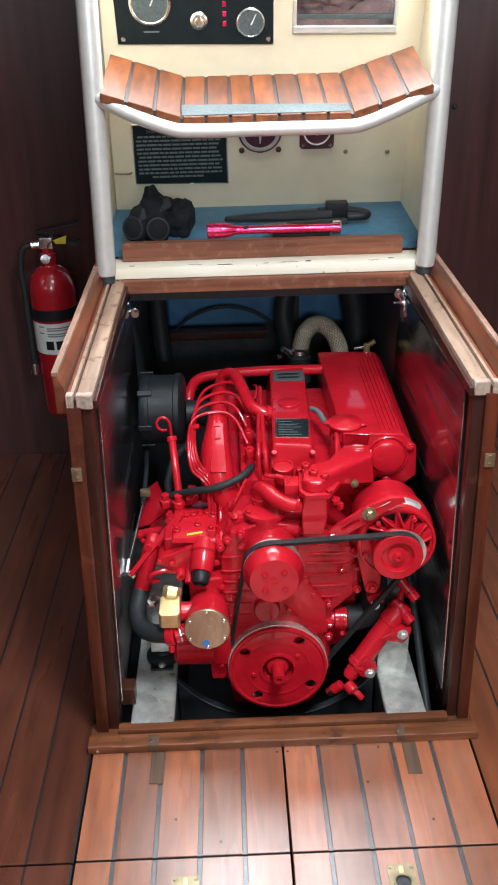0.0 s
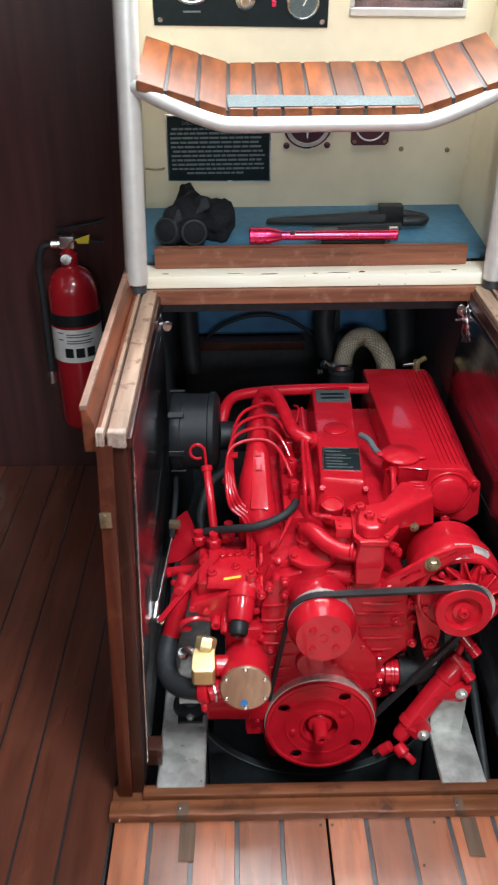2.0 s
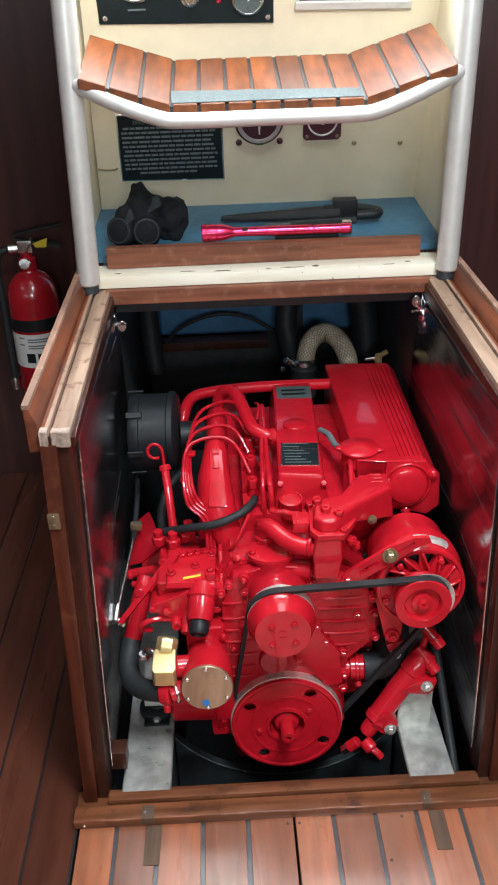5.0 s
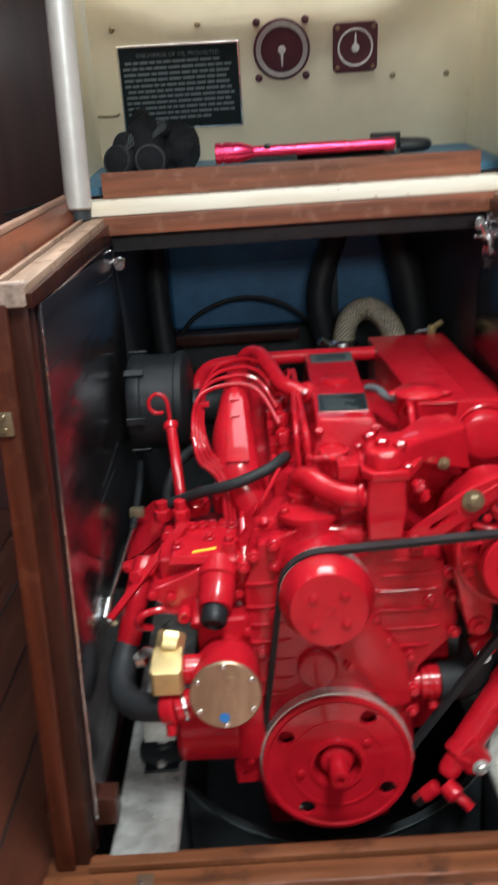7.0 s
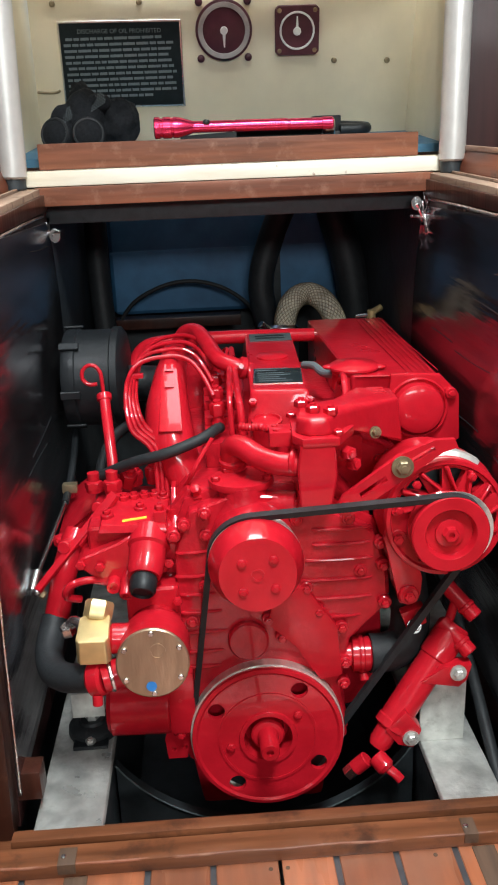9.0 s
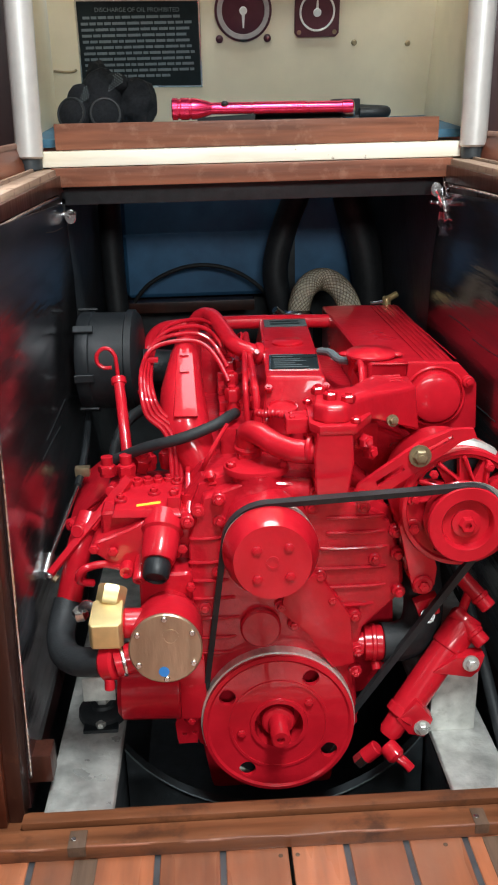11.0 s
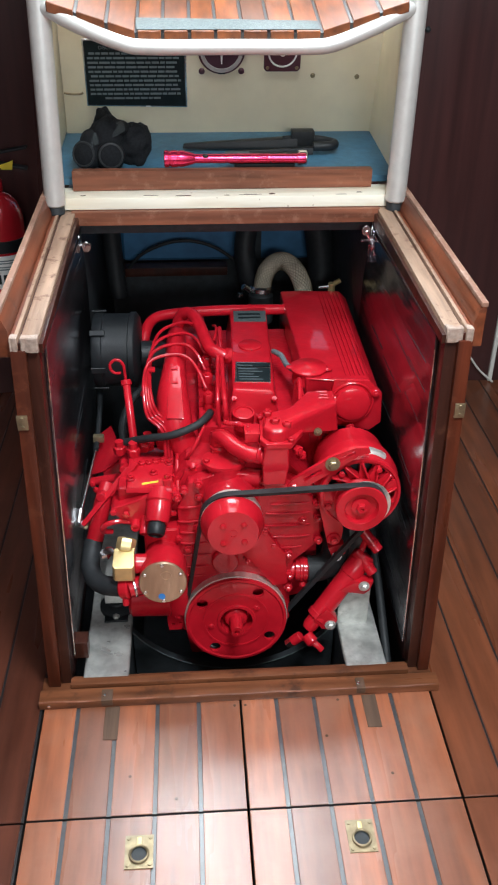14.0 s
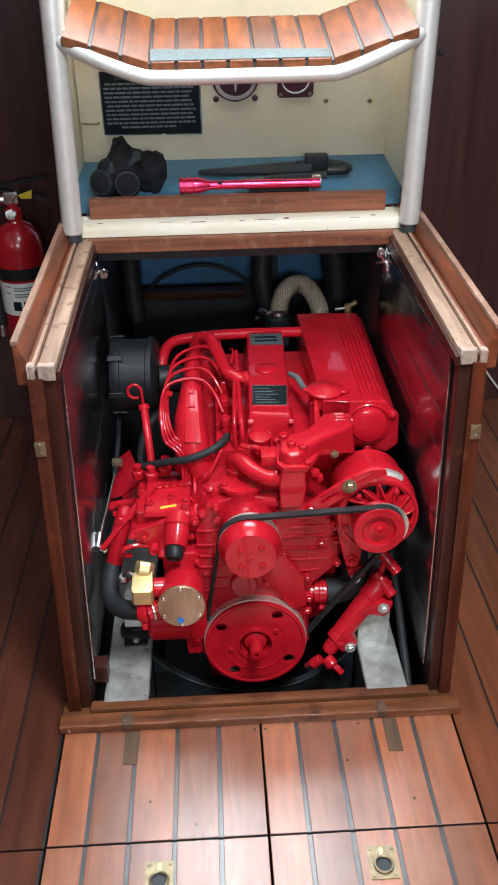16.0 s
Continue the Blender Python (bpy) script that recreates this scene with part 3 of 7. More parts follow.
part("fiddle_rail", hull_prism([(-0.283, 0.618, 0.738), (0.298, 0.624, 0.738), (0.298, 0.647, 0.738), (-0.283, 0.641, 0.738)],
                               [(-0.283, 0.618, 0.776), (0.298, 0.622, 0.773), (0.298, 0.646, 0.773), (-0.283, 0.640, 0.776)], 0.0025), FIDDLE, companion, "mahogany fiddle rail")
part("lower_trim", box(-0.284, 0.306, 0.562, 0.600, 0.688, 0.7148, 0.002), FIDDLE, companion, "mahogany trim under the ledge")
part("header_beam", box(-0.318, 0.340, 0.60, 0.66, 0.66, 0.7150, 0.002), BLACK, companion)
part("door_sill", box(-0.30, 0.36, 0.772, 0.86, 1.263, 1.278, 0.003), TRIM_X, companion, "mahogany door sill")
part("door_header", box(-0.30, 0.36, 0.80, 0.84, 1.90, 1.94, 0.002), CREAM, companion)

# tubular ladder with a dished teak step
ladder = thing("companionway_ladder", "satin aluminium tube ladder with a dished teak step", "ladder")
for s, bx, tx in ((-1, -0.311, -0.297), (1, 0.333, 0.338)):
    part("rail", rod((bx, 0.560, 0.729), (bx + (tx - bx) * 2.2, 0.560, 1.80), 0.0195, seg=28), ALLOY, ladder)
    part("foot_socket", rod((bx, 0.562, 0.712), (bx, 0.562, 0.735), 0.0165, seg=20), BLACK, ladder)


def step_z(x):
    """Height of the step's top: flat in the middle, raised at both ends."""
    c = 0.016
    d = max(0.0, abs(x - c) - 0.155)
    return 1.0285 + 0.31 * d


def step_lift(y):
    return (y - 0.53) * 0.245


pts = [(-0.296, 0.560, step_z(-0.30) - 0.016), (-0.285, 0.548, step_z(-0.29) - 0.016), (-0.235, 0.533, step_z(-0.235) - 0.022), (-0.165, 0.524, step_z(-0.16) - 0.024), (-0.12, 0.522, step_z(0) - 0.023),
       (0.015, 0.522, step_z(0) - 0.023), (0.15, 0.522, step_z(0) - 0.023), (0.195, 0.524, step_z(0.19) - 0.024), (0.265, 0.533, step_z(0.265) - 0.022), (0.320, 0.548, step_z(0.32) - 0.016), (0.332, 0.560, step_z(0.33) - 0.016)]
part("step_tube", hose(pts, 0.0125, 16, 5), ALLOY, ladder)
step = part("step_board", joined(*[hull_prism([(a, 0.532, step_z(a) - 0.016), (b, 0.532, step_z(b) - 0.016), (b, 0.532, step_z(b) - 0.003), (a, 0.532, step_z(a) - 0.003)],
                                              [(a, 0.742, step_z(a) + 0.036), (b, 0.742, step_z(b) + 0.036), (b, 0.742, step_z(b) + 0.0485), (a, 0.742, step_z(a) + 0.0485)], 0)
                                   for a, b in ((-0.286, -0.139), (-0.139, 0.171), (0.171, 0.318))]), DARK_SEAM, ladder, "dark backing with caulked joints")
edges = [-0.288, -0.240, -0.190, -0.141, -0.097, -0.052, -0.008, 0.037, 0.082, 0.127, 0.172, 0.222, 0.271, 0.320]
for a, b in zip(edges, edges[1:]):
    a, b = a + 0.0028, b - 0.0028
    part("slat", hull_prism([(a, 0.530, step_z(a) - 0.016), (b, 0.530, step_z(b) - 0.016), (b, 0.530, step_z(b)), (a, 0.530, step_z(a))],
                            [(a, 0.738, step_z(a) + step_lift(0.738) - 0.006), (b, 0.738, step_z(b) + step_lift(0.738) - 0.006), (b, 0.738, step_z(b) + step_lift(0.738)), (a, 0.738, step_z(a) + step_lift(0.738))], 0.001, 1), STEPWOOD, ladder)
part("tread_tape", hull_prism([(-0.140, 0.536, step_z(0) + 0.0018), (0.170, 0.536, step_z(0) + 0.0018), (0.170, 0.536, step_z(0) + 0.0028), (-0.140, 0.536, step_z(0) + 0.0028)],
                              [(-0.143, 0.586, step_z(0) + 0.014), (0.168, 0.572, step_z(0) + 0.0107), (0.168, 0.572, step_z(0) + 0.0117), (-0.143, 0.586, step_z(0) + 0.0152)], 0), TAPE, ladder, "worn grey anti-slip tape")

# ---- bilge and space behind the engine ----
bilge = tagged(new("bilge"), "black painted bilge under and behind the engine", "bilge", kind="structure")
part("bilge_floor", box(-0.42, 0.43, 0.02, 1.165, -0.30, -0.27, 0), BLACK, bilge)
part("bilge_front", box(-0.42, 0.43, 0.0, 0.034, -0.30, -0.031, 0), BLACK, bilge)
for x0, x1 in ((-0.42, -0.35), (0.36, 0.43)):
    part("bilge_side", box(x0, x1, 0.034, 1.165, -0.30, -0.031, 0), BLACK, bilge)
part("bilge_back", box(-0.30, 0.32, 1.12, 1.165, -0.30, 0.70, 0), BLACK, bilge)
for s in (-1, 1):
    part("bilge_shoulder", hull_prism([(s * 0.34, 0.66, -0.05), (s * 0.30, 0.70, -0.05), (s * 0.26, 1.12, -0.05), (s * 0.34, 1.12, -0.05)],
                                      [(s * 0.34, 0.66, 0.65), (s * 0.31, 0.70, 0.65), (s * 0.28, 1.12, 0.65), (s * 0.34, 1.12, 0.65)], 0.01), BLACK, bilge)
tagged(part("water_tank", box(-0.235, 0.27, 1.045, 1.115, 0.435, 0.71, 0.02, 3), TANK_BLUE), "blue painted tank in the dark behind the engine", "tank")
tank = bpy.data.objects["water_tank"]
part("tank_seam", box(-0.232, 0.267, 1.0435, 1.0452, 0.560, 0.566, 0.0005), TANK_BLUE, tank)
part("tank_strap", box(0.10, 0.118, 1.0425, 1.0455, 0.436, 0.70, 0.0008), BLACK, tank, "dark retaining strap")
tagged(part("tank_bearer", box(-0.25, 0.03, 1.0, 1.043, 0.412, 0.434, 0.003), TRIM_Z), "brown wooden bearer under the blue tank", "beam")

# ---- bearers, mounts and the frame in front of the bilge ----
def holed_plate(outer, holes, foot, way, thick, seg=40, r=0.0):
    """A disc or polygon with round holes, in the plane across way. outer: a radius or a list of (u, v); holes: (u, v, radius)."""
    way = Vector(way).normalized()
    u = Vector((1, 0, 0)) - way * way.x
    u.normalize()
    v = way.cross(u)
    if v.z < 0:
        v = -v
    foot = Vector(foot)
    bm = bmesh.new()
    loops = [[(outer * math.cos(2 * math.pi * i / seg), outer * math.sin(2 * math.pi * i / seg)) for i in range(seg)] if not isinstance(outer, list) else outer]
    for hole in holes:
        if isinstance(hole, list):
            loops.append(hole)
            continue
        a, b, q = hole
        n = 18 if q < 0.03 else 36
        loops.append([(a + q * math.cos(2 * math.pi * i / n), b + q * math.sin(2 * math.pi * i / n)) for i in range(n)])
    es = []
    for lp in loops:
        vs = [bm.verts.new(foot + u * a + v * b) for a, b in lp]
        es += [bm.edges.new((vs[i], vs[(i + 1) % len(vs)])) for i in range(len(vs))]
    bmesh.ops.triangle_fill(bm, use_beauty=True, use_dissolve=False, edges=es)
    faces = bm.faces[:]
    ext = bmesh.ops.extrude_face_region(bm, geom=faces)
    bmesh.ops.translate(bm, vec=-way * thick, verts=[g for g in ext["geom"] if isinstance(g, bmesh.types.BMVert)])
    return bm


for x0, x1 in ((-0.281, -0.197), (0.204, 0.282)):
    bearer = thing("engine_bearer", "dull galvanised steel engine bearer in the bilge", "bearer", group="engine bearers")
    part("top_plate", hull_prism([(x0, 0.049, 0.0086), (x1, 0.049, 0.0086), (x1, 0.72, -0.004), (x0, 0.72, -0.004)],
                                 [(x0 + 0.002, 0.049, 0.0145), (x1 - 0.002, 0.049, 0.0145), (x1 - 0.002, 0.72, 0.002), (x0 + 0.002, 0.72, 0.002)], 0.0022, 3), STEEL, bearer)
    part("web", box(x0 + 0.003, x1 - 0.003, 0.066, 0.72, -0.27, -0.0045, 0.001), BLACK, bearer, "black painted web")
ring = [(0.002 + 0.236 * math.cos(a), 0.114 + 0.236 * math.sin(a)) for a in [math.pi + 0.56 + (math.pi - 1.12) * i / 24 for i in range(25)]]
tagged(part("bilge_frame", plate([(-0.1975, -0.006)] + ring + [(0.2035, -0.006), (0.2035, -0.27), (-0.1975, -0.27)], 0.19, 0.205, 0.0012, 1), BLACK), "black transverse frame with a rounded cut-out", "frame", kind="structure")
part("rim", hose([(x, 0.1885, z + 0.0006) for x, z in ring], 0.0013, 8, 1), TAPE, bpy.data.objects["bilge_frame"], "thin grey rim")
tagged(part("wooden_chock", box(-0.302, -0.270, 0.0815, 0.112, 0.036, 0.074, 0.002), TRIM_Z), "small brown wooden chock fixed inside the box", "chock")

# ---- marine diesel engine ----
engine = thing("marine_diesel_engine", "glossy red enamelled marine diesel engine with belt-driven pumps", "engine")
AX = Vector((0, -1, 0.07)).normalized()


def eng(name, bm, mat=None, label="", parent=None):
    return part(name, bm, mat or RED, parent or engine, label)


def bolts(places, r=0.006, h=0.007, way=AX, mat=None, parent=None):
    for p in places:
        hex_bolt(p, way, r, h, parent or engine, mat or RED)


block = eng("cylinder_block", plate([(-0.105, -0.02), (-0.105, 0.34), (-0.08, 0.368), (0.10, 0.368), (0.15, 0.315), (0.165, 0.22), (0.11, 0.10), (0.10, -0.02)], 0.215, 0.70, 0.008), RED_ROUGH)
eng("oil_sump", plate([(-0.10, -0.02), (0.10, -0.02), (0.085, -0.12), (-0.085, -0.12)], 0.23, 0.68, 0.012), RED_ROUGH)
cover_poly = [(-0.098, 0.0), (-0.112, 0.06), (-0.100, 0.14), (-0.098, 0.30), (-0.078, 0.352), (-0.02, 0.372), (0.06, 0.362), (0.145, 0.312), (0.160, 0.262), (0.163, 0.212), (0.115, 0.165), (0.104, 0.10), (0.112, 0.02), (0.07, -0.03), (-0.06, -0.03)]
cover = eng("timing_cover", plate(cover_poly, 0.180, 0.2045, 0.005, 3), RED_ROUGH)
eng("cover_flange", plate([(0.02 + (x - 0.02) * 1.055, 0.165 + (z - 0.165) * 1.04) for x, z in cover_poly], 0.205, 0.2145, 0.003), RED_ROUGH, parent=cover)
# cast ribs across the cover
for x0, x1, z in ((0.070, 0.140, 0.300), (0.062, 0.143, 0.279), (0.056, 0.142, 0.252), (0.070, 0.142, 0.226), (0.088, 0.128, 0.200),
                  (-0.096, -0.058, 0.300), (-0.098, -0.056, 0.268), (-0.094, -0.052, 0.243), (-0.094, -0.045, 0.218), (-0.092, -0.04, 0.190), (-0.094, -0.045, 0.162), (-0.094, -0.05, 0.140), (0.070, 0.140, 0.320)):
    eng("rib", hose([(x0, 0.1812, z), (x0 + 0.003, 0.1788, z), ((x0 + x1) / 2, 0.1784, z - 0.0005), (x1 - 0.012, 0.1790, z - 0.0003), (x1, 0.1812, z)], 0.0024, 8, 2), RED_ROUGH, parent=cover)
eng("plug", turned([(0.0255, 0), (0.0255, 0.010), (0.023, 0.013), (0, 0.013)], (-0.014, 0.181, 0.176), AX, 28), RED_ROUGH, parent=cover)
eng("web_plate", plate([(0.02, 0.245), (0.058, 0.25), (0.098, 0.19), (0.104, 0.12), (0.075, 0.115), (0.045, 0.165), (0.01, 0.20)], 0.168, 0.183, 0.005, 2), RED, parent=cover)
for x, z in ((-0.098, 0.325), (-0.104, 0.10), (-0.106, 0.045), (0.152, 0.300), (0.155, 0.27), (0.158, 0.218), (0.104, 0.186), (0.108, 0.135), (0.106, 0.105), (0.060, 0.245), (0.075, 0.212), (0.028, 0.178), (0.012, 0.205), (-0.06, 0.352), (0.055, 0.356), (0.112, 0.335)):
    b = eng("bolt_boss", rod((x, 0.184, z), (x, 0.172, z), 0.0085, seg=14), RED_ROUGH, parent=cover)
    hex_bolt((x, 0.172, z), AX, 0.0055, 0.006, b, RED)
# perforated timing bracket beside the crank pulley
perf = eng("timing_bracket", holed_plate([(-0.125, 0.005), (-0.100, 0.005), (-0.093, 0.06), (-0.09, 0.15), (-0.112, 0.15), (-0.118, 0.07), (-0.128, 0.035)], [(-0.108, 0.13, 0.004), (-0.105, 0.108, 0.004), (-0.108, 0.087, 0.004), (-0.106, 0.065, 0.004), (-0.112, 0.043, 0.004), (-0.117, 0.02, 0.0035), (-0.103, 0.022, 0.0035)], (0, 0.176, 0), (0, -1, 0), 0.006))

# crank pulley
C = Vector((0.005, 0.150, 0.048))
crank = eng("crank_pulley", holed_plate(0.0965, [(0.0765 * math.cos(radians(a)), 0.0765 * math.sin(radians(a)), 0.0108) for a in (57, 147, 237, 327)] + [(0, 0, 0.033)], C, AX, 0.007, 64), RED)
eng("raised_ring", turned([(0.0632, 0), (0.0632, 0.0016), (0.0600, 0.0016), (0.0600, 0)], C, AX, 56, False), parent=crank)
eng("inner_lip", turned([(0.0375, -0.001), (0.0365, 0.003), (0.0310, 0.003), (0.0300, -0.012)], C, AX, 48, False), parent=crank)
eng("edge_lip", turned([(0.0965, -0.007), (0.0972, -0.003), (0.0965, 0.0012), (0.092, 0.0022), (0.089, 0)], C, AX, 64, False), parent=crank)
eng("recess", turned([(0.0305, -0.012), (0.0305, -0.034), (0.0, -0.034)], C, AX, 40, False), RED_ROUGH, parent=crank)
eng("hub", turned([(0.0225, -0.034), (0.0215, -0.006), (0.0190, -0.003), (0.0140, -0.002), (0.0125, 0.002), (0.0122, 0.032), (0.0105, 0.0345), (0.0048, 0.0345), (0.0048, 0.026), (0, 0.026)], C, AX, 28), parent=crank)
eng("groove_rim", turned([(0.085, -0.046), (0.0975, -0.046), (0.0985, -0.040), (0.0905, -0.034), (0.0905, -0.030), (0.0985, -0.0245), (0.0988, -0.0075), (0.0965, -0.0072)], C, AX, 64, False), MACHINED, "machined bare steel rim", parent=crank)
# black disc puts the shade behind the pulley's open holes
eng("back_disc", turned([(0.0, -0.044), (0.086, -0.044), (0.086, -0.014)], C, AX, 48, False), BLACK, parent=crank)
for a in (38, 192):
    p = C + Vector((0.049 * math.cos(radians(a)), 0.07 * 0.049 * math.sin(radians(a)), 0.049 * math.sin(radians(a))))
    hex_bolt(p + AX * 0.0005, AX, 0.0058, 0.004, crank, RED)

# water pump pulley
W = Vector((-0.004, 0.076, 0.318))
wpp = eng("pump_pulley", turned([(0.046, -0.060), (0.0525, -0.058), (0.0525, -0.050)], W, AX, 48, False), MACHINED, "bare machined pulley flange")
eng("pulley_groove", turned([(0.0525, -0.050), (0.047, -0.046), (0.047, -0.042), (0.0545, -0.037), (0.0545, -0.032)], W, AX, 48, False), MACHINED, parent=wpp)
eng("pulley_drum", turned([(0.0545, -0.032), (0.0540, -0.028), (0.0430, 0), (0, 0)], W, AX, 56), parent=wpp)
for dx, dz in ((-0.017, 0.015), (0.018, 0.017), (-0.017, -0.019), (0.019, -0.017)):
    hex_bolt(W + Vector((dx, dz * 0.07, dz)), AX, 0.0058, 0.0030, wpp, RED)
eng("centre_ring", turned([(0.0075, 0), (0.0075, 0.0014), (0.0055, 0.0014), (0.0055, 0)], W, AX, 20, False), parent=wpp)
pump_body = eng("pump_housing", turned([(0.052, -0.04), (0.050, 0.02), (0.040, 0.045), (0.020, 0.050)], (-0.004, 0.19, 0.312), AX, 32), RED_ROUGH)
eng("pump_neck", hose([(-0.020, 0.232, 0.360), (-0.020, 0.240, 0.385), (-0.020, 0.252, 0.412)], 0.0155, 16, 4), RED, parent=pump_body)
eng("pump_flange", slab([(-0.013 + 0.040 * math.cos(a), 0.208 + 0.034 * math.sin(a)) for a in [math.pi * k / 12 for k in range(24)]], 0.374, 0.383, 0.003), parent=pump_body)
eng("pump_throat", turned([(0.042, 0), (0.036, 0.014), (0.030, 0.028), (0.031, 0.040)], (-0.012, 0.200, 0.336), (0, 0.10, 1), 28), RED_ROUGH, parent=pump_body)
eng("pump_branch", rod((0.010, 0.196, 0.352), (0.052, 0.186, 0.352), 0.0165, seg=20), RED_ROUGH, parent=pump_body)
bolts([(-0.044, 0.200, 0.383), (0.018, 0.196, 0.383), (-0.030, 0.228, 0.383)], 0.006, 0.006, (0, 0, 1), None, pump_body)

# alternator
A = Vector((0.217, 0.103, 0.339))
AB = Vector((0.222, 0.150, 0.341))
alt = eng("alternator", turned([(0.044, -0.135), (0.060, -0.128), (0.0660, -0.120), (0.0660, -0.064), (0.0740, -0.061), (0.0755, -0.034), (0.0740, -0.026), (0.0705, -0.018), (0.0690, -0.012), (0.0660, -0.006), (0.0625, -0.006), (0.0620, -0.030)], AB, AX, 56), RED)
# front frame: a rim and a hub joined by slanted vanes with open windows between them
windows = []
for k in range(11):
    a = radians(-112 + 27 * k)
    windows.append([(r * math.cos(a + radians(d)), r * math.sin(a + radians(d))) for r, d in ((0.0605, -9.5), (0.0612, 2), (0.0605, 12.5), (0.0370, -8))])
eng("front_frame", holed_plate(0.0705, windows + [(0, 0, 0.018)], AB + AX * 0.003, AX, 0.012, 56), parent=alt)
# black disc stands for the shaded inside behind the windows
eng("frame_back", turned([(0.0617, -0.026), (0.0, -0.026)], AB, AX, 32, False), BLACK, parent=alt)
eng("frame_rim", turned([(0.0700, -0.004), (0.0720, 0.001), (0.0705, 0.0065), (0.0660, 0.0070), (0.0640, 0.003)], AB, AX, 56, False), parent=alt)
for k in range(11):
    a = radians(-112 + 27 * k)
    p0, p1 = [AB + Vector((r * math.cos(b), 0, r * math.sin(b))) for r, b in ((0.0340, a - radians(6)), (0.0640, a + radians(14)))]
    d = (p1 - p0).normalized()
    n = Vector((-d.z, 0, d.x))
    fin = hull_prism([p0 - n * 0.0022, p0 + n * 0.0022, p0 + n * 0.0016 + AX * 0.012, p0 - n * 0.0016 + AX * 0.012], [p1 - n * 0.0030, p1 + n * 0.0030, p1 + n * 0.0020 + AX * 0.0085, p1 - n * 0.0020 + AX * 0.0085], 0.0012, 1)
    eng("cooling_fin", fin, parent=alt)
# raised steel arc stands in for the highlight on the rim
arc = []
for r, d in ((0.0745, -0.031), (0.0762, -0.030), (0.0752, -0.019), (0.0700, -0.016)):
    arc.append([AB + AX * d + Vector((r * math.cos(radians(w)), 0.07 * r * math.sin(radians(w)), r * math.sin(radians(w)))) for w in range(52, 99, 3)])
bm = bmesh.new()
rows = [[bm.verts.new(p) for p in row] for row in arc]
for ra, rb in zip(rows, rows[1:] + rows[:1]):
    for k in range(len(ra) - 1):
        bm.faces.new((ra[k], ra[k + 1], rb[k + 1], rb[k]))
eng("bare_band", bm, MACHINED, "bright steel strip for the rim highlight", alt)
eng("shaft_boss", turned([(0.030, -0.006), (0.028, 0.014), (0.018, 0.018)], AB, AX, 28), parent=alt)
eng("fan_disc", turned([(0.036, 0.026), (0.0465, 0.030), (0.0465, 0.0315), (0.036, 0.0285)], AB + Vector((0.002, 0, -0.006)), AX, 36, False), MACHINED, "bare steel fan disc", parent=alt)
pul = eng("alternator_pulley", turned([(0.036, -0.034), (0.043, -0.032), (0.044, -0.026), (0.037, -0.020), (0.037, -0.017), (0.0445, -0.011), (0.0450, -0.002), (0.0435, 0), (0.0300, 0), (0.0285, -0.002), (0.027, -0.010), (0.0, -0.010)], A, AX, 52), parent=alt)
eng("pulley_washer", turned([(0.0165, -0.010), (0.0165, -0.006), (0.012, -0.005)], A, AX, 28), parent=pul)
eng("pulley_nut", turned([(0.0095, -0.006), (0.0095, 0.0), (0.008, 0.002), (0.004, 0.002), (0.004, -0.002), (0, -0.002)], A, AX, 6), parent=pul)
eng("mount_lug", plate([(0.150, 0.318), (0.162, 0.345), (0.180, 0.330), (0.190, 0.292), (0.198, 0.262), (0.196, 0.240), (0.184, 0.226), (0.170, 0.230), (0.164, 0.256)], 0.148, 0.160, 0.004, 2), parent=alt)
eng("mount_lug", plate([(0.152, 0.312), (0.164, 0.335), (0.182, 0.322), (0.194, 0.262), (0.192, 0.242), (0.182, 0.230), (0.170, 0.234), (0.162, 0.262)], 0.182, 0.205, 0.004, 2), RED_ROUGH, parent=alt)
eng("lug_boss", rod((0.181, 0.143, 0.242), (0.181, 0.212, 0.242), 0.0125, seg=20), parent=alt)
eng("lug_boss", rod((0.166, 0.145, 0.318), (0.166, 0.190, 0.318), 0.0120, seg=20), parent=alt)
eng("lug_web", plate([(0.160, 0.285), (0.176, 0.300), (0.186, 0.276), (0.172, 0.262)], 0.155, 0.190, 0.003), RED_ROUGH, parent=alt)
bolts([(0.181, 0.1425, 0.242), (0.166, 0.1445, 0.318)], 0.007, 0.006, AX, None, alt)
eng("rear_lug", plate([(0.262, 0.36), (0.286, 0.372), (0.292, 0.35), (0.270, 0.336)], 0.146, 0.17, 0.004, 2), parent=alt)
for p in ((0.250, 0.1445, 0.392), (0.186, 0.1445, 0.386), (0.262, 0.1445, 0.31), (0.166, 0.1445, 0.355)):
    hex_bolt(p, AX, 0.0055, 0.006, alt, RED)
# slotted adjusting arm
arm = eng("adjusting_arm", holed_plate([(0.092, 0.362), (0.101, 0.352), (0.112, 0.355), (0.175, 0.397), (0.215, 0.425), (0.232, 0.430), (0.228, 0.440), (0.205, 0.440), (0.165, 0.424), (0.100, 0.378)], [[(0.122, 0.3745), (0.152, 0.3940), (0.149, 0.4005), (0.119, 0.3810)], [(0.180, 0.4130), (0.206, 0.4285), (0.204, 0.4340), (0.177, 0.4190)]], (0, 0.140, 0), (0, -1, 0), 0.007))
hex_bolt((0.168, 0.138, 0.411), AX, 0.0088, 0.009, arm, AGED_BRASS, "lock_bolt", 0.0128)
hex_bolt((0.103, 0.139, 0.366), AX, 0.007, 0.006, arm, RED)
hex_bolt((0.152, 0.215, 0.428), (0.2, -0.9, 0.2), 0.0055, 0.007, engine, AGED_BRASS, "drain_plug", 0.0075)

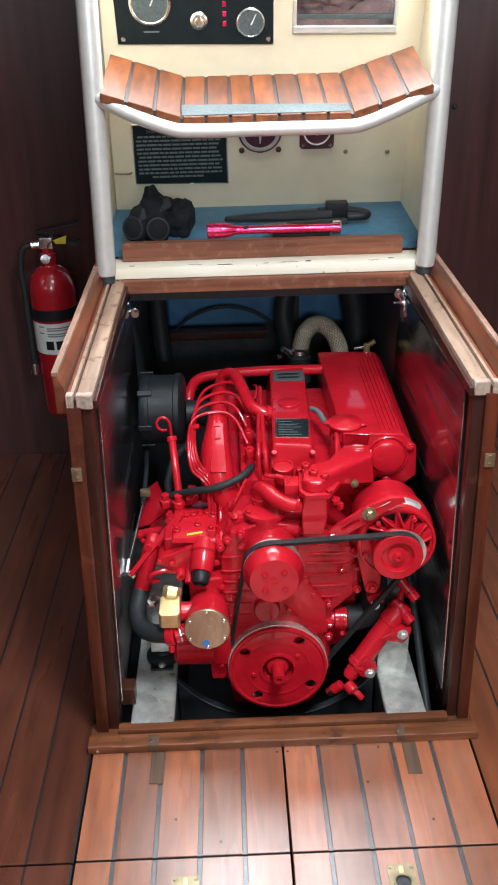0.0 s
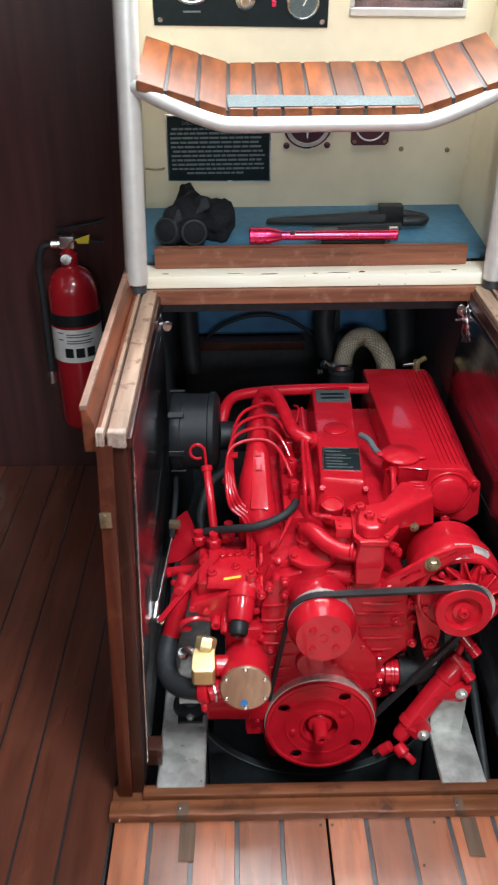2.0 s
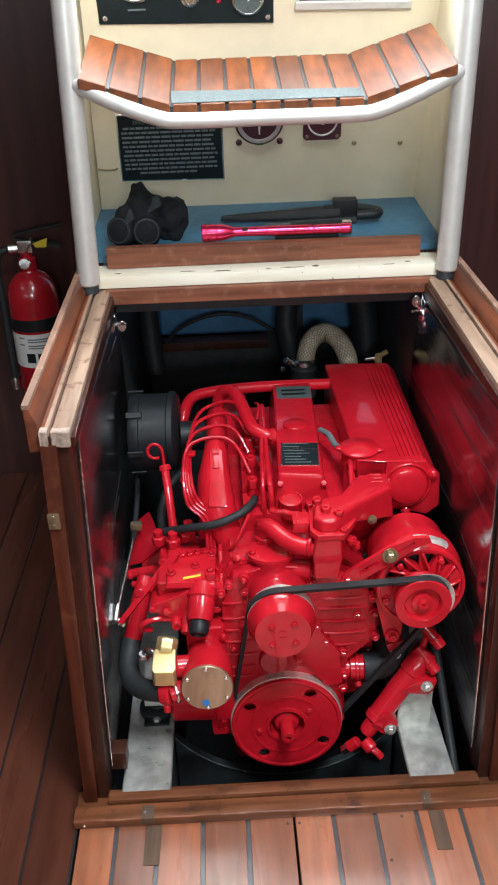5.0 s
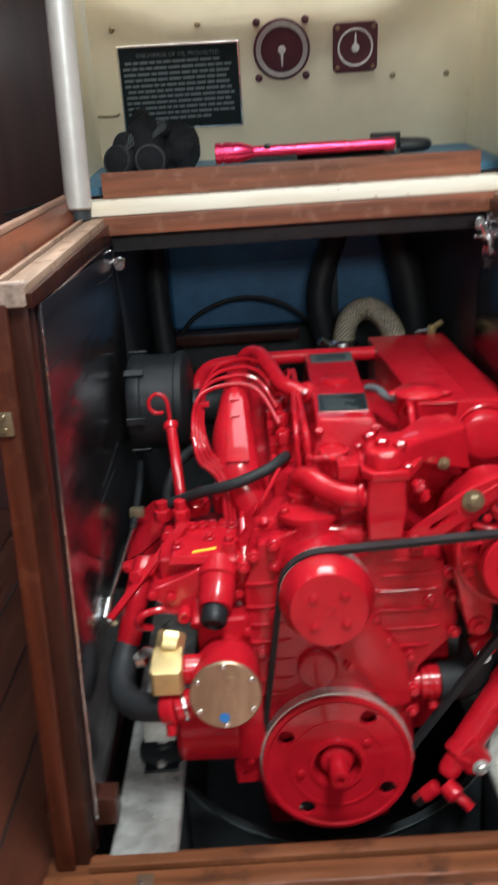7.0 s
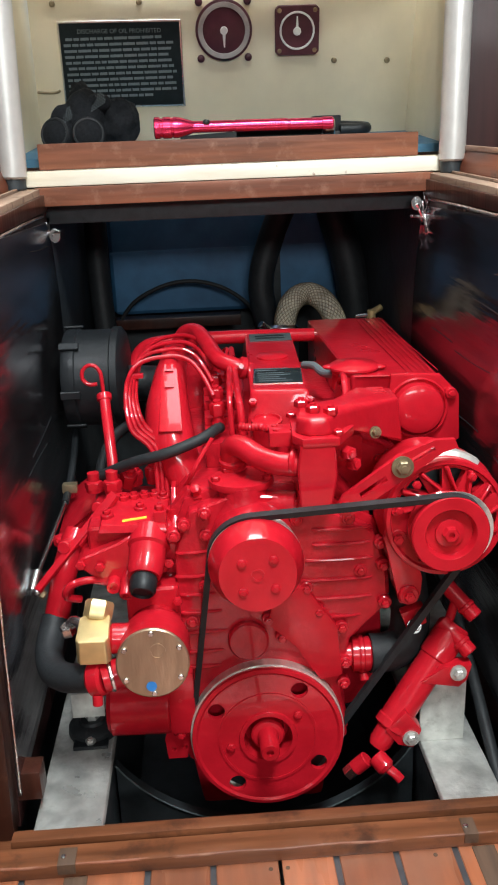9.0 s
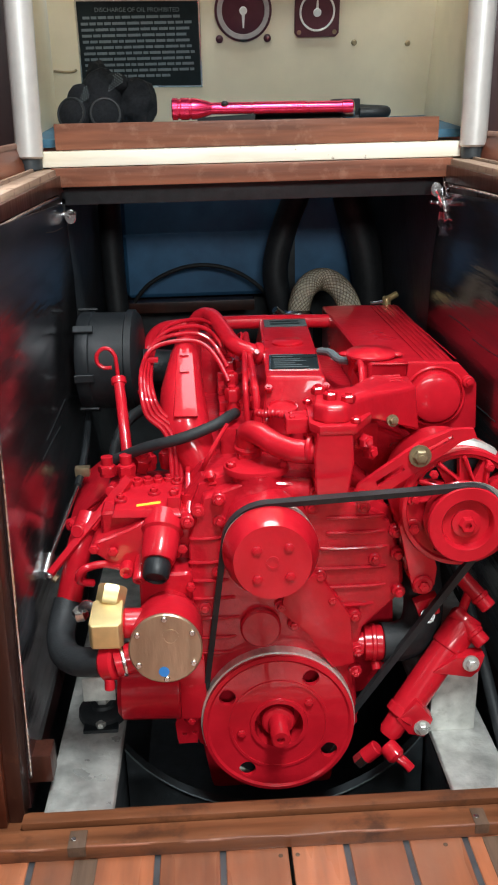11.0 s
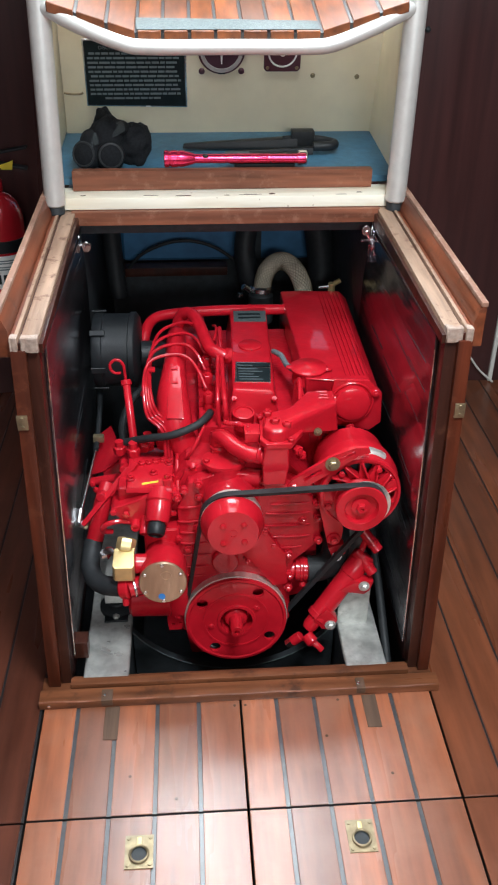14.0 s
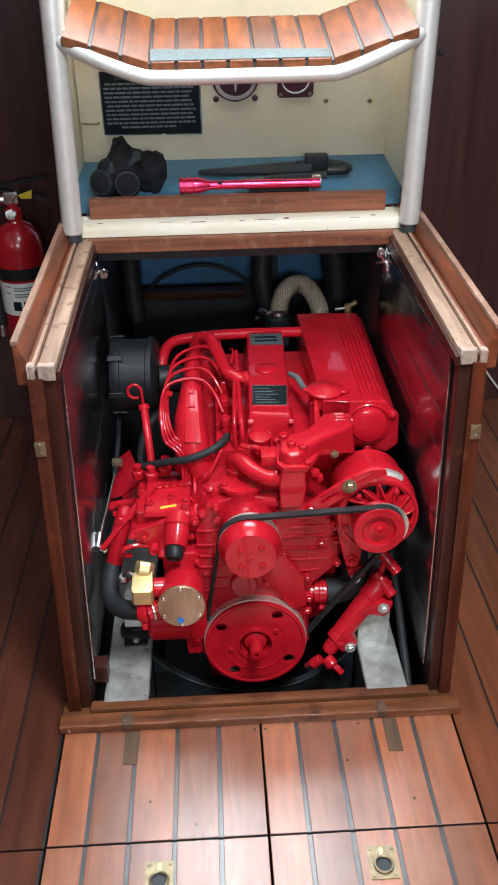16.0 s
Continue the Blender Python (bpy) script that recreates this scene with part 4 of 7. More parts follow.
# drive belt round the three pulleys
circles = [(W.x, W.z, 0.0515), (A.x, A.z, 0.0415), (C.x, C.z, 0.0950)]


def belt_outline(extra):
    pts = []
    for x, z, r in circles:
        pts += [(x + (r + extra) * math.cos(2 * math.pi * i / 72), z + (r + extra) * math.sin(2 * math.pi * i / 72)) for i in range(72)]
    pts = sorted(set((round(x, 5), round(z, 5)) for x, z in pts))

    def half(seq):
        out = []
        for p in seq:
            while len(out) > 1 and (out[-1][0] - out[-2][0]) * (p[1] - out[-2][1]) - (out[-1][1] - out[-2][1]) * (p[0] - out[-2][0]) <= 0:
                out.pop()
            out.append(p)
        return out
    a, b = half(pts), half(pts[::-1])
    return a[:-1] + b[:-1]


def resample(loop, n):
    lens = [math.dist(loop[i], loop[(i + 1) % len(loop)]) for i in range(len(loop))]
    total, out, i, acc = sum(lens), [], 0, 0.0
    for k in range(n):
        s = total * k / n
        while acc + lens[i] < s:
            acc += lens[i]
            i += 1
        f = (s - acc) / lens[i]
        p, q = loop[i], loop[(i + 1) % len(loop)]
        out.append((p[0] + (q[0] - p[0]) * f, p[1] + (q[1] - p[1]) * f))
    return out


def belt_y(z):
    return 0.1840 - (z - 0.048) * 0.212


N = 200
mid = resample(belt_outline(0.0), N)
bm = bmesh.new()
rings = []
for i, (x, z) in enumerate(mid):
    t = Vector((mid[(i + 1) % N][0] - mid[i - 1][0], 0, mid[(i + 1) % N][1] - mid[i - 1][1])).normalized()
    o = Vector((t.z, 0, -t.x))
    c = Vector((x, belt_y(z), z))
    rings.append([bm.verts.new(c + o * a + Vector((0, b, 0))) for a, b in ((0.0036, -0.0066), (0.0036, 0.0066), (-0.0034, 0.0045), (-0.0034, -0.0045))])
for i in range(N):
    a, b = rings[i], rings[(i + 1) % N]
    for k in range(4):
        bm.faces.new((a[k], a[(k + 1) % 4], b[(k + 1) % 4], b[k]))
eng("drive_belt", bm, RUBBER, "black rubber drive belt")

# thermostat housing and coolant elbow
thermo = eng("thermostat_housing", plate([(0.052, 0.362), (0.090, 0.362), (0.096, 0.40), (0.094, 0.440), (0.054, 0.440), (0.050, 0.41)], 0.150, 0.235, 0.005, 3), RED)
eng("housing_flange", slab([(0.046, 0.165), (0.056, 0.148), (0.098, 0.148), (0.122, 0.19), (0.118, 0.235), (0.05, 0.235)], 0.436, 0.447, 0.004), parent=thermo)
elbow = eng("coolant_elbow", hull_prism([(0.050, 0.172, 0.446), (0.062, 0.156, 0.446), (0.088, 0.156, 0.446), (0.112, 0.185, 0.442), (0.198, 0.266, 0.396), (0.198, 0.315, 0.396), (0.140, 0.300, 0.412), (0.100, 0.235, 0.430), (0.058, 0.222, 0.446)],
                                       [(0.052, 0.174, 0.466), (0.064, 0.160, 0.467), (0.086, 0.160, 0.467), (0.108, 0.188, 0.467), (0.192, 0.268, 0.455), (0.192, 0.315, 0.455), (0.142, 0.302, 0.462), (0.102, 0.235, 0.467), (0.060, 0.220, 0.467)], 0.006, 3))
for k in range(3):
    eng("casting_mark", box(0.158, 0.180, 0.281 + k * 0.011, 0.286 + k * 0.011, 0.452 - k * 0.0012, 0.4592, 0.0008, 1), parent=elbow)
bolts([(0.073, 0.188, 0.466), (0.092, 0.176, 0.466), (0.062, 0.213, 0.466)], 0.0085, 0.009, (0, 0, 1))
bolts([(0.098, 0.158, 0.447), (0.052, 0.235, 0.447)], 0.006, 0.006, (0, 0, 1))
bolts([(0.110, 0.178, 0.418), (0.118, 0.19, 0.40)], 0.009, 0.012, (0.4, -0.9, 0.1))
eng("bypass_pipe", hose([(-0.022, 0.236, 0.384), (-0.022, 0.232, 0.412), (-0.010, 0.216, 0.418), (0.010, 0.194, 0.411), (0.032, 0.178, 0.408), (0.056, 0.172, 0.408)], 0.0140, 18, 6))
for p, q in (((0.044, 0.176, 0.410), (0.052, 0.173, 0.410)), ((-0.022, 0.236, 0.390), (-0.022, 0.234, 0.399))):
    eng("hose_clamp", rod(p, q, 0.0165, seg=22))
eng("sender_block", box(0.022, 0.060, 0.192, 0.226, 0.424, 0.442, 0.003))
bolts([(0.030, 0.200, 0.442), (0.030, 0.217, 0.442), (0.050, 0.200, 0.442)], 0.0035, 0.002, (0, 0, 1))
eng("spring_conduit", hose([(-0.012 + 0.012 * k, 0.243 - 0.004 * k, 0.437 - (0.002 if k % 2 else 0)) for k in range(5)], 0.0045, 10, 6, 0.0008))

# cylinder head, rocker cover and its plates
eng("cylinder_head", box(-0.055, 0.150, 0.285, 0.70, 0.358, 0.402, 0.006), RED_ROUGH)
rocker = eng("rocker_cover", hull_prism([(0.000, 0.298, 0.40), (0.094, 0.290, 0.40), (0.106, 0.70, 0.40), (0.012, 0.70, 0.40)], [(0.008, 0.318, 0.461), (0.083, 0.306, 0.461), (0.099, 0.69, 0.4585), (0.022, 0.69, 0.4585)], 0.007, 3))
eng("oil_filler_cap", turned([(0.0235, 0), (0.0235, 0.003), (0.020, 0.0055), (0, 0.0062)], (0.052, 0.497, 0.4598), (0, 0, 1), 28), parent=rocker)
plate_tag = eng("rating_plate", hull_prism([(0.0135, 0.345, 0.4610), (0.0795, 0.339, 0.4610), (0.0865, 0.420, 0.4605), (0.0195, 0.426, 0.4605)], [(0.0135, 0.345, 0.4620), (0.0795, 0.339, 0.4620), (0.0865, 0.420, 0.4615), (0.0195, 0.426, 0.4615)], 0), CHROME, "bare metal rim of the rating plate", rocker)
for k, (a, b) in enumerate(((0.05, 0.72), (0.78, 0.95))):
    ya, yb = 0.342 + 0.082 * a, 0.342 + 0.082 * b
    eng("plate_field", hull_prism([(0.016 + 0.006 * a, ya, 0.4621), (0.0785 + 0.006 * a, ya - 0.0045, 0.4621), (0.0785 + 0.006 * b, yb - 0.0045, 0.4617), (0.016 + 0.006 * b, yb, 0.4617)],
                                  [(0.016 + 0.006 * a, ya, 0.4625), (0.0785 + 0.006 * a, ya - 0.0045, 0.4625), (0.0785 + 0.006 * b, yb - 0.0045, 0.4621), (0.016 + 0.006 * b, yb, 0.4621)], 0), PLAQUE, "black printed field", plate_tag)
for k in range(7):
    yy = 0.352 + 0.0105 * k + (0.004 if k > 4 else 0)
    w = 0.045 - 0.008 * (k % 3)
    eng("print_line", hull_prism([(0.022, yy, 0.46255), (0.022 + w, yy - 0.003, 0.46255), (0.0222 + w, yy - 0.0008, 0.46255), (0.0222, yy + 0.0022, 0.46255)], [(0.022, yy, 0.4628), (0.022 + w, yy - 0.003, 0.4628), (0.0222 + w, yy - 0.0008, 0.4628), (0.0222, yy + 0.0022, 0.4628)], 0), GREY_PRINT, "", plate_tag)
eng("grey_label", hull_prism([(0.026, 0.615, 0.4595), (0.094, 0.612, 0.4595), (0.097, 0.668, 0.4592), (0.027, 0.671, 0.4592)], [(0.026, 0.615, 0.4604), (0.094, 0.612, 0.4604), (0.097, 0.668, 0.4600), (0.027, 0.671, 0.4600)], 0), TAPE, "grey printed label", rocker)
for k in range(2):
    eng("label_print", box(0.036, 0.084, 0.628 + 0.018 * k, 0.636 + 0.018 * k, 0.4605, 0.4609, 0), PLAQUE, "", rocker)
for x, y, z, r in ((0.026, 0.288, 0.428, 0.0200), (0.066, 0.284, 0.420, 0.0150)):
    eng("cover_cup", turned([(r * 0.96, -0.03), (r * 0.98, -0.004), (r, -0.002), (r, 0.001), (r * 0.86, 0.002), (r * 0.80, -0.001), (0, -0.001)], (x, y, z), (0, -0.12, 1), 28), parent=rocker)
bolts([(0.010, 0.308, 0.444), (0.083, 0.300, 0.446)], 0.006, 0.007, (0, -0.5, 0.85), None, rocker)
bolts([(0.030, 0.288, 0.392), (0.075, 0.285, 0.392), (-0.03, 0.287, 0.385)], 0.0065, 0.007)

# exhaust manifold between the head and the tank
manifold_casting = eng("exhaust_manifold", plate([(0.098, 0.300), (0.098, 0.395), (0.140, 0.398), (0.200, 0.372), (0.214, 0.352), (0.196, 0.318), (0.150, 0.296)], 0.292, 0.70, 0.010, 3), RED_ROUGH)
bolts([(0.122, 0.291, 0.372), (0.172, 0.291, 0.366), (0.140, 0.291, 0.322)], 0.0065, 0.006, AX, None, manifold_casting)

# heat exchanger tank
tank = eng("heat_exchanger", hull_prism([(0.148, 0.345, 0.365), (0.272, 0.345, 0.352), (0.289, 0.345, 0.372), (0.286, 0.345, 0.436), (0.262, 0.338, 0.462), (0.195, 0.330, 0.466), (0.145, 0.345, 0.466)],
                                        [(0.140, 0.775, 0.365), (0.272, 0.775, 0.352), (0.294, 0.775, 0.372), (0.293, 0.775, 0.440), (0.276, 0.778, 0.457), (0.195, 0.778, 0.459), (0.140, 0.778, 0.459)], 0.006, 3))
eng("end_flange", plate([(0.186, 0.380), (0.270, 0.356), (0.292, 0.374), (0.289, 0.437), (0.264, 0.464), (0.196, 0.468)], 0.330, 0.342, 0.004), parent=tank)
endcap = eng("end_cap", turned([(0.0345, -0.02), (0.0345, 0.005), (0.0325, 0.0105), (0.027, 0.0130), (0.012, 0.0140), (0, 0.0142)], (0.232, 0.328, 0.421), AX, 40), parent=tank)
eng("cap_ring", turned([(0.0415, -0.003), (0.0415, 0.002), (0.0395, 0.0035), (0.0375, 0.002), (0.0370, -0.003)], (0.232, 0.328, 0.421), AX, 40, False), parent=tank)
for x, z in ((0.276, 0.440), (0.199, 0.428), (0.232, 0.368)):
    eng("cap_lug", rod((x, 0.331, z), (x, 0.322, z), 0.008, seg=14), parent=tank)
    hex_bolt((x, 0.322, z), AX, 0.0045, 0.003, tank, RED)
neck = eng("filler_neck", turned([(0.0315, -0.014), (0.0300, 0.000), (0.0305, 0.006), (0.0325, 0.008), (0.0325, 0.011), (0.024, 0.012)], (0.155, 0.380, 0.456), (0, 0, 1), 30), parent=tank)
fcap = eng("filler_cap", turned([(0.0330, 0.0112), (0.0355, 0.0125), (0.0352, 0.0150), (0.0300, 0.0185), (0.0160, 0.0195), (0.0120, 0.0215), (0, 0.0220)], (0.155, 0.380, 0.456), (0, 0, 1), 36), parent=tank)
for k in (0, 1):
    eng("cap_ear", ball((0.155 + (0.034 if k else -0.034), 0.378 - (0.008 if k else -0.004), 0.4700), 0.0095, (1, 0.8, 0.35), 12), parent=fcap)
for k in range(6):
    x = 0.222 + 0.0085 * k
    eng("top_rib", hose([(x, 0.352, 0.4655), (x + 0.001, 0.55, 0.4630), (x + 0.003, 0.768, 0.4593)], 0.0007, 6, 2), parent=tank)
eng("top_seam", hose([(0.196, 0.334, 0.4662), (0.23, 0.334, 0.4655), (0.262, 0.336, 0.463)], 0.0022, 8, 3), parent=tank)
eng("vent_hose", hose([(0.100, 0.50, 0.445), (0.112, 0.47, 0.45), (0.120, 0.43, 0.449), (0.132, 0.395, 0.456), (0.140, 0.388, 0.459)], 0.0058, 10, 5), MATS["pale_engraved_lettering"], "clear overflow hose")
eng("pressure_pipe", hose([(0.128, 0.285, 0.452), (0.130, 0.31, 0.470), (0.131, 0.335, 0.468), (0.130, 0.36, 0.44)], 0.0045, 10, 5))
eng("tank_bracket", plate([(0.120, 0.372), (0.134, 0.372), (0.138, 0.455), (0.126, 0.455)], 0.30, 0.36, 0.003))

# intake manifold, injector pipes and injectors
def loft(sections, seg=22):
    """A rounded casting through (x, y, z, half width, half height) sections."""
    bm, rings = bmesh.new(), []
    fine = []
    for i in range(len(sections) - 1):
        rows4 = [sections[max(0, min(len(sections) - 1, i + d))] for d in (-1, 0, 1, 2)]
        for k in range(4):
            t = k / 4
            fine.append([0.5 * (2 * q + (r - p) * t + (2 * p - 5 * q + 4 * r - w) * t * t + (3 * q - p - 3 * r + w) * t ** 3) for p, q, r, w in zip(*rows4)])
    fine.append(list(sections[-1]))
    for i, (x, y, z, w, h) in enumerate(fine):
        a, b = fine[max(0, i - 1)], fine[min(len(fine) - 1, i + 1)]
        d = Vector((b[0] - a[0], b[1] - a[1], b[2] - a[2])).normalized()
        across = (Vector((1, 0, 0)) - d * d.x).normalized()
        over = across.cross(d)
        rings.append([bm.verts.new(Vector((x, y, z)) + across * w * math.cos(2 * math.pi * k / seg) + over * h * math.sin(2 * math.pi * k / seg)) for k in range(seg)])
    for a, b in zip(rings, rings[1:]):
        for k in range(seg):
            bm.faces.new((a[k], a[(k + 1) % seg], b[(k + 1) % seg], b[k]))
    bm.faces.new(rings[0][::-1])
    bm.faces.new(rings[-1])
    return bm


intake = eng("intake_manifold", loft([(-0.074, 0.272, 0.322, 0.018, 0.016), (-0.081, 0.288, 0.352, 0.024, 0.024), (-0.097, 0.313, 0.388, 0.031, 0.036), (-0.103, 0.354, 0.420, 0.031, 0.039), (-0.100, 0.394, 0.450, 0.024, 0.036), (-0.097, 0.450, 0.456, 0.021, 0.033), (-0.096, 0.550, 0.452, 0.020, 0.030)]))
eng("manifold_face", hull_prism([(-0.115, 0.300, 0.412), (-0.083, 0.298, 0.412), (-0.088, 0.378, 0.470), (-0.109, 0.379, 0.470)], [(-0.113, 0.288, 0.420), (-0.082, 0.286, 0.420), (-0.087, 0.3715, 0.4835), (-0.108, 0.3725, 0.4835)], 0.003), parent=intake)
for f in (0.66, 0.92):
    y, z = 0.287 + 0.085 * f, 0.4205 + 0.0635 * f
    bars = [(-0.104, -0.092, 0.0, 0.0025), (-0.104, -0.101, 0.0025, 0.009), (-0.095, -0.092, 0.0025, 0.009)]
    eng("casting_mark", joined(*[hull_prism([(a, y + p, z + p * 0.75), (b, y + p, z + p * 0.75), (b, y + q, z + q * 0.75), (a, y + q, z + q * 0.75)], [(a, y + p - 0.0012, z + p * 0.75 + 0.0016), (b, y + p - 0.0012, z + p * 0.75 + 0.0016), (b, y + q - 0.0012, z + q * 0.75 + 0.0016), (a, y + q - 0.0012, z + q * 0.75 + 0.0016)], 0) for a, b, p, q in bars]), parent=intake)
eng("manifold_flange", hull_prism([(-0.100, 0.262, 0.322), (-0.048, 0.258, 0.322), (-0.046, 0.320, 0.322), (-0.100, 0.325, 0.322)], [(-0.098, 0.262, 0.334), (-0.050, 0.258, 0.334), (-0.048, 0.320, 0.334), (-0.098, 0.325, 0.334)], 0.004), RED_ROUGH, parent=intake)
bolts([(-0.092, 0.268, 0.334), (-0.056, 0.264, 0.334)], 0.0065, 0.008, (0, -0.2, 1), None, intake)
for k in range(4):
    y0 = 0.345 + 0.075 * k
    o = 0.0055 * k
    eng("injector_pipe", hose([(-0.118 + o, 0.268 + o, 0.340), (-0.120 + o, 0.280 + o, 0.385), (-0.128 + o, 0.286 + o, 0.404), (-0.146 + o, 0.292 + o, 0.420), (-0.152 + o * 0.8, 0.300 + o, 0.440), (-0.154 + o * 0.6, 0.325 + 0.012 * k, 0.464 - o * 0.4),
                               (-0.152 + o * 0.6, 0.372 + 0.026 * k, 0.474), (-0.142 + o * 0.5, 0.392 + 0.034 * k, 0.484), (-0.118, 0.402 + 0.040 * k, 0.490), (-0.086, 0.404 + 0.048 * k, 0.490),
                               (-0.066, 0.394 + 0.056 * k, 0.482), (-0.052, 0.376 + 0.066 * k, 0.466), (-0.040, y0 + 0.004, 0.446)], 0.0032, 10, 5), RED_ROUGH)
    inj = eng("injector", turned([(0.010, 0), (0.010, 0.020), (0.0075, 0.024), (0.0075, 0.038), (0.005, 0.042), (0.005, 0.05)], (-0.034, y0 + 0.004, 0.392), (-0.05, -0.1, 1), 16))
    eng("injector_nut", turned([(0.0105, 0.030), (0.0105, 0.044), (0.0085, 0.047)], (-0.034, y0 + 0.004, 0.392), (-0.05, -0.1, 1), 6), parent=inj)
    eng("leak_off_pipe", hose([(-0.020, y0 - 0.008, 0.440), (-0.014, y0 + 0.01, 0.452), (-0.013, y0 + 0.04, 0.452), (-0.018, y0 + 0.066, 0.442)], 0.0025, 8, 4), parent=inj)
    eng("injector_clamp", box(-0.054, -0.016, y0 + 0.012, y0 + 0.026, 0.402, 0.414, 0.003), parent=inj)
eng("fuel_rail", hose([(-0.006, 0.295, 0.405), (-0.007, 0.30, 0.44), (-0.008, 0.34, 0.452), (-0.006, 0.60, 0.452)], 0.005, 10, 5))
eng("return_pipe", hose([(-0.018, 0.288, 0.395), (-0.020, 0.292, 0.43), (-0.020, 0.31, 0.458), (-0.016, 0.42, 0.460), (-0.014, 0.47, 0.455)], 0.0038, 10, 5))
for y in (0.31, 0.36, 0.43, 0.50):
    hex_bolt((-0.006, y, 0.404), (0, 0, 1), 0.0065, 0.012, engine, RED, "head_bolt")
for k in range(2):
    eng("pipe_clip", box(-0.162 + 0.008 * k, -0.142 + 0.008 * k, 0.348 + 0.03 * k, 0.362 + 0.03 * k, 0.433 + 0.035 * k, 0.438 + 0.035 * k, 0.0015))
# breather pipe
breather = eng("breather_pipe", hose([(0.022, 0.470, 0.447), (-0.002, 0.468, 0.455), (-0.026, 0.480, 0.463), (-0.036, 0.510, 0.468), (-0.048, 0.560, 0.478), (-0.062, 0.602, 0.484), (-0.080, 0.622, 0.477), (-0.092, 0.628, 0.454), (-0.095, 0.636, 0.428)], 0.0128, 18, 6))
eng("hose_clamp", rod((0.000, 0.4675, 0.4545), (0.012, 0.469, 0.4515), 0.0165, seg=20), parent=breather)
hex_bolt((0.003, 0.452, 0.460), (0, -1, 0.3), 0.005, 0.006, breather, RED)
eng("rear_pipe", hose([(-0.168, 0.60, 0.39), (-0.165, 0.612, 0.425), (-0.150, 0.65, 0.449), (-0.11, 0.67, 0.455), (0.0, 0.69, 0.453), (0.145, 0.70, 0.448)], 0.0115, 16, 6))
eng("rear_frame", box(-0.105, -0.035, 0.56, 0.70, 0.36, 0.44, 0.01), RED_ROUGH)

# dipstick
dip = eng("dipstick_tube", hose([(-0.168, 0.285, 0.290), (-0.176, 0.305, 0.345), (-0.184, 0.350, 0.405), (-0.190, 0.388, 0.441)], 0.0075, 14, 5))
eng("tube_collar", rod((-0.1895, 0.386, 0.437), (-0.191, 0.392, 0.446), 0.0105, seg=18), parent=dip)
eng("dipstick_loop", hose([(-0.191, 0.392, 0.444), (-0.1925, 0.395, 0.468), (-0.194, 0.396, 0.476), (-0.200, 0.397, 0.484), (-0.210, 0.398, 0.485), (-0.218, 0.398, 0.477), (-0.218, 0.397, 0.466), (-0.210, 0.396, 0.459), (-0.199, 0.396, 0.459)], 0.0028, 10, 6), parent=dip)

# fuel injection pump with its levers
pump = eng("injection_pump", plate([(-0.220, 0.286), (-0.172, 0.245), (-0.150, 0.262), (-0.110, 0.268), (-0.094, 0.290), (-0.096, 0.325), (-0.150, 0.322), (-0.168, 0.312), (-0.212, 0.296)], 0.190, 0.300, 0.006, 3), RED)
eng("pump_body", box(-0.205, -0.098, 0.206, 0.340, 0.255, 0.328, 0.008, 3), RED_ROUGH, parent=pump)
eng("pump_lid", hull_prism([(-0.190, 0.194, 0.325), (-0.105, 0.188, 0.325), (-0.100, 0.280, 0.332), (-0.190, 0.290, 0.332)], [(-0.186, 0.198, 0.334), (-0.108, 0.192, 0.334), (-0.104, 0.276, 0.342), (-0.186, 0.286, 0.342)], 0.003), parent=pump)
eng("yellow_mark", hull_prism([(-0.160, 0.203, 0.3348), (-0.131, 0.209, 0.3353), (-0.131, 0.214, 0.3358), (-0.160, 0.208, 0.3353)], [(-0.160, 0.203, 0.3354), (-0.131, 0.209, 0.3359), (-0.131, 0.214, 0.3364), (-0.160, 0.208, 0.3359)], 0), YELLOW, "yellow painted code mark", parent=pump)
for x, y, z, h in ((-0.098, 0.222, 0.300, 0.042), (-0.178, 0.29, 0.34, 0.030), (-0.152, 0.315, 0.340, 0.034), (-0.125, 0.318, 0.340, 0.040), (-0.205, 0.31, 0.335, 0.026), (-0.085, 0.25, 0.32, 0.03)):
    v = eng("delivery_valve", turned([(0.011, 0), (0.011, h * 0.55), (0.008, h * 0.6), (0.008, h)], (x, y, z), (0, 0, 1), 16), parent=pump)
    eng("valve_nut", turned([(0.0125, h * 0.2), (0.0125, h * 0.5), (0.010, h * 0.56)], (x, y, z), (0, 0, 1), 6), parent=v)
neckp = eng("stop_solenoid", turned([(0.0265, -0.006), (0.0265, 0.016), (0.0230, 0.019), (0.0215, 0.048), (0.0185, 0.056)], (-0.128, 0.205, 0.312), (-0.12, -0.80, -0.52), 28), parent=pump)
eng("black_cap", turned([(0.0150, 0), (0.0165, 0.004), (0.0160, 0.018), (0.0135, 0.022), (0.012, 0.0225), (0.011, 0.0195), (0, 0.0195)], Vector((-0.128, 0.205, 0.312)) + Vector((-0.12, -0.80, -0.52)).normalized() * 0.056, (-0.12, -0.80, -0.52), 24), PLASTIC, "black plastic cap", parent=neckp)
for x, y, z, way in ((-0.158, 0.178, 0.262, (-0.1, -0.85, -0.5)), (-0.175, 0.188, 0.262, (0, -1, 0)), (-0.148, 0.186, 0.276, (0, -1, 0.1))):
    s = eng("small_screw_boss", turned([(0.0085, -0.02), (0.0085, 0.014), (0.0075, 0.016), (0.004, 0.016), (0.004, 0.012), (0, 0.012)], (x, y, z), way, 16), parent=pump)
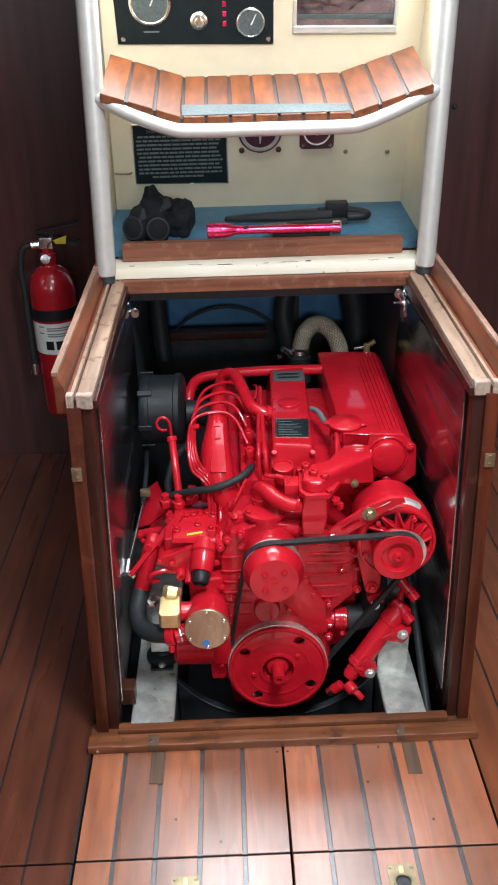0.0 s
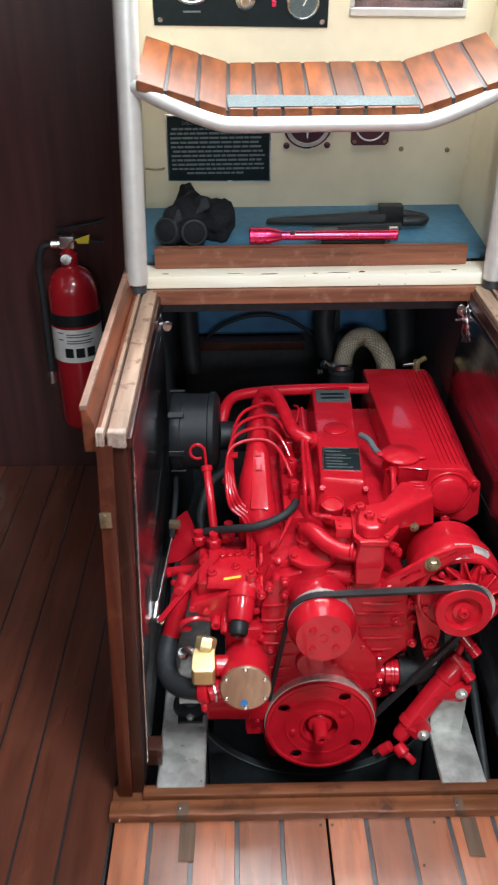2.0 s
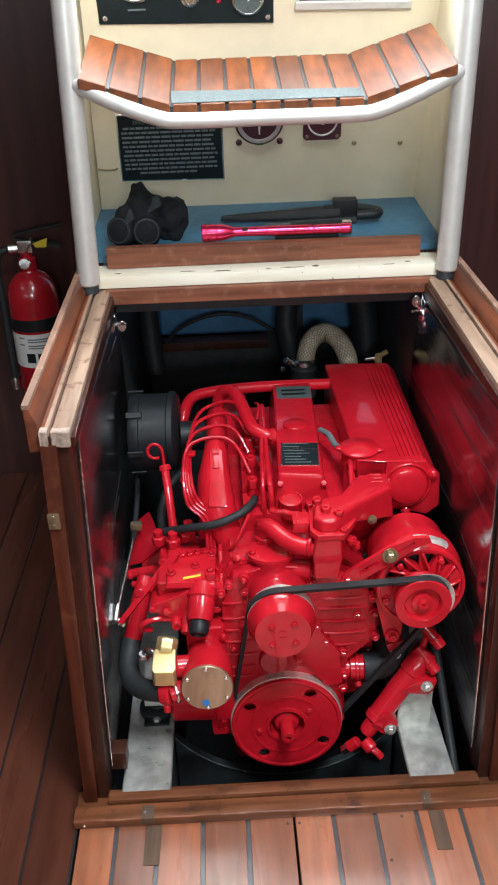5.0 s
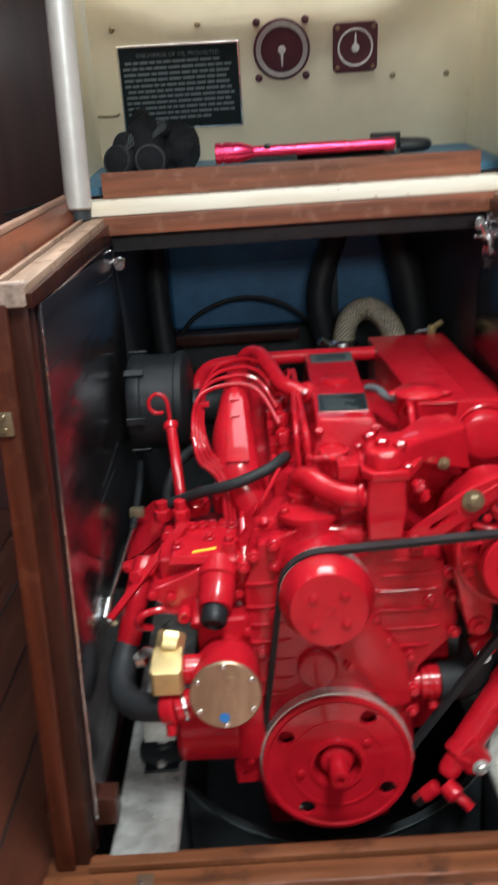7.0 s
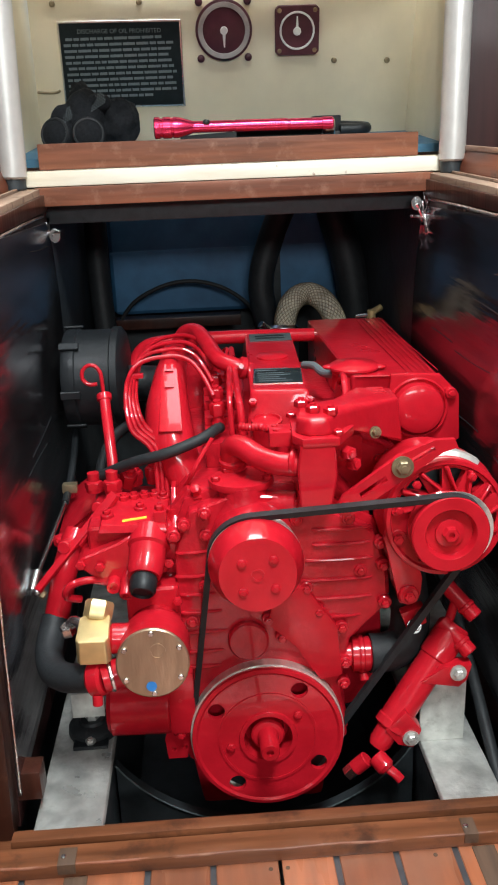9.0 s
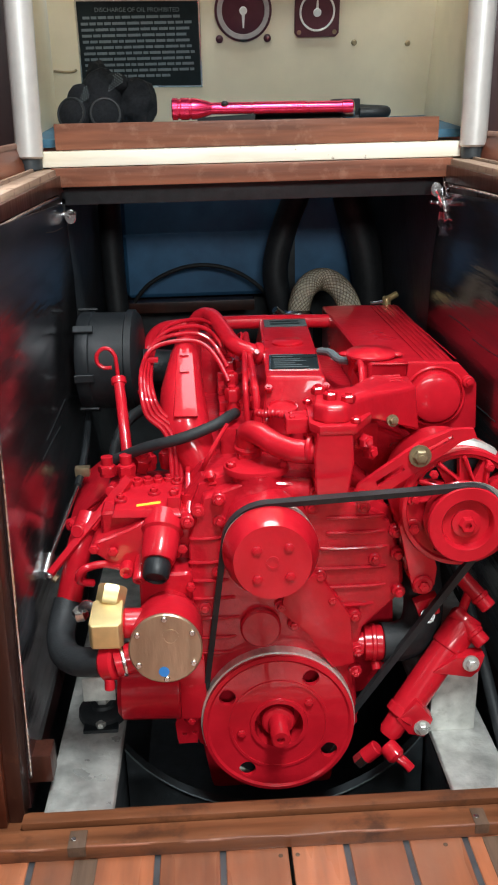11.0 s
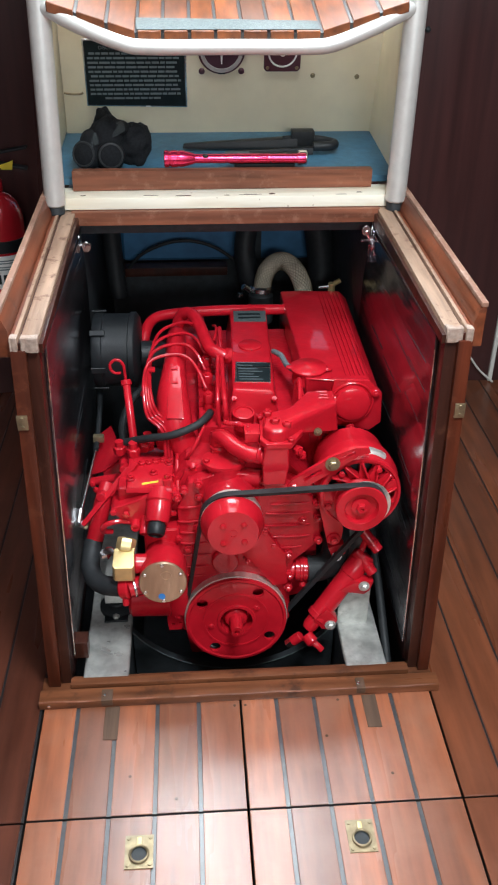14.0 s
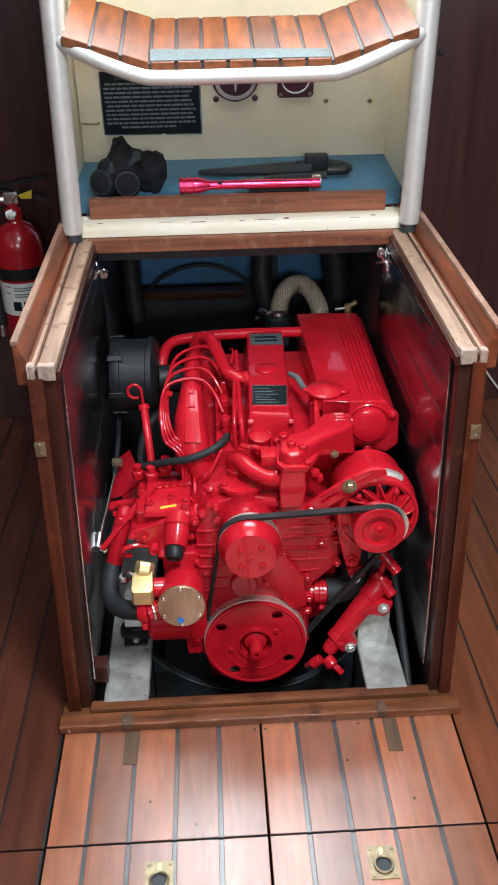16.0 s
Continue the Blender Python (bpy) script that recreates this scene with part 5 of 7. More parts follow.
bolts([(-0.190, 0.187, 0.285), (-0.106, 0.187, 0.285), (-0.100, 0.187, 0.318), (-0.213, 0.19, 0.288), (-0.172, 0.187, 0.256)], 0.0065, 0.007, AX, None, pump)
# lever bracket: flanged plate with an opening
br = eng("cable_bracket", hull_prism([(-0.270, 0.372, 0.243), (-0.244, 0.348, 0.266), (-0.200, 0.352, 0.300), (-0.212, 0.390, 0.300), (-0.236, 0.487, 0.287), (-0.264, 0.484, 0.266)],
                                     [(-0.271, 0.369, 0.247), (-0.245, 0.345, 0.270), (-0.201, 0.349, 0.304), (-0.213, 0.387, 0.304), (-0.237, 0.484, 0.291), (-0.265, 0.481, 0.270)], 0.0015))
eng("bracket_flange", hull_prism([(-0.272, 0.372, 0.220), (-0.268, 0.371, 0.220), (-0.263, 0.484, 0.240), (-0.267, 0.485, 0.240)], [(-0.272, 0.372, 0.246), (-0.268, 0.371, 0.246), (-0.263, 0.484, 0.268), (-0.267, 0.485, 0.268)], 0.001), parent=br)
eng("bracket_web", hull_prism([(-0.246, 0.350, 0.232), (-0.204, 0.352, 0.262), (-0.200, 0.352, 0.300), (-0.244, 0.350, 0.266)], [(-0.246, 0.346, 0.232), (-0.204, 0.348, 0.262), (-0.200, 0.348, 0.300), (-0.244, 0.346, 0.266)], 0.001), parent=br)
eng("bracket_bar", hose([(-0.268, 0.330, 0.256), (-0.246, 0.322, 0.266), (-0.220, 0.315, 0.274), (-0.195, 0.300, 0.290)], 0.0085, 12, 4, flat=0.7), parent=br)
hex_bolt((-0.262, 0.322, 0.258), (-0.7, -0.7, 0.1), 0.006, 0.006, br, RED)
lever = eng("throttle_lever", hull_prism([(-0.276, 0.208, 0.247), (-0.268, 0.202, 0.246), (-0.180, 0.250, 0.334), (-0.188, 0.256, 0.338)], [(-0.277, 0.204, 0.252), (-0.269, 0.198, 0.251), (-0.181, 0.246, 0.339), (-0.189, 0.252, 0.343)], 0.002))
eng("lever_pivot", rod((-0.232, 0.25, 0.290), (-0.238, 0.222, 0.296), 0.0085, seg=18), parent=lever)
eng("lever_pivot", rod((-0.193, 0.275, 0.330), (-0.196, 0.250, 0.336), 0.007, seg=16), parent=lever)
lever2 = eng("stop_lever", hull_prism([(-0.226, 0.236, 0.292), (-0.216, 0.230, 0.290), (-0.166, 0.248, 0.347), (-0.174, 0.256, 0.352)], [(-0.228, 0.232, 0.298), (-0.218, 0.226, 0.296), (-0.168, 0.244, 0.353), (-0.176, 0.252, 0.358)], 0.002))
hex_bolt((-0.247, 0.258, 0.290), (-0.7, -0.7, 0), 0.006, 0.006, engine, RED)
link = eng("throttle_cable_end", rod((-0.279, 0.243, 0.250), (-0.262, 0.40, 0.284), 0.0028, seg=10), CHROME, "bright steel cable rod")
eng("ball_socket", rod((-0.2825, 0.217, 0.240), (-0.2800, 0.248, 0.251), 0.0082, seg=18), CHROME, parent=link)
eng("ball_stud", ball((-0.276, 0.219, 0.240), 0.0075, (1, 1, 1), 12), CHROME, parent=link)
eng("stud_nut", turned([(0.0055, 0), (0.0055, 0.006)], (-0.272, 0.219, 0.236), (0.8, -0.3, -0.5), 6), AGED_BRASS, parent=link)
eng("cable_sheath", hose([(-0.262, 0.40, 0.284), (-0.260, 0.44, 0.296), (-0.258, 0.50, 0.325), (-0.262, 0.57, 0.35), (-0.275, 0.65, 0.34)], 0.0055, 10, 5), PLASTIC, "black cable sheath", parent=link)
eng("cable_clamp", box(-0.268, -0.246, 0.418, 0.432, 0.290, 0.304, 0.003), AGED_BRASS, "brass cable clamp", parent=link)
eng("fuel_hose", hose([(-0.204, 0.324, 0.346), (-0.188, 0.312, 0.358), (-0.150, 0.285, 0.381), (-0.105, 0.268, 0.397), (-0.062, 0.276, 0.410), (-0.041, 0.298, 0.415), (-0.034, 0.322, 0.410)], 0.0072, 16, 6), RUBBER, "black rubber fuel hose")
eng("hose_tail", rod((-0.215, 0.318, 0.338), (-0.180, 0.316, 0.341), 0.008, seg=14))
eng("banjo_bolt", turned([(0.012, -0.012), (0.012, 0.012), (0.007, 0.014), (0.007, 0.020)], (-0.158, 0.308, 0.352), (0.2, -0.5, 0.8), 6))
eng("black_hose_rear", hose([(-0.196, 0.36, 0.30), (-0.205, 0.40, 0.335), (-0.19, 0.46, 0.36), (-0.16, 0.50, 0.37)], 0.0085, 12, 5), RUBBER)

# raw water pipe, black elbow hose and pump on the front
eng("raw_water_pipe", hose([(-0.226, 0.262, 0.300), (-0.238, 0.235, 0.270), (-0.248, 0.226, 0.232), (-0.258, 0.220, 0.194)], 0.0160, 18, 5))
eng("elbow_hose", hose([(-0.258, 0.220, 0.200), (-0.262, 0.205, 0.186), (-0.263, 0.180, 0.174), (-0.254, 0.150, 0.168), (-0.234, 0.126, 0.172), (-0.208, 0.111, 0.180), (-0.192, 0.105, 0.184)], 0.0174, 20, 6), RUBBER, "black rubber elbow hose")
eng("hose_clamp", rod((-0.202, 0.107, 0.1815), (-0.184, 0.102, 0.1855), 0.0210, seg=24))
eng("clamp_screw", rod((-0.194, 0.091, 0.170), (-0.194, 0.088, 0.157), 0.006, seg=12))
raw = eng("raw_water_pump", turned([(0.034, 0), (0.036, 0.03), (0.041, 0.034), (0.041, 0.086), (0.039, 0.0885)], (-0.126, 0.166, 0.205), (0, -1, 0.13), 40))
RA = Vector((0, -1, 0.13)).normalized()
RC = Vector((-0.126, 0.166, 0.205)) + RA * 0.0885
cov = eng("pump_cover", turned([(0.0415, 0), (0.0415, 0.003), (0.040, 0.0042), (0, 0.0042)], RC, RA, 44), BRONZE, "brushed bronze cover plate", raw)
for k in range(6):
    a = radians(30 + 60 * k)
    p = RC + RA * 0.004 + Vector((0.0355 * math.cos(a), 0.131 * 0.0355 * math.sin(a), 0.0355 * math.sin(a)))
    eng("cover_screw", turned([(0.0034, 0), (0.0034, 0.0022), (0.0026, 0.003)], p, RA, 10), CHROME, "", cov)
eng("cast_mark", turned([(0.0095, 0.0042), (0.0095, 0.0052), (0.0070, 0.0052), (0.0070, 0.0042)], RC + Vector((0.006, 0.131 * 0.014, 0.014)), RA, 20, False), BRONZE, "", cov)
eng("blue_dot", turned([(0.006, 0.0044), (0.006, 0.0048), (0, 0.0049)], RC + Vector((-0.003, -0.131 * 0.027, -0.027)), RA, 16), BLUE_PAINT, "blue paint dot", cov)
eng("pump_inlet", rod((-0.130, 0.122, 0.222), (-0.177, 0.118, 0.226), 0.0175, seg=22), parent=raw)
eng("pump_outlet", hose([(-0.135, 0.122, 0.192), (-0.160, 0.108, 0.189), (-0.187, 0.102, 0.1845)], 0.0180, 20, 5), parent=raw)
eng("outlet_band", rod((-0.174, 0.105, 0.1865), (-0.182, 0.103, 0.1855), 0.0198, seg=22), CHROME, "bright hose band", raw)
eng("pump_saddle", box(-0.160, -0.096, 0.166, 0.21, 0.165, 0.262, 0.008, 3), parent=raw)
bolts([(-0.098, 0.166, 0.244), (-0.092, 0.168, 0.178)], 0.006, 0.008, AX, None, raw)
brass_body = eng("brass_fitting", hull_prism([(-0.2100, 0.092, 0.209), (-0.1790, 0.091, 0.209), (-0.1750, 0.097, 0.209), (-0.1760, 0.135, 0.209), (-0.1810, 0.141, 0.209), (-0.2060, 0.141, 0.209), (-0.2130, 0.135, 0.209), (-0.2140, 0.098, 0.209)],
                                             [(-0.2090, 0.090, 0.240), (-0.1790, 0.089, 0.240), (-0.1750, 0.095, 0.241), (-0.1760, 0.134, 0.247), (-0.1810, 0.140, 0.248), (-0.2050, 0.140, 0.248), (-0.2120, 0.134, 0.247), (-0.2130, 0.096, 0.241)], 0.0022, 3), BRASS, "bright machined brass fitting")
eng("brass_nut", turned([(0.0150, 0), (0.0172, 0.003), (0.0172, 0.020), (0.0150, 0.023)], (-0.1930, 0.138, 0.240), (0.20, 0.55, 0.8), 6), BRASS, parent=brass_body)
eng("steel_elbow", hose([(-0.2100, 0.136, 0.236), (-0.2210, 0.146, 0.236), (-0.2280, 0.152, 0.226)], 0.0065, 12, 5), CHROME, parent=brass_body)
eng("steel_nut", turned([(0.0095, 0), (0.0095, 0.010), (0.008, 0.012)], (-0.2300, 0.153, 0.216), (-0.1, -0.2, 0.9), 6), CHROME, parent=brass_body)
eng("wire_loop", hose([(-0.22, 0.20, 0.235), (-0.235, 0.19, 0.245), (-0.228, 0.185, 0.262), (-0.205, 0.19, 0.266), (-0.18, 0.195, 0.258)], 0.005, 10, 5))

# lubricating oil filter under the pump
filt = eng("oil_filter", turned([(0.030, 0), (0.0375, 0.006), (0.0380, 0.072), (0.0385, 0.074), (0.0385, 0.078), (0.036, 0.080)], (-0.198, 0.190, 0.083), (1, 0, -0.02), 36))
eng("filter_head", box(-0.119, -0.085, 0.165, 0.225, 0.05, 0.14, 0.006), parent=filt)
eng("filter_bracket", plate([(-0.128, 0.005), (-0.094, 0.005), (-0.09, 0.06), (-0.12, 0.06)], 0.182, 0.2, 0.004), parent=filt)

# coolant hose on the right and the oil cooler below
noz = eng("coolant_outlet", turned([(0.017, -0.03), (0.017, 0.006), (0.0225, 0.008), (0.0225, 0.030), (0.0205, 0.032)], (0.112, 0.194, 0.134), (1, -0.05, 0), 28))
eng("outlet_band", rod((0.126, 0.1935, 0.134), (0.137, 0.193, 0.134), 0.0245, seg=26), parent=noz)
eng("band_screw", rod((0.133, 0.182, 0.112), (0.134, 0.176, 0.104), 0.006, seg=12), parent=noz)
eng("coolant_hose", hose([(0.142, 0.193, 0.134), (0.170, 0.195, 0.134), (0.192, 0.202, 0.146), (0.200, 0.212, 0.176), (0.198, 0.225, 0.215), (0.196, 0.24, 0.26)], 0.0255, 22, 6), RUBBER, "thick black coolant hose")
eng("lower_casing", plate([(0.10, 0.02), (0.14, 0.03), (0.17, 0.09), (0.165, 0.21), (0.11, 0.2)], 0.235, 0.42, 0.01), RED_ROUGH)
p0, p1 = Vector((0.252, 0.182, 0.176)), Vector((0.141, 0.132, 0.036))
ax = (p1 - p0).normalized()
L = (p1 - p0).length
cooler = eng("oil_cooler", turned([(0.0, 0), (0.018, 0.001), (0.0215, 0.006), (0.0215, 0.050), (0.0195, 0.052), (0.0195, L - 0.042), (0.0210, L - 0.040), (0.0210, L - 0.030), (0.0145, L - 0.026), (0.0145, L - 0.008), (0.011, L)], p0, ax, 32))
eng("cooler_bracket", plate([(0.196, 0.120), (0.226, 0.140), (0.262, 0.142), (0.256, 0.120), (0.246, 0.110)], 0.140, 0.160, 0.003), parent=cooler)
eng("cooler_foot", plate([(0.150, 0.066), (0.175, 0.092), (0.196, 0.064), (0.186, 0.038), (0.166, 0.044)], 0.122, 0.145, 0.003), parent=cooler)
hex_bolt((0.244, 0.1395, 0.132), AX, 0.0072, 0.008, cooler, STEEL, "steel_bolt", 0.0105)
hex_bolt((0.182, 0.1215, 0.054), AX, 0.0072, 0.008, cooler, STEEL, "steel_bolt", 0.0105)
for a, b in (((0.240, 0.196, 0.226), (0.272, 0.168, 0.192)), ((0.232, 0.180, 0.184), (0.262, 0.150, 0.152))):
    st = eng("cooler_stub", rod(a, b, 0.0105, seg=18), parent=cooler)
    eng("stub_rim", rod(Vector(a).lerp(Vector(b), 0.62), Vector(a).lerp(Vector(b), 0.75), 0.012, seg=18), parent=st)
eng("stub_pipe", hose([(0.252, 0.185, 0.212), (0.246, 0.182, 0.196), (0.240, 0.180, 0.176)], 0.006, 12, 4), parent=cooler)
tap = eng("drain_tap", turned([(0.010, 0), (0.012, 0.004), (0.012, 0.018), (0.008, 0.022)], (0.138, 0.122, 0.030), (0.5, -0.6, -0.4), 14), parent=cooler)
eng("tap_handle", hose([(0.147, 0.112, 0.022), (0.158, 0.106, 0.016), (0.166, 0.102, 0.008)], 0.006, 10, 4, flat=0.6), parent=tap)
eng("tap_tail", rod((0.128, 0.126, 0.024), (0.112, 0.128, 0.008), 0.010, seg=14), parent=tap)
eng("drain_nut", turned([(0.0095, 0), (0.0095, 0.014)], (0.113, 0.128, 0.010), (-0.6, 0.1, -0.7), 6), CHROME, "bright steel drain nut", parent=tap)
hex_bolt((0.192, 0.160, 0.190), (0, -0.9, 0.4), 0.006, 0.010, engine, CHROME, "steel_bolt", 0.009)
eng("bracket_ear", plate([(0.176, 0.205), (0.205, 0.215), (0.21, 0.19), (0.185, 0.18)], 0.165, 0.18, 0.003))

# steel mounting brackets and rubber mounts on the bearers
for s, x0, x1, mx in ((-1, -0.246, -0.204, -0.229), (1, 0.203, 0.263, 0.24)):
    if s > 0:
        mount = eng("mounting_plate", hull_prism([(x0, 0.165, 0.0125), (x1, 0.165, 0.0125), (x1, 0.172, 0.0125), (x0, 0.172, 0.0125)], [(x0 + 0.004, 0.165, 0.146), (x1 + 0.001, 0.165, 0.146), (x1 + 0.001, 0.172, 0.146), (x0 + 0.004, 0.172, 0.146)], 0.0015), STEEL, "galvanised steel mounting plate")
        eng("plate_return", box(x0 + 0.01, x1, 0.172, 0.30, 0.138, 0.146, 0.001), STEEL, parent=mount)
        eng("plate_side", box(x1 - 0.004, x1 + 0.001, 0.172, 0.30, 0.012, 0.138, 0.001), STEEL, parent=mount)
    else:
        mount = eng("mounting_plate", plate([(x0, 0.066), (x1, 0.066), (x1, 0.102), (x0, 0.102)], 0.192, 0.198, 0.0015), STEEL, "galvanised steel mounting plate")
        eng("plate_return", box(x0, x1, 0.198, 0.32, 0.095, 0.102, 0.001), STEEL, parent=mount)
    rm = eng("rubber_mount", turned([(0.033, 0), (0.034, 0.004), (0.033, 0.012), (0.026, 0.017), (0.018, 0.018), (0.016, 0.022)], (mx, 0.238, 0.0105), (0, 0, 1), 28), RUBBER, "black rubber engine mount")
    eng("mount_nut", turned([(0.010, 0.022), (0.010, 0.030), (0.0085, 0.032)], (mx, 0.238, 0.0105), (0, 0, 1), 6), STEEL, parent=rm)
eng("mount_flange", box(-0.252, -0.206, 0.196, 0.214, 0.0115, 0.017, 0.0015), PLASTIC)
hex_bolt((-0.229, 0.204, 0.0172), (0, 0, 1), 0.007, 0.006, engine, STEEL)

# air filter on the left, behind
air = eng("air_filter", turned([(0.060, 0), (0.074, 0.003), (0.0765, 0.008), (0.0765, 0.022), (0.0745, 0.024), (0.0745, 0.074), (0.078, 0.076), (0.078, 0.086), (0.070, 0.092), (0.03, 0.094)], (-0.264, 0.560, 0.428), (1, -0.05, 0), 44), PLASTIC, "black plastic air filter")
for a in (70, 130, 185, 235, 290):
    d = Vector((0, math.cos(radians(a)), math.sin(radians(a))))
    p = Vector((-0.258, 0.560, 0.428)) + d * 0.0765
    eng("filter_clip", hull_prism([p + d * 0.001 + Vector((-0.008, 0, 0)) + d.cross(Vector((1, 0, 0))) * w for w in (-0.006, 0.006)] + [p + d * 0.001 + Vector((0.022, 0, 0)) + d.cross(Vector((1, 0, 0))) * w for w in (0.006, -0.006)],
                                  [p + d * 0.005 + Vector((-0.008, 0, 0)) + d.cross(Vector((1, 0, 0))) * w for w in (-0.006, 0.006)] + [p + d * 0.005 + Vector((0.022, 0, 0)) + d.cross(Vector((1, 0, 0))) * w for w in (0.006, -0.006)], 0.001, 1), PLASTIC, parent=air)
eng("filter_duct", hose([(-0.172, 0.562, 0.415), (-0.14, 0.565, 0.412), (-0.11, 0.555, 0.412)], 0.028, 24, 4), PLASTIC, parent=air)

# wrapped exhaust elbow behind the tank
ELBOW = [(0.108, 0.875, 0.418), (0.110, 0.879, 0.442), (0.120, 0.886, 0.468), (0.140, 0.892, 0.485), (0.164, 0.888, 0.487), (0.186, 0.868, 0.473), (0.200, 0.845, 0.446), (0.202, 0.825, 0.420)]
ex = eng("exhaust_elbow", hose(ELBOW, 0.0205, 28, 9, 0.0006), HEATWRAP, "pale heat-wrapped exhaust elbow")


def weave(pts, r, threads, turns, thick):
    """Crossing threads wound both ways round a bent tube."""
    line, up, out = curve_points(pts, 14), None, []
    frames = []
    for i, p in enumerate(line):
        d = (line[min(i + 1, len(line) - 1)] - line[max(i - 1, 0)]).normalized()
        up = d.orthogonal().normalized() if up is None else (up - d * up.dot(d)).normalized()
        frames.append((p, up, d.cross(up)))
    for way in (-1, 1):
        for k in range(threads):
            path = []
            for i, (p, u, v) in enumerate(frames):
                a = 2 * math.pi * (k / threads + way * turns * i / len(frames))
                path.append(p + r * (u * math.cos(a) + v * math.sin(a)))
            out.append(hose(path, thick, 5, 1, smooth_path=False))
    return joined(*out)


eng("woven_threads", weave(ELBOW, 0.0210, 18, 1.3, 0.0006), AGED_BRASS, "dark woven wire threads", ex)
eng("elbow_clamp", rod((0.105, 0.875, 0.414), (0.1055, 0.878, 0.432), 0.031, seg=28), CHROME, "bright steel clamp", ex)
eng("clamp_bolt", rod((0.076, 0.862, 0.426), (0.060, 0.856, 0.440), 0.008, seg=12), CHROME, parent=ex)
eng("clamp_bolt", rod((0.058, 0.86, 0.415), (0.048, 0.855, 0.418), 0.007, seg=12), CHROME, parent=ex)
eng("elbow_base", rod((0.104, 0.874, 0.34), (0.105, 0.875, 0.416), 0.030, seg=26), BLACK, parent=ex)
cock = eng("brass_cock", rod((0.262, 0.800, 0.430), (0.262, 0.800, 0.468), 0.008, seg=14), BRASS, "small brass cock")
eng("cock_handle", rod((0.232, 0.798, 0.456), (0.256, 0.800, 0.458), 0.0035, seg=10), CHROME, parent=cock)
eng("cock_tail", rod((0.262, 0.800, 0.462), (0.282, 0.806, 0.471), 0.006, seg=12), BRASS, parent=cock)
eng("tank_back_block", box(0.15, 0.28, 0.775, 0.86, 0.33, 0.42, 0.01), BLACK)

# small fittings round the injection pump and the front of the block
tower = eng("bleed_tower", box(-0.122, -0.106, 0.196, 0.214, 0.322, 0.348, 0.003))
hex_bolt((-0.114, 0.205, 0.348), (0, 0, 1), 0.006, 0.007, tower, RED)
for k in range(4):
    x, y = -0.162 + 0.013 * k, 0.262 + 0.002 * k
    dv = eng("pipe_union", turned([(0.0068, 0), (0.0068, 0.007), (0.0045, 0.008), (0.0045, 0.011)], (x, y, 0.338), (0, 0, 1), 6))
eng("bleed_line", hose([(-0.088, 0.262, 0.350), (-0.080, 0.235, 0.366), (-0.070, 0.225, 0.388), (-0.058, 0.240, 0.404), (-0.046, 0.270, 0.412)], 0.0030, 8, 5))
eng("pump_gusset", hull_prism([(-0.100, 0.200, 0.320), (-0.094, 0.200, 0.320), (-0.094, 0.262, 0.320), (-0.100, 0.262, 0.320)], [(-0.100, 0.240, 0.362), (-0.094, 0.240, 0.362), (-0.094, 0.262, 0.362), (-0.100, 0.262, 0.362)], 0.0015))
sender = eng("temperature_sender", turned([(0.0095, 0), (0.0095, 0.008), (0.0065, 0.010), (0.0065, 0.020), (0.003, 0.022)], (-0.066, 0.215, 0.358), (-0.2, -0.6, 0.8), 6))
for x, y, z, way in ((-0.085, 0.179, 0.336, AX), (-0.060, 0.179, 0.322, AX), (-0.064, 0.179, 0.254, AX), (-0.082, 0.179, 0.205, AX), (0.050, 0.179, 0.335, AX), (0.128, 0.179, 0.262, AX), (0.060, 0.179, 0.150, AX),
                     (-0.140, 0.235, 0.338, (0, 0, 1)), (-0.180, 0.220, 0.337, (0, 0, 1)), (-0.112, 0.262, 0.340, (0, 0, 1)), (0.088, 0.250, 0.372, (0, 0, 1)), (0.060, 0.235, 0.370, (0, 0, 1))):
    boss = eng("bolt_boss", turned([(0.0085, -0.006), (0.0080, 0.002), (0.0070, 0.003)], (x, y, z), way, 14), RED_ROUGH)
    hex_bolt(Vector((x, y, z)) + Vector(way).normalized() * 0.003, way, 0.0050, 0.005, boss, RED)

# ---- behind the engine ----
for nm, pts, r, lab in (("black_cable", [(-0.215, 1.0, 0.436), (-0.18, 0.99, 0.475), (-0.12, 0.985, 0.503), (-0.06, 0.985, 0.508), (0.0, 0.985, 0.49), (0.05, 0.99, 0.45), (0.06, 1.0, 0.41)], 0.0042, "thin black cable looped across the tank"),
                        ("exhaust_hose", [(0.150, 1.0, 0.72), (0.128, 1.0, 0.66), (0.094, 0.995, 0.58), (0.072, 0.98, 0.50), (0.08, 0.95, 0.43), (0.10, 0.90, 0.37)], 0.026, "black hose standing before the blue tank"),
                        ("exhaust_hose", [(0.215, 1.0, 0.72), (0.222, 1.0, 0.64), (0.250, 0.995, 0.54), (0.262, 0.98, 0.46), (0.258, 0.94, 0.38)], 0.034, "black hose standing before the blue tank"),
                        ("exhaust_hose", [(-0.245, 0.98, 0.72), (-0.25, 0.98, 0.60), (-0.248, 0.97, 0.48), (-0.24, 0.95, 0.38)], 0.022, "black hose beside the blue tank")):
    tagged(part(nm, hose(pts, r, 18, 6), RUBBER), lab, "hose" if r > 0.01 else "cable", "hoses" if r > 0.01 else "")
tagged(part("bilge_hose", hose([(0.292, 0.075, -0.03), (0.293, 0.14, 0.01), (0.296, 0.24, 0.06), (0.296, 0.36, 0.12), (0.29, 0.5, 0.16)], 0.008, 12, 6), RUBBER), "black hose along the box liner", "hose")

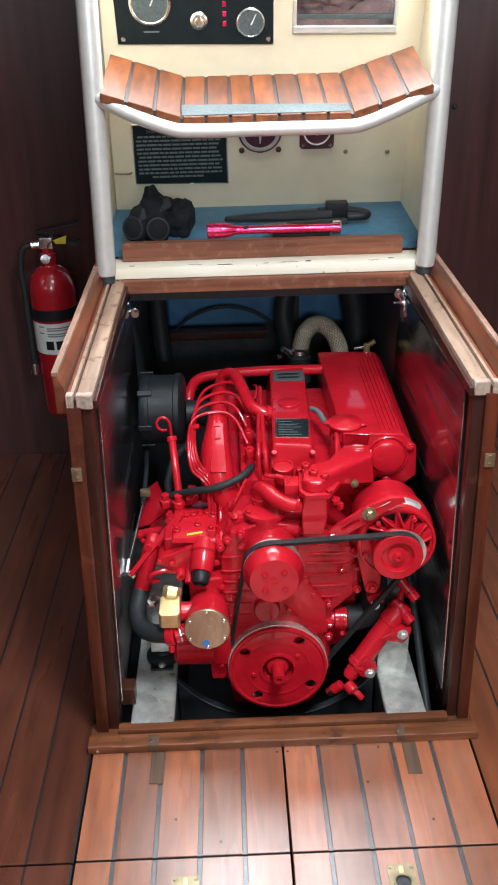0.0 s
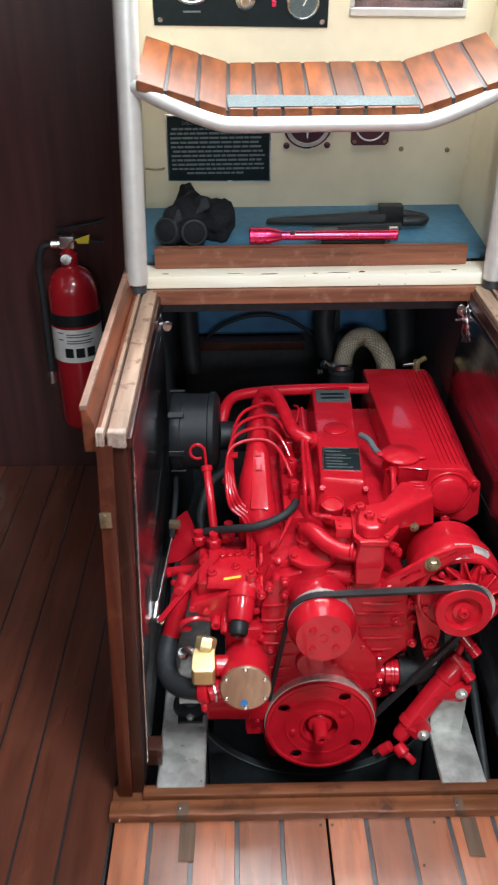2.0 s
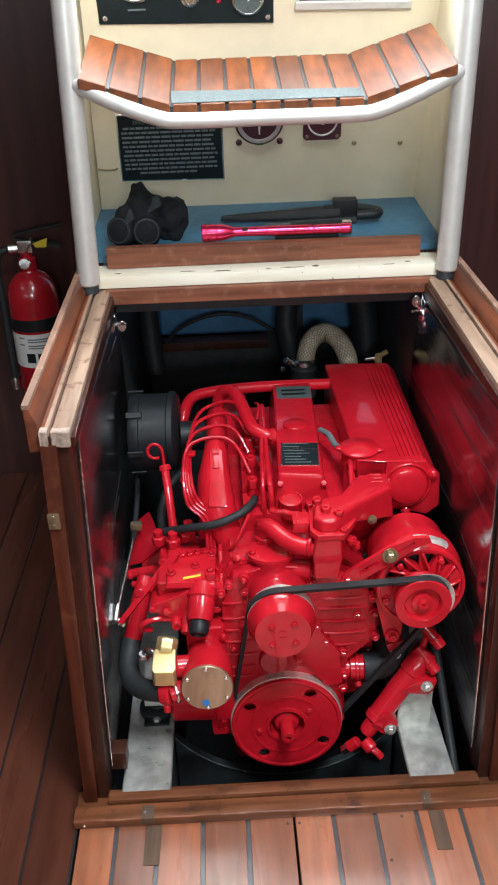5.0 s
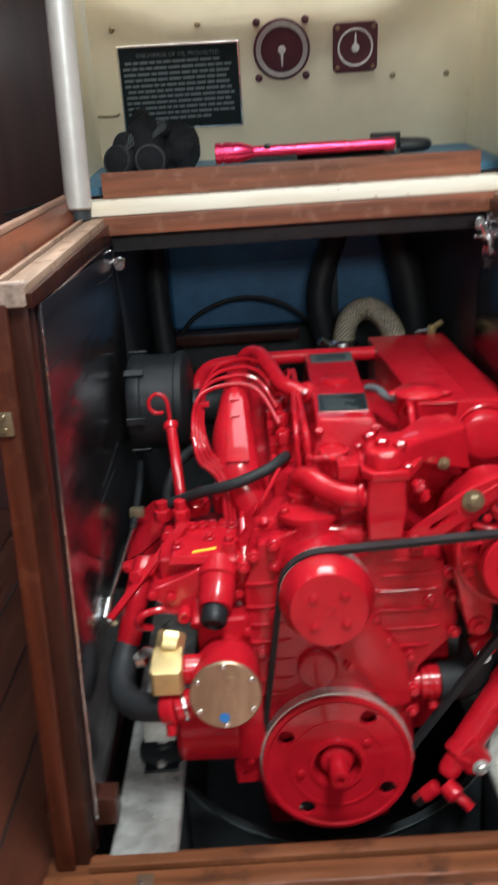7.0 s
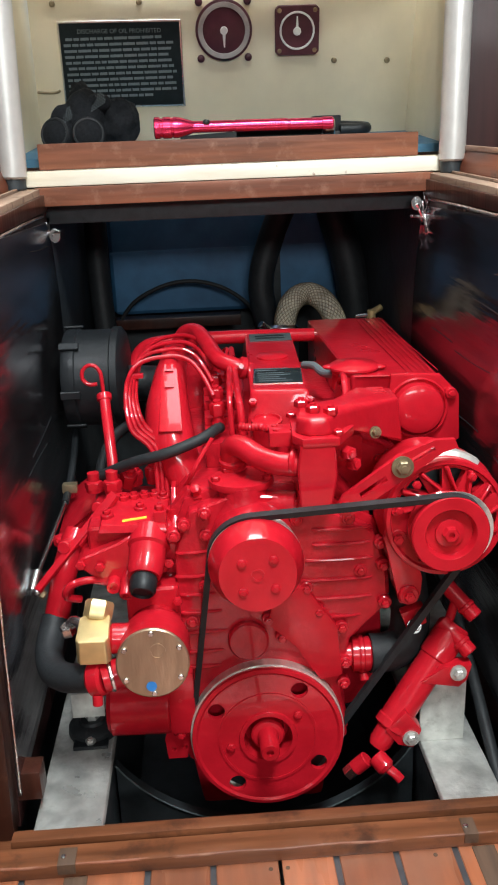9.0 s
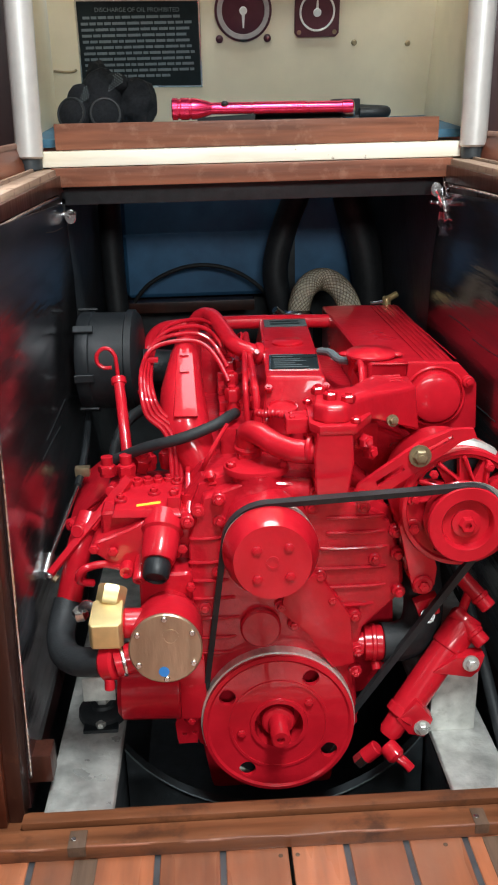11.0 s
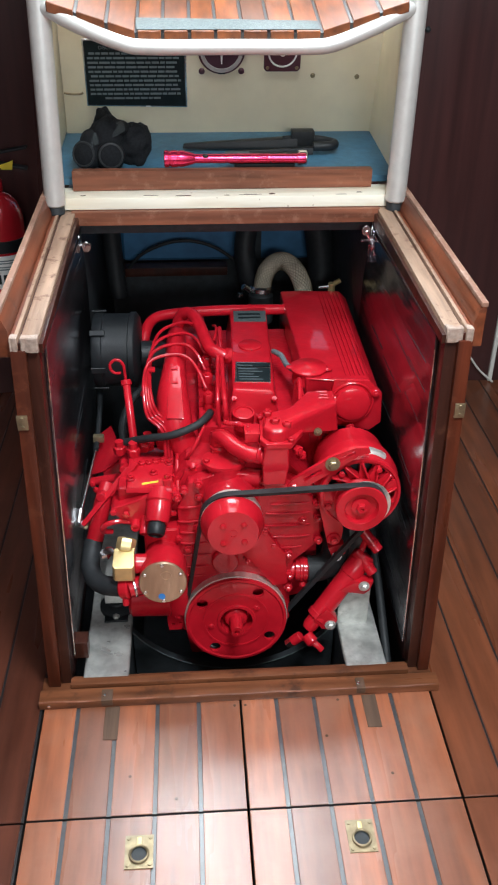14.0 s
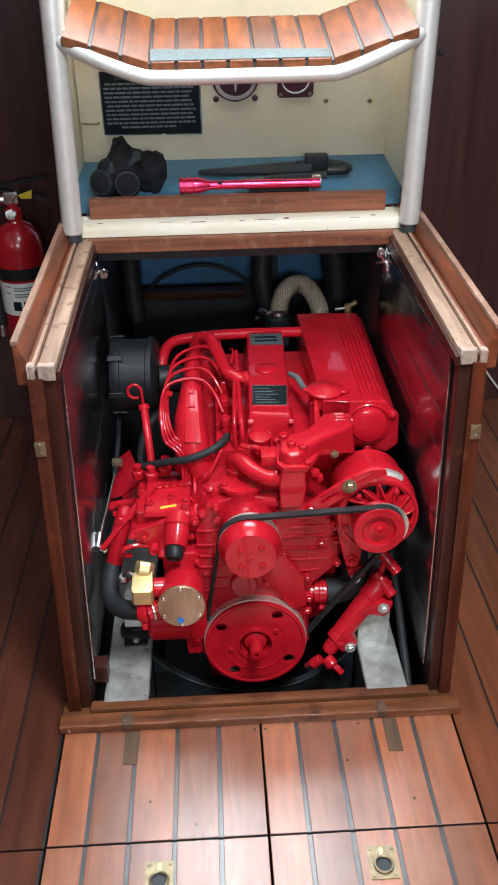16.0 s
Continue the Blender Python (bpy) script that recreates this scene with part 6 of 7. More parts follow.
# ---- companionway alcove: plaque, gauges, panel, hatch ----
def on_wall(x, z, out=0.0):
    """A place on the sloping back wall, out metres in front of it."""
    n = Vector((0, -1, -SLOPE)).normalized()
    return Vector((x, wall_y(z), z)) + n * out


def wall_plate(corners, a, b, r=0.001):
    return hull_prism([on_wall(x, z, a) for x, z in corners], [on_wall(x, z, b) for x, z in corners], r, 1)


NORMAL = Vector((0, -1, -SLOPE)).normalized()
plaque = tagged(part("warning_plaque", wall_plate([(-0.273, 0.838), (-0.058, 0.834), (-0.058, 0.972), (-0.270, 0.975)], 0.0, 0.002), CHROME), "dark slate warning plaque with pale engraved lines and metal rim", "plaque")
part("plaque_field", wall_plate([(-0.2695, 0.8415), (-0.0615, 0.8378), (-0.0615, 0.9685), (-0.2665, 0.9712)], 0.0021, 0.0032, 0), PLAQUE, plaque, "dark slate field")
cu = bpy.data.curves.new("plaque_text", "FONT")
cu.body, cu.size, cu.align_x, cu.align_y = "DISCHARGE OF OIL PROHIBITED", 0.0098, "CENTER", "CENTER"
tmp = new("plaque_text", cu)
dg = bpy.context.evaluated_depsgraph_get()
me = bpy.data.meshes.new_from_object(tmp.evaluated_get(dg))
bpy.data.objects.remove(tmp)
me.materials.append(GREY_PRINT)
heading = new("heading_text", me)
heading.parent = plaque
up = Vector((0, -SLOPE, 1)).normalized()
m3 = Matrix((Vector((1, 0, 0)), up, NORMAL)).transposed().to_4x4() @ pose(0, 0, 0, 0, 0, -0.8)
heading.matrix_world = Matrix.Translation(on_wall(-0.165, 0.957, 0.0036)) @ m3
rng = random.Random(4)
for k in range(11):
    z = 0.9445 - 0.0091 * k
    x, end = -0.262 + (0.004 if k in (0, 5) else 0.0), -0.068 - (0.02 if k == 0 else 0.045 if k == 10 else rng.uniform(0.0, 0.010))
    if k == 10:
        x = -0.232
    words = []
    while x < end - 0.006:
        w = min(rng.uniform(0.008, 0.024), end - x)
        words.append(wall_plate([(x, z), (x + w, z), (x + w, z + 0.0042), (x, z + 0.0042)], 0.0033, 0.0036, 0))
        x += w + 0.0022
    part("text_line", joined(*words), GREY_PRINT, plaque)
for sx in (-0.308,):
    tagged(part("wall_hook", hose([on_wall(-0.318, 0.866, 0.002), on_wall(-0.30, 0.8645, 0.004), on_wall(-0.283, 0.865, 0.004), on_wall(-0.278, 0.868, 0.003)], 0.0022, 8, 4), AGED_BRASS), "small brass hook on the cream wall", "hook")


def gauge_round(x, z, r):
    g = tagged(new("round_gauge"), "round maroon gauge with a pale ring on the cream wall", "gauge")
    part("base", turned([(r * 0.98, 0), (r * 0.98, 0.006), (r * 0.9, 0.008)], on_wall(x, z), NORMAL, 40), MAROON, g)
    part("bezel", turned([(r * 0.90, 0.006), (r * 0.89, 0.0095), (r * 0.74, 0.0095), (r * 0.72, 0.006)], on_wall(x, z), NORMAL, 44, False), BEZEL, g, "dull grey ring")
    part("dial", turned([(r * 0.79, 0.0065), (0, 0.0066)], on_wall(x, z), NORMAL, 32, False), MAROON, g, "maroon dial")
    hand = part("pointer", wall_plate([(x - 0.0035, z + 0.006), (x + 0.0035, z + 0.006), (x + 0.0012, z - 0.026), (x - 0.0012, z - 0.026)], 0.0075, 0.0085, 0.0003), WHITE, g, "pale pointer")
    part("pointer_hub", turned([(0.007, 0.0068), (0.006, 0.011), (0, 0.0112)], on_wall(x, z), NORMAL, 18), WHITE, hand)
    for dx, dz in ((-0.83, -0.86), (0.83, -0.86), (-0.83, 0.86), (0.83, 0.86)):
        part("fixing_screw", turned([(0.0065, 0), (0.0065, 0.003), (0.004, 0.0045), (0, 0.005)], on_wall(x + dx * r, z + dz * r), NORMAL, 14), MAROON, g)
    part("scale_mark", wall_plate([(x - 0.007, z - r * 0.92), (x + 0.007, z - r * 0.92), (x + 0.007, z - r * 0.86), (x - 0.007, z - r * 0.86)], 0.0096, 0.0099, 0), PLAQUE, g)


def gauge_square(x, z, r):
    g = tagged(new("square_gauge"), "square maroon gauge with a round scale on the cream wall", "gauge")
    part("base", wall_plate([(x - r, z - r * 0.85), (x - r * 0.85, z - r), (x + r * 0.85, z - r), (x + r, z - r * 0.85), (x + r, z + r * 0.85), (x + r * 0.85, z + r), (x - r * 0.85, z + r), (x - r, z + r * 0.85)], 0, 0.007, 0.001), MAROON, g)
    part("scale_ring", turned([(r * 0.80, 0.007), (r * 0.79, 0.0085), (r * 0.72, 0.0085), (r * 0.71, 0.007)], on_wall(x, z), NORMAL, 40, False), WHITE, g, "pale scale ring")
    hand = part("pointer", wall_plate([(x - 0.003, z - 0.004), (x + 0.003, z - 0.004), (x + 0.001, z + 0.022), (x - 0.001, z + 0.022)], 0.0078, 0.0086, 0.0003), WHITE, g, "pale pointer")
    part("pointer_hub", turned([(0.007, 0.007), (0.006, 0.0105), (0, 0.0108)], on_wall(x, z - 0.001), NORMAL, 18), WHITE, hand)
    for dx, dz in ((-0.8, -0.8), (0.8, -0.8), (-0.8, 0.8), (0.8, 0.8)):
        part("fixing_screw", turned([(0.004, 0.0069), (0.0035, 0.008), (0, 0.0082)], on_wall(x + dx * r, z + dz * r), NORMAL, 12), AGED_BRASS, g)


gauge_round(0.015, 0.953, 0.050)
gauge_square(0.142, 0.949, 0.0385)
for x, z in ((0.209, 0.900), (0.304, 0.897), (-0.273, 1.0), (-0.127, 0.999)):
    tagged(part("wall_screw", turned([(0.0052, 0), (0.005, 0.002), (0.0035, 0.0035), (0, 0.004)], on_wall(x, z), NORMAL, 14), AGED_BRASS), "brass screw head in the cream wall", "screw", "wall screws")

panel = tagged(part("instrument_panel", wall_plate([(-0.277, 1.137), (0.044, 1.130), (0.044, 1.256), (-0.277, 1.256)], 0.0, 0.004), PLAQUE), "black engine instrument panel with key switch and gauges", "panel")
for x, z in ((-0.265, 1.147), (0.033, 1.140), (-0.265, 1.246), (0.033, 1.246)):
    part("panel_screw", turned([(0.005, 0.004), (0.0045, 0.006), (0, 0.0065)], on_wall(x, z), NORMAL, 12), CHROME, panel)
key = part("key_switch", turned([(0.0175, 0.004), (0.0175, 0.007), (0.013, 0.010), (0.012, 0.007), (0, 0.007)], on_wall(-0.108, 1.178), NORMAL, 24), CHROME, panel, "chrome key switch ring")
part("key_barrel", turned([(0.009, 0.007), (0.009, 0.014), (0.007, 0.016), (0, 0.016)], on_wall(-0.108, 1.178), NORMAL, 18), CHROME, key)
part("key_blade", wall_plate([(-0.111, 1.172), (-0.105, 1.172), (-0.105, 1.192), (-0.111, 1.192)], 0.014, 0.022, 0.0008), AGED_BRASS, key)
for x, z, r in ((-0.003, 1.172, 0.029), (-0.205, 1.212, 0.042)):
    gg = part("panel_gauge", turned([(r, 0.004), (r, 0.007), (r * 0.9, 0.0085), (r * 0.86, 0.007)], on_wall(x, z), NORMAL, 36, False), CHROME, panel, "bright gauge bezel")
    part("gauge_glass", turned([(r * 0.87, 0.0065), (0, 0.0066)], on_wall(x, z), NORMAL, 30, False), TAPE, gg)
    part("gauge_hand", wall_plate([(x - 0.001, z - 0.004), (x + 0.002, z - 0.004), (x + 0.012, z + 0.016), (x + 0.0105, z + 0.016)], 0.0072, 0.0078, 0), WHITE, gg)
for k in range(4):
    zz = 1.166 + 0.018 * k
    part("warning_lamp", wall_plate([(-0.060, zz), (-0.052, zz), (-0.052, zz + 0.010), (-0.060, zz + 0.010)], 0.0041, 0.0055, 0.0005), TORCH, panel, "red warning lamp lens")
part("panel_mark", wall_plate([(-0.222, 1.158), (-0.190, 1.158), (-0.190, 1.161), (-0.222, 1.161)], 0.0041, 0.0044, 0), GREY_PRINT, panel)

hatch = tagged(new("recessed_locker"), "recessed locker opening framed in metal on the cream wall", "locker")
for c in ([(0.083, 1.150), (0.298, 1.146), (0.298, 1.160), (0.083, 1.164)], [(0.083, 1.165), (0.091, 1.165), (0.091, 1.256), (0.083, 1.256)], [(0.290, 1.161), (0.298, 1.161), (0.298, 1.256), (0.290, 1.256)], [(0.083, 1.2565), (0.298, 1.2565), (0.298, 1.2618), (0.083, 1.2618)]):
    part("frame", wall_plate(c, 0.0, 0.008, 0.0015), ALLOY, hatch)
part("glass", wall_plate([(0.091, 1.163), (0.290, 1.160), (0.290, 1.2565), (0.091, 1.2565)], 0.001, 0.004, 0), LINER, hatch, "dark glass")
part("lower_slat", wall_plate([(0.093, 1.176), (0.289, 1.173), (0.289, 1.182), (0.093, 1.185)], 0.0045, 0.007, 0.001), TAPE, hatch)

# ---- things on the shelf ----
torch_z, torch_y = 0.7925, 0.640
torch = tagged(new("flashlight"), "red anodised metal flashlight lying on the fiddle rail", "flashlight")
tx = -0.107
part("head", turned([(0.013, 0), (0.0158, 0.0015), (0.0158, 0.009), (0.0140, 0.010), (0.0140, 0.013), (0.0158, 0.014), (0.0158, 0.026), (0.0142, 0.027), (0.0142, 0.029), (0.0156, 0.030), (0.0150, 0.038), (0.0115, 0.052), (0.0086, 0.060)], (tx, torch_y, torch_z), (1, 0.01, -0.008), 32), TORCH, torch)
part("barrel", turned([(0.0086, 0.060), (0.0086, 0.120), (0.0078, 0.121), (0.0078, 0.123), (0.0090, 0.124), (0.0090, 0.205), (0.0078, 0.206), (0.0078, 0.208), (0.0086, 0.209), (0.0086, 0.258), (0.0096, 0.259), (0.0096, 0.274), (0.008, 0.276)], (tx, torch_y, torch_z), (1, 0.01, -0.008), 28), TORCH, torch)
part("grip", joined(*[rod(Vector((tx + 0.126 + 0.0042 * k, torch_y + 0.0013, torch_z - 0.001)), Vector((tx + 0.1285 + 0.0042 * k, torch_y + 0.0013, torch_z - 0.001)), 0.0094, seg=22) for k in range(18)]), TORCH, torch, "knurled red grip")
part("lens", turned([(0.0135, 0.0006), (0, -0.0002)], (tx, torch_y, torch_z), (1, 0.01, -0.008), 24, False), CHROME, torch)
part("switch", ball((tx + 0.080, torch_y - 0.008, torch_z + 0.006), 0.0055, (1, 0.7, 0.7), 12), RUBBER, torch, "black rubber switch")
shelf_at = lambda y: 0.752 + (y - 0.615) * 0.0844
lamp2 = tagged(new("pocket_torch"), "black pocket torch with a bright metal end on the shelf", "flashlight")
part("body", rod((0.02, 0.672, shelf_at(0.672) + 0.0275), (0.155, 0.668, shelf_at(0.668) + 0.0285), 0.0105, seg=20), PLASTIC, lamp2)
part("metal_end", turned([(0.013, 0), (0.0145, 0.002), (0.0145, 0.016), (0.0125, 0.018)], (0.156, 0.668, shelf_at(0.668) + 0.0285), (1, 0, 0), 22), CHROME, lamp2, "bright metal end")
part("body_foot", box(0.03, 0.15, 0.660, 0.682, shelf_at(0.66) + 0.001, shelf_at(0.66) + 0.020, 0.003), PLASTIC, lamp2)
part("pale_tab", box(0.012, 0.060, 0.664, 0.680, shelf_at(0.672) + 0.036, shelf_at(0.672) + 0.039, 0.001), TAPE, lamp2, "pale tab")
umb = tagged(new("folded_tool"), "black folding tool lying on the blue shelf", "tool")
part("shaft", hull_prism([(-0.072, 0.800, 0.772), (-0.066, 0.815, 0.772), (0.17, 0.83, 0.772), (0.17, 0.79, 0.772)], [(-0.070, 0.801, 0.782), (-0.066, 0.812, 0.782), (0.17, 0.826, 0.792), (0.17, 0.794, 0.792)], 0.003), PLASTIC, umb)
part("handle", hose([(0.14, 0.805, 0.786), (0.19, 0.808, 0.788), (0.225, 0.80, 0.786), (0.246, 0.785, 0.784), (0.236, 0.772, 0.782), (0.20, 0.770, 0.782)], 0.0095, 14, 5), PLASTIC, umb)
part("clamp_block", box(0.158, 0.206, 0.795, 0.828, 0.775, 0.806, 0.003), PLASTIC, umb)
part("lower_arm", hull_prism([(0.02, 0.762, 0.766), (0.02, 0.775, 0.766), (0.20, 0.785, 0.767), (0.20, 0.765, 0.766)], [(0.02, 0.764, 0.774), (0.02, 0.773, 0.774), (0.20, 0.783, 0.780), (0.20, 0.767, 0.780)], 0.002), PLASTIC, umb)

mask = tagged(new("respirator"), "black rubber respirator mask with mesh filters on the shelf", "respirator")


def soft_blob(c, r, squash, seed, rough=0.12):
    bm = bmesh.new()
    bmesh.ops.create_icosphere(bm, subdivisions=4, radius=1)
    for v in bm.verts:
        d = v.co.normalized()
        k = 1 + rough * noise.noise(d * 1.7 + Vector((seed, 0, 0))) + rough * 0.4 * noise.noise(d * 4.5 + Vector((0, seed, 0)))
        v.co = Vector((d.x * squash[0], d.y * squash[1], d.z * squash[2])) * r * k
    bmesh.ops.translate(bm, vec=c, verts=bm.verts)
    return bm


part("face_piece", soft_blob((-0.222, 0.722, 0.804), 0.045, (0.85, 0.75, 1.15), 3, 0.2), CLOTH, mask)
part("nose_peak", soft_blob((-0.224, 0.735, 0.838), 0.026, (0.8, 0.8, 1.15), 8, 0.2), CLOTH, mask)
part("head_strap", soft_blob((-0.166, 0.730, 0.800), 0.036, (0.95, 0.8, 1.2), 14, 0.25), CLOTH, mask)
for x, y, z, way in ((-0.262, 0.690, 0.790, (-0.4, -1, 0.25)), (-0.212, 0.685, 0.788, (0.15, -1, 0.2))):
    can = part("filter_cartridge", turned([(0.024, -0.03), (0.028, -0.022), (0.0285, -0.004), (0.026, 0.004), (0.018, 0.009), (0.008, 0.0115), (0, 0.012)], (x, y, z), way, 30), CLOTH, mask)
    part("filter_rim", turned([(0.0245, 0.0055), (0.0235, 0.0085), (0.0215, 0.0090), (0.0205, 0.0075)], (x, y, z), way, 30, False), RUBBER, can)
q = Vector((0, 0, 1)).rotation_difference(Vector((-0.5, -0.8, 0.5)).normalized()).to_matrix()
for cx, cz, lab in ((-0.248, 0.815, ""), (-0.196, 0.836, "")):
    dots = []
    for i in range(7):
        for j in range(6):
            p = Vector((cx, 0.688 if cx < -0.22 else 0.698, cz)) + q @ Vector(((i - 3) * 0.0042 + (j % 2) * 0.0021, (j - 2.5) * 0.0040, 0))
            dots.append(turned([(0.0011, 0), (0.0008, 0.001)], p, (-0.5, -0.8, 0.5), 6))
    part("mesh_dots", joined(*dots), GREY_PRINT, mask, "pale dotted mesh")
part("mesh_panel", soft_blob((-0.248, 0.704, 0.815), 0.022, (1, 0.75, 0.9), 5, 0.05), CLOTH, mask)
part("mesh_panel", soft_blob((-0.196, 0.716, 0.834), 0.022, (1, 0.8, 0.7), 6, 0.05), CLOTH, mask)

# ---- fire extinguisher on the bulkhead ----
ext = tagged(new("fire_extinguisher"), "red dry powder fire extinguisher with white label on a bulkhead bracket", "fire extinguisher")
EX, EY = -0.530, 1.062
part("cylinder", turned([(0.050, 0.195), (0.057, 0.202), (0.060, 0.212), (0.060, 0.545), (0.057, 0.566), (0.048, 0.588), (0.034, 0.603), (0.020, 0.610), (0.018, 0.618)], (EX, EY, 0), (0, 0, 1), 40), EXT_RED, ext)
part("label", turned([(0.0606, 0.385), (0.0606, 0.470)], (EX, EY, 0), (0, 0, 1), 40, False), WHITE, ext, "white instruction label")


def round_bar(a0, a1, z0, z1, rr=0.0610):
    a = [radians(-90 + a0 + (a1 - a0) * k / 6) for k in range(7)]
    return hull_prism([(EX + rr * math.cos(t), EY + rr * math.sin(t), z0) for t in a] + [(EX + (rr - 0.001) * math.cos(t), EY + (rr - 0.001) * math.sin(t), z0) for t in a[::-1]],
                      [(EX + rr * math.cos(t), EY + rr * math.sin(t), z1) for t in a] + [(EX + (rr - 0.001) * math.cos(t), EY + (rr - 0.001) * math.sin(t), z1) for t in a[::-1]], 0)


for k in range(3):
    part("pictogram", round_bar(-22 + 26 * k, -2 + 26 * k, 0.398, 0.422), PLAQUE, ext)
for z, a0, a1 in ((0.459, -38, -22), (0.442, -38, -24), (0.456, -15, 45), (0.450, -15, 40), (0.440, -15, 48), (0.434, -15, 42)):
    part("print_line", round_bar(a0, a1, z, z + 0.003), GREY_PRINT, ext)
part("clamp_band", turned([(0.0605, 0.476), (0.0625, 0.477), (0.0625, 0.505), (0.0605, 0.506)], (EX, EY, 0), (0, 0, 1), 40, False), PLASTIC, ext, "black retaining band")
part("bracket", joined(box(EX - 0.030, EX + 0.030, EY + 0.055, 1.1695, 0.23, 0.52, 0.003), box(EX - 0.02, EX + 0.02, EY - 0.03, EY + 0.06, 0.186, 0.194, 0.002)), PLASTIC, ext, "black wall bracket")
valve = part("valve", turned([(0.019, 0.612), (0.021, 0.618), (0.021, 0.640), (0.014, 0.645), (0.014, 0.662)], (EX, EY, 0), (0, 0, 1), 24), EXT_RED, ext)
part("valve_body", joined(box(EX - 0.016, EX + 0.018, EY - 0.014, EY + 0.014, 0.655, 0.684, 0.004), rod((EX - 0.014, EY, 0.664), (EX - 0.040, EY - 0.006, 0.664), 0.012, seg=18)), CHROME, valve)
part("carry_handle", hull_prism([(EX - 0.02, EY - 0.012, 0.684), (EX - 0.02, EY + 0.012, 0.684), (EX + 0.085, EY + 0.012, 0.664), (EX + 0.085, EY - 0.012, 0.664)], [(EX - 0.02, EY - 0.012, 0.690), (EX - 0.02, EY + 0.012, 0.690), (EX + 0.085, EY + 0.012, 0.670), (EX + 0.085, EY - 0.012, 0.670)], 0.002), PLASTIC, ext, "black carrying handle")
part("squeeze_lever", hull_prism([(EX - 0.024, EY - 0.012, 0.694), (EX - 0.024, EY + 0.012, 0.694), (EX + 0.09, EY + 0.012, 0.714), (EX + 0.09, EY - 0.012, 0.714)], [(EX - 0.024, EY - 0.012, 0.700), (EX - 0.024, EY + 0.012, 0.700), (EX + 0.09, EY + 0.012, 0.720), (EX + 0.09, EY - 0.012, 0.720)], 0.002), PLASTIC, ext, "black squeeze lever")
part("pressure_gauge", turned([(0.013, 0), (0.014, 0.004), (0.012, 0.009), (0, 0.010)], (EX - 0.002, EY - 0.020, 0.632), (0, -1, 0.2), 20), CHROME, ext)
part("inspection_tag", hull_prism([(EX + 0.025, EY - 0.030, 0.682), (EX + 0.06, EY - 0.032, 0.694), (EX + 0.055, EY - 0.03, 0.672), (EX + 0.03, EY - 0.028, 0.672)], [(EX + 0.025, EY - 0.0312, 0.682), (EX + 0.06, EY - 0.0332, 0.694), (EX + 0.055, EY - 0.0312, 0.672), (EX + 0.03, EY - 0.0292, 0.672)], 0), YELLOW, ext, "yellow inspection tag")
part("tag_wire", hose([(EX + 0.005, EY - 0.018, 0.655), (EX + 0.012, EY - 0.026, 0.672), (EX + 0.028, EY - 0.03, 0.682)], 0.0015, 8, 4), AGED_BRASS, ext)
hz = part("discharge_hose", hose([(EX - 0.040, EY - 0.006, 0.664), (EX - 0.060, EY - 0.008, 0.655), (EX - 0.072, EY - 0.008, 0.61), (EX - 0.071, EY - 0.008, 0.54), (EX - 0.072, EY - 0.010, 0.46), (EX - 0.072, EY - 0.014, 0.345)], 0.0085, 14, 6), RUBBER, ext, "black discharge hose")
part("nozzle", turned([(0.009, 0), (0.012, -0.012), (0.013, -0.030), (0.011, -0.030)], (EX - 0.072, EY - 0.014, 0.345), (0, 0, 1), 18), CHROME, hz)
# white trim at the outer edge of the aft bulkhead
for x in (-0.822, 0.82):
    tagged(part("edge_trim", box(x - 0.006, x + 0.006, 1.160, 1.1695, 0.0, 0.95, 0.002), PALE), "pale edge trim on the dark bulkhead", "trim", kind="structure")
tagged(part("bulkhead_stud", turned([(0.007, 0), (0.006, 0.006), (0.002, 0.010), (0, 0.0105)], (0.520, 1.1695, 0.955), (0, -1, 0), 16), BLACK), "small dark hook on the bulkhead", "hook")

# ---- floor hardware ----
def ring_pull(x, y, turn):
    g = tagged(new("ring_pull"), "aged brass flush ring pull let into the sole", "ring pull", "floor ring pulls")
    parts = []
    parts.append(part("plate", holed_plate([(-0.0215, -0.027), (0.0215, -0.027), (0.0215, 0.027), (-0.0215, 0.027)], [(0, -0.005, 0.0125)], (0, 0, 0.002), (0, 0, 1), 0.003), AGED_BRASS, g))
    # shallow black disc fills the ring hole
    parts.append(part("cup", turned([(0.0125, 0.002), (0.0115, 0.0008), (0.0, 0.0006)], (0, -0.005, 0), (0, 0, 1), 24, False), BLACK, g, "black cup inside the ring"))
    a = [math.pi * 2 * k / 20 for k in range(21)]
    parts.append(part("ring", hose([(0.0135 * math.cos(t), -0.005 + 0.0135 * math.sin(t), 0.0042) for t in a], 0.0022, 8, 1), AGED_BRASS, g))
    parts.append(part("tongue", box(-0.0035, 0.0035, 0.007, 0.022, 0.002, 0.0055, 0.001), BRASS, g))
    for sx in (-1, 1):
        for sy in (-1, 1):
            parts.append(part("screw", turned([(0.003, 0.002), (0.0024, 0.0032), (0, 0.0034)], (sx * 0.0165, sy * 0.0215, 0), (0, 0, 1), 10), AGED_BRASS, g))
    g.matrix_world = pose(x, y, 0.0, 0, 0, turn)
    return g


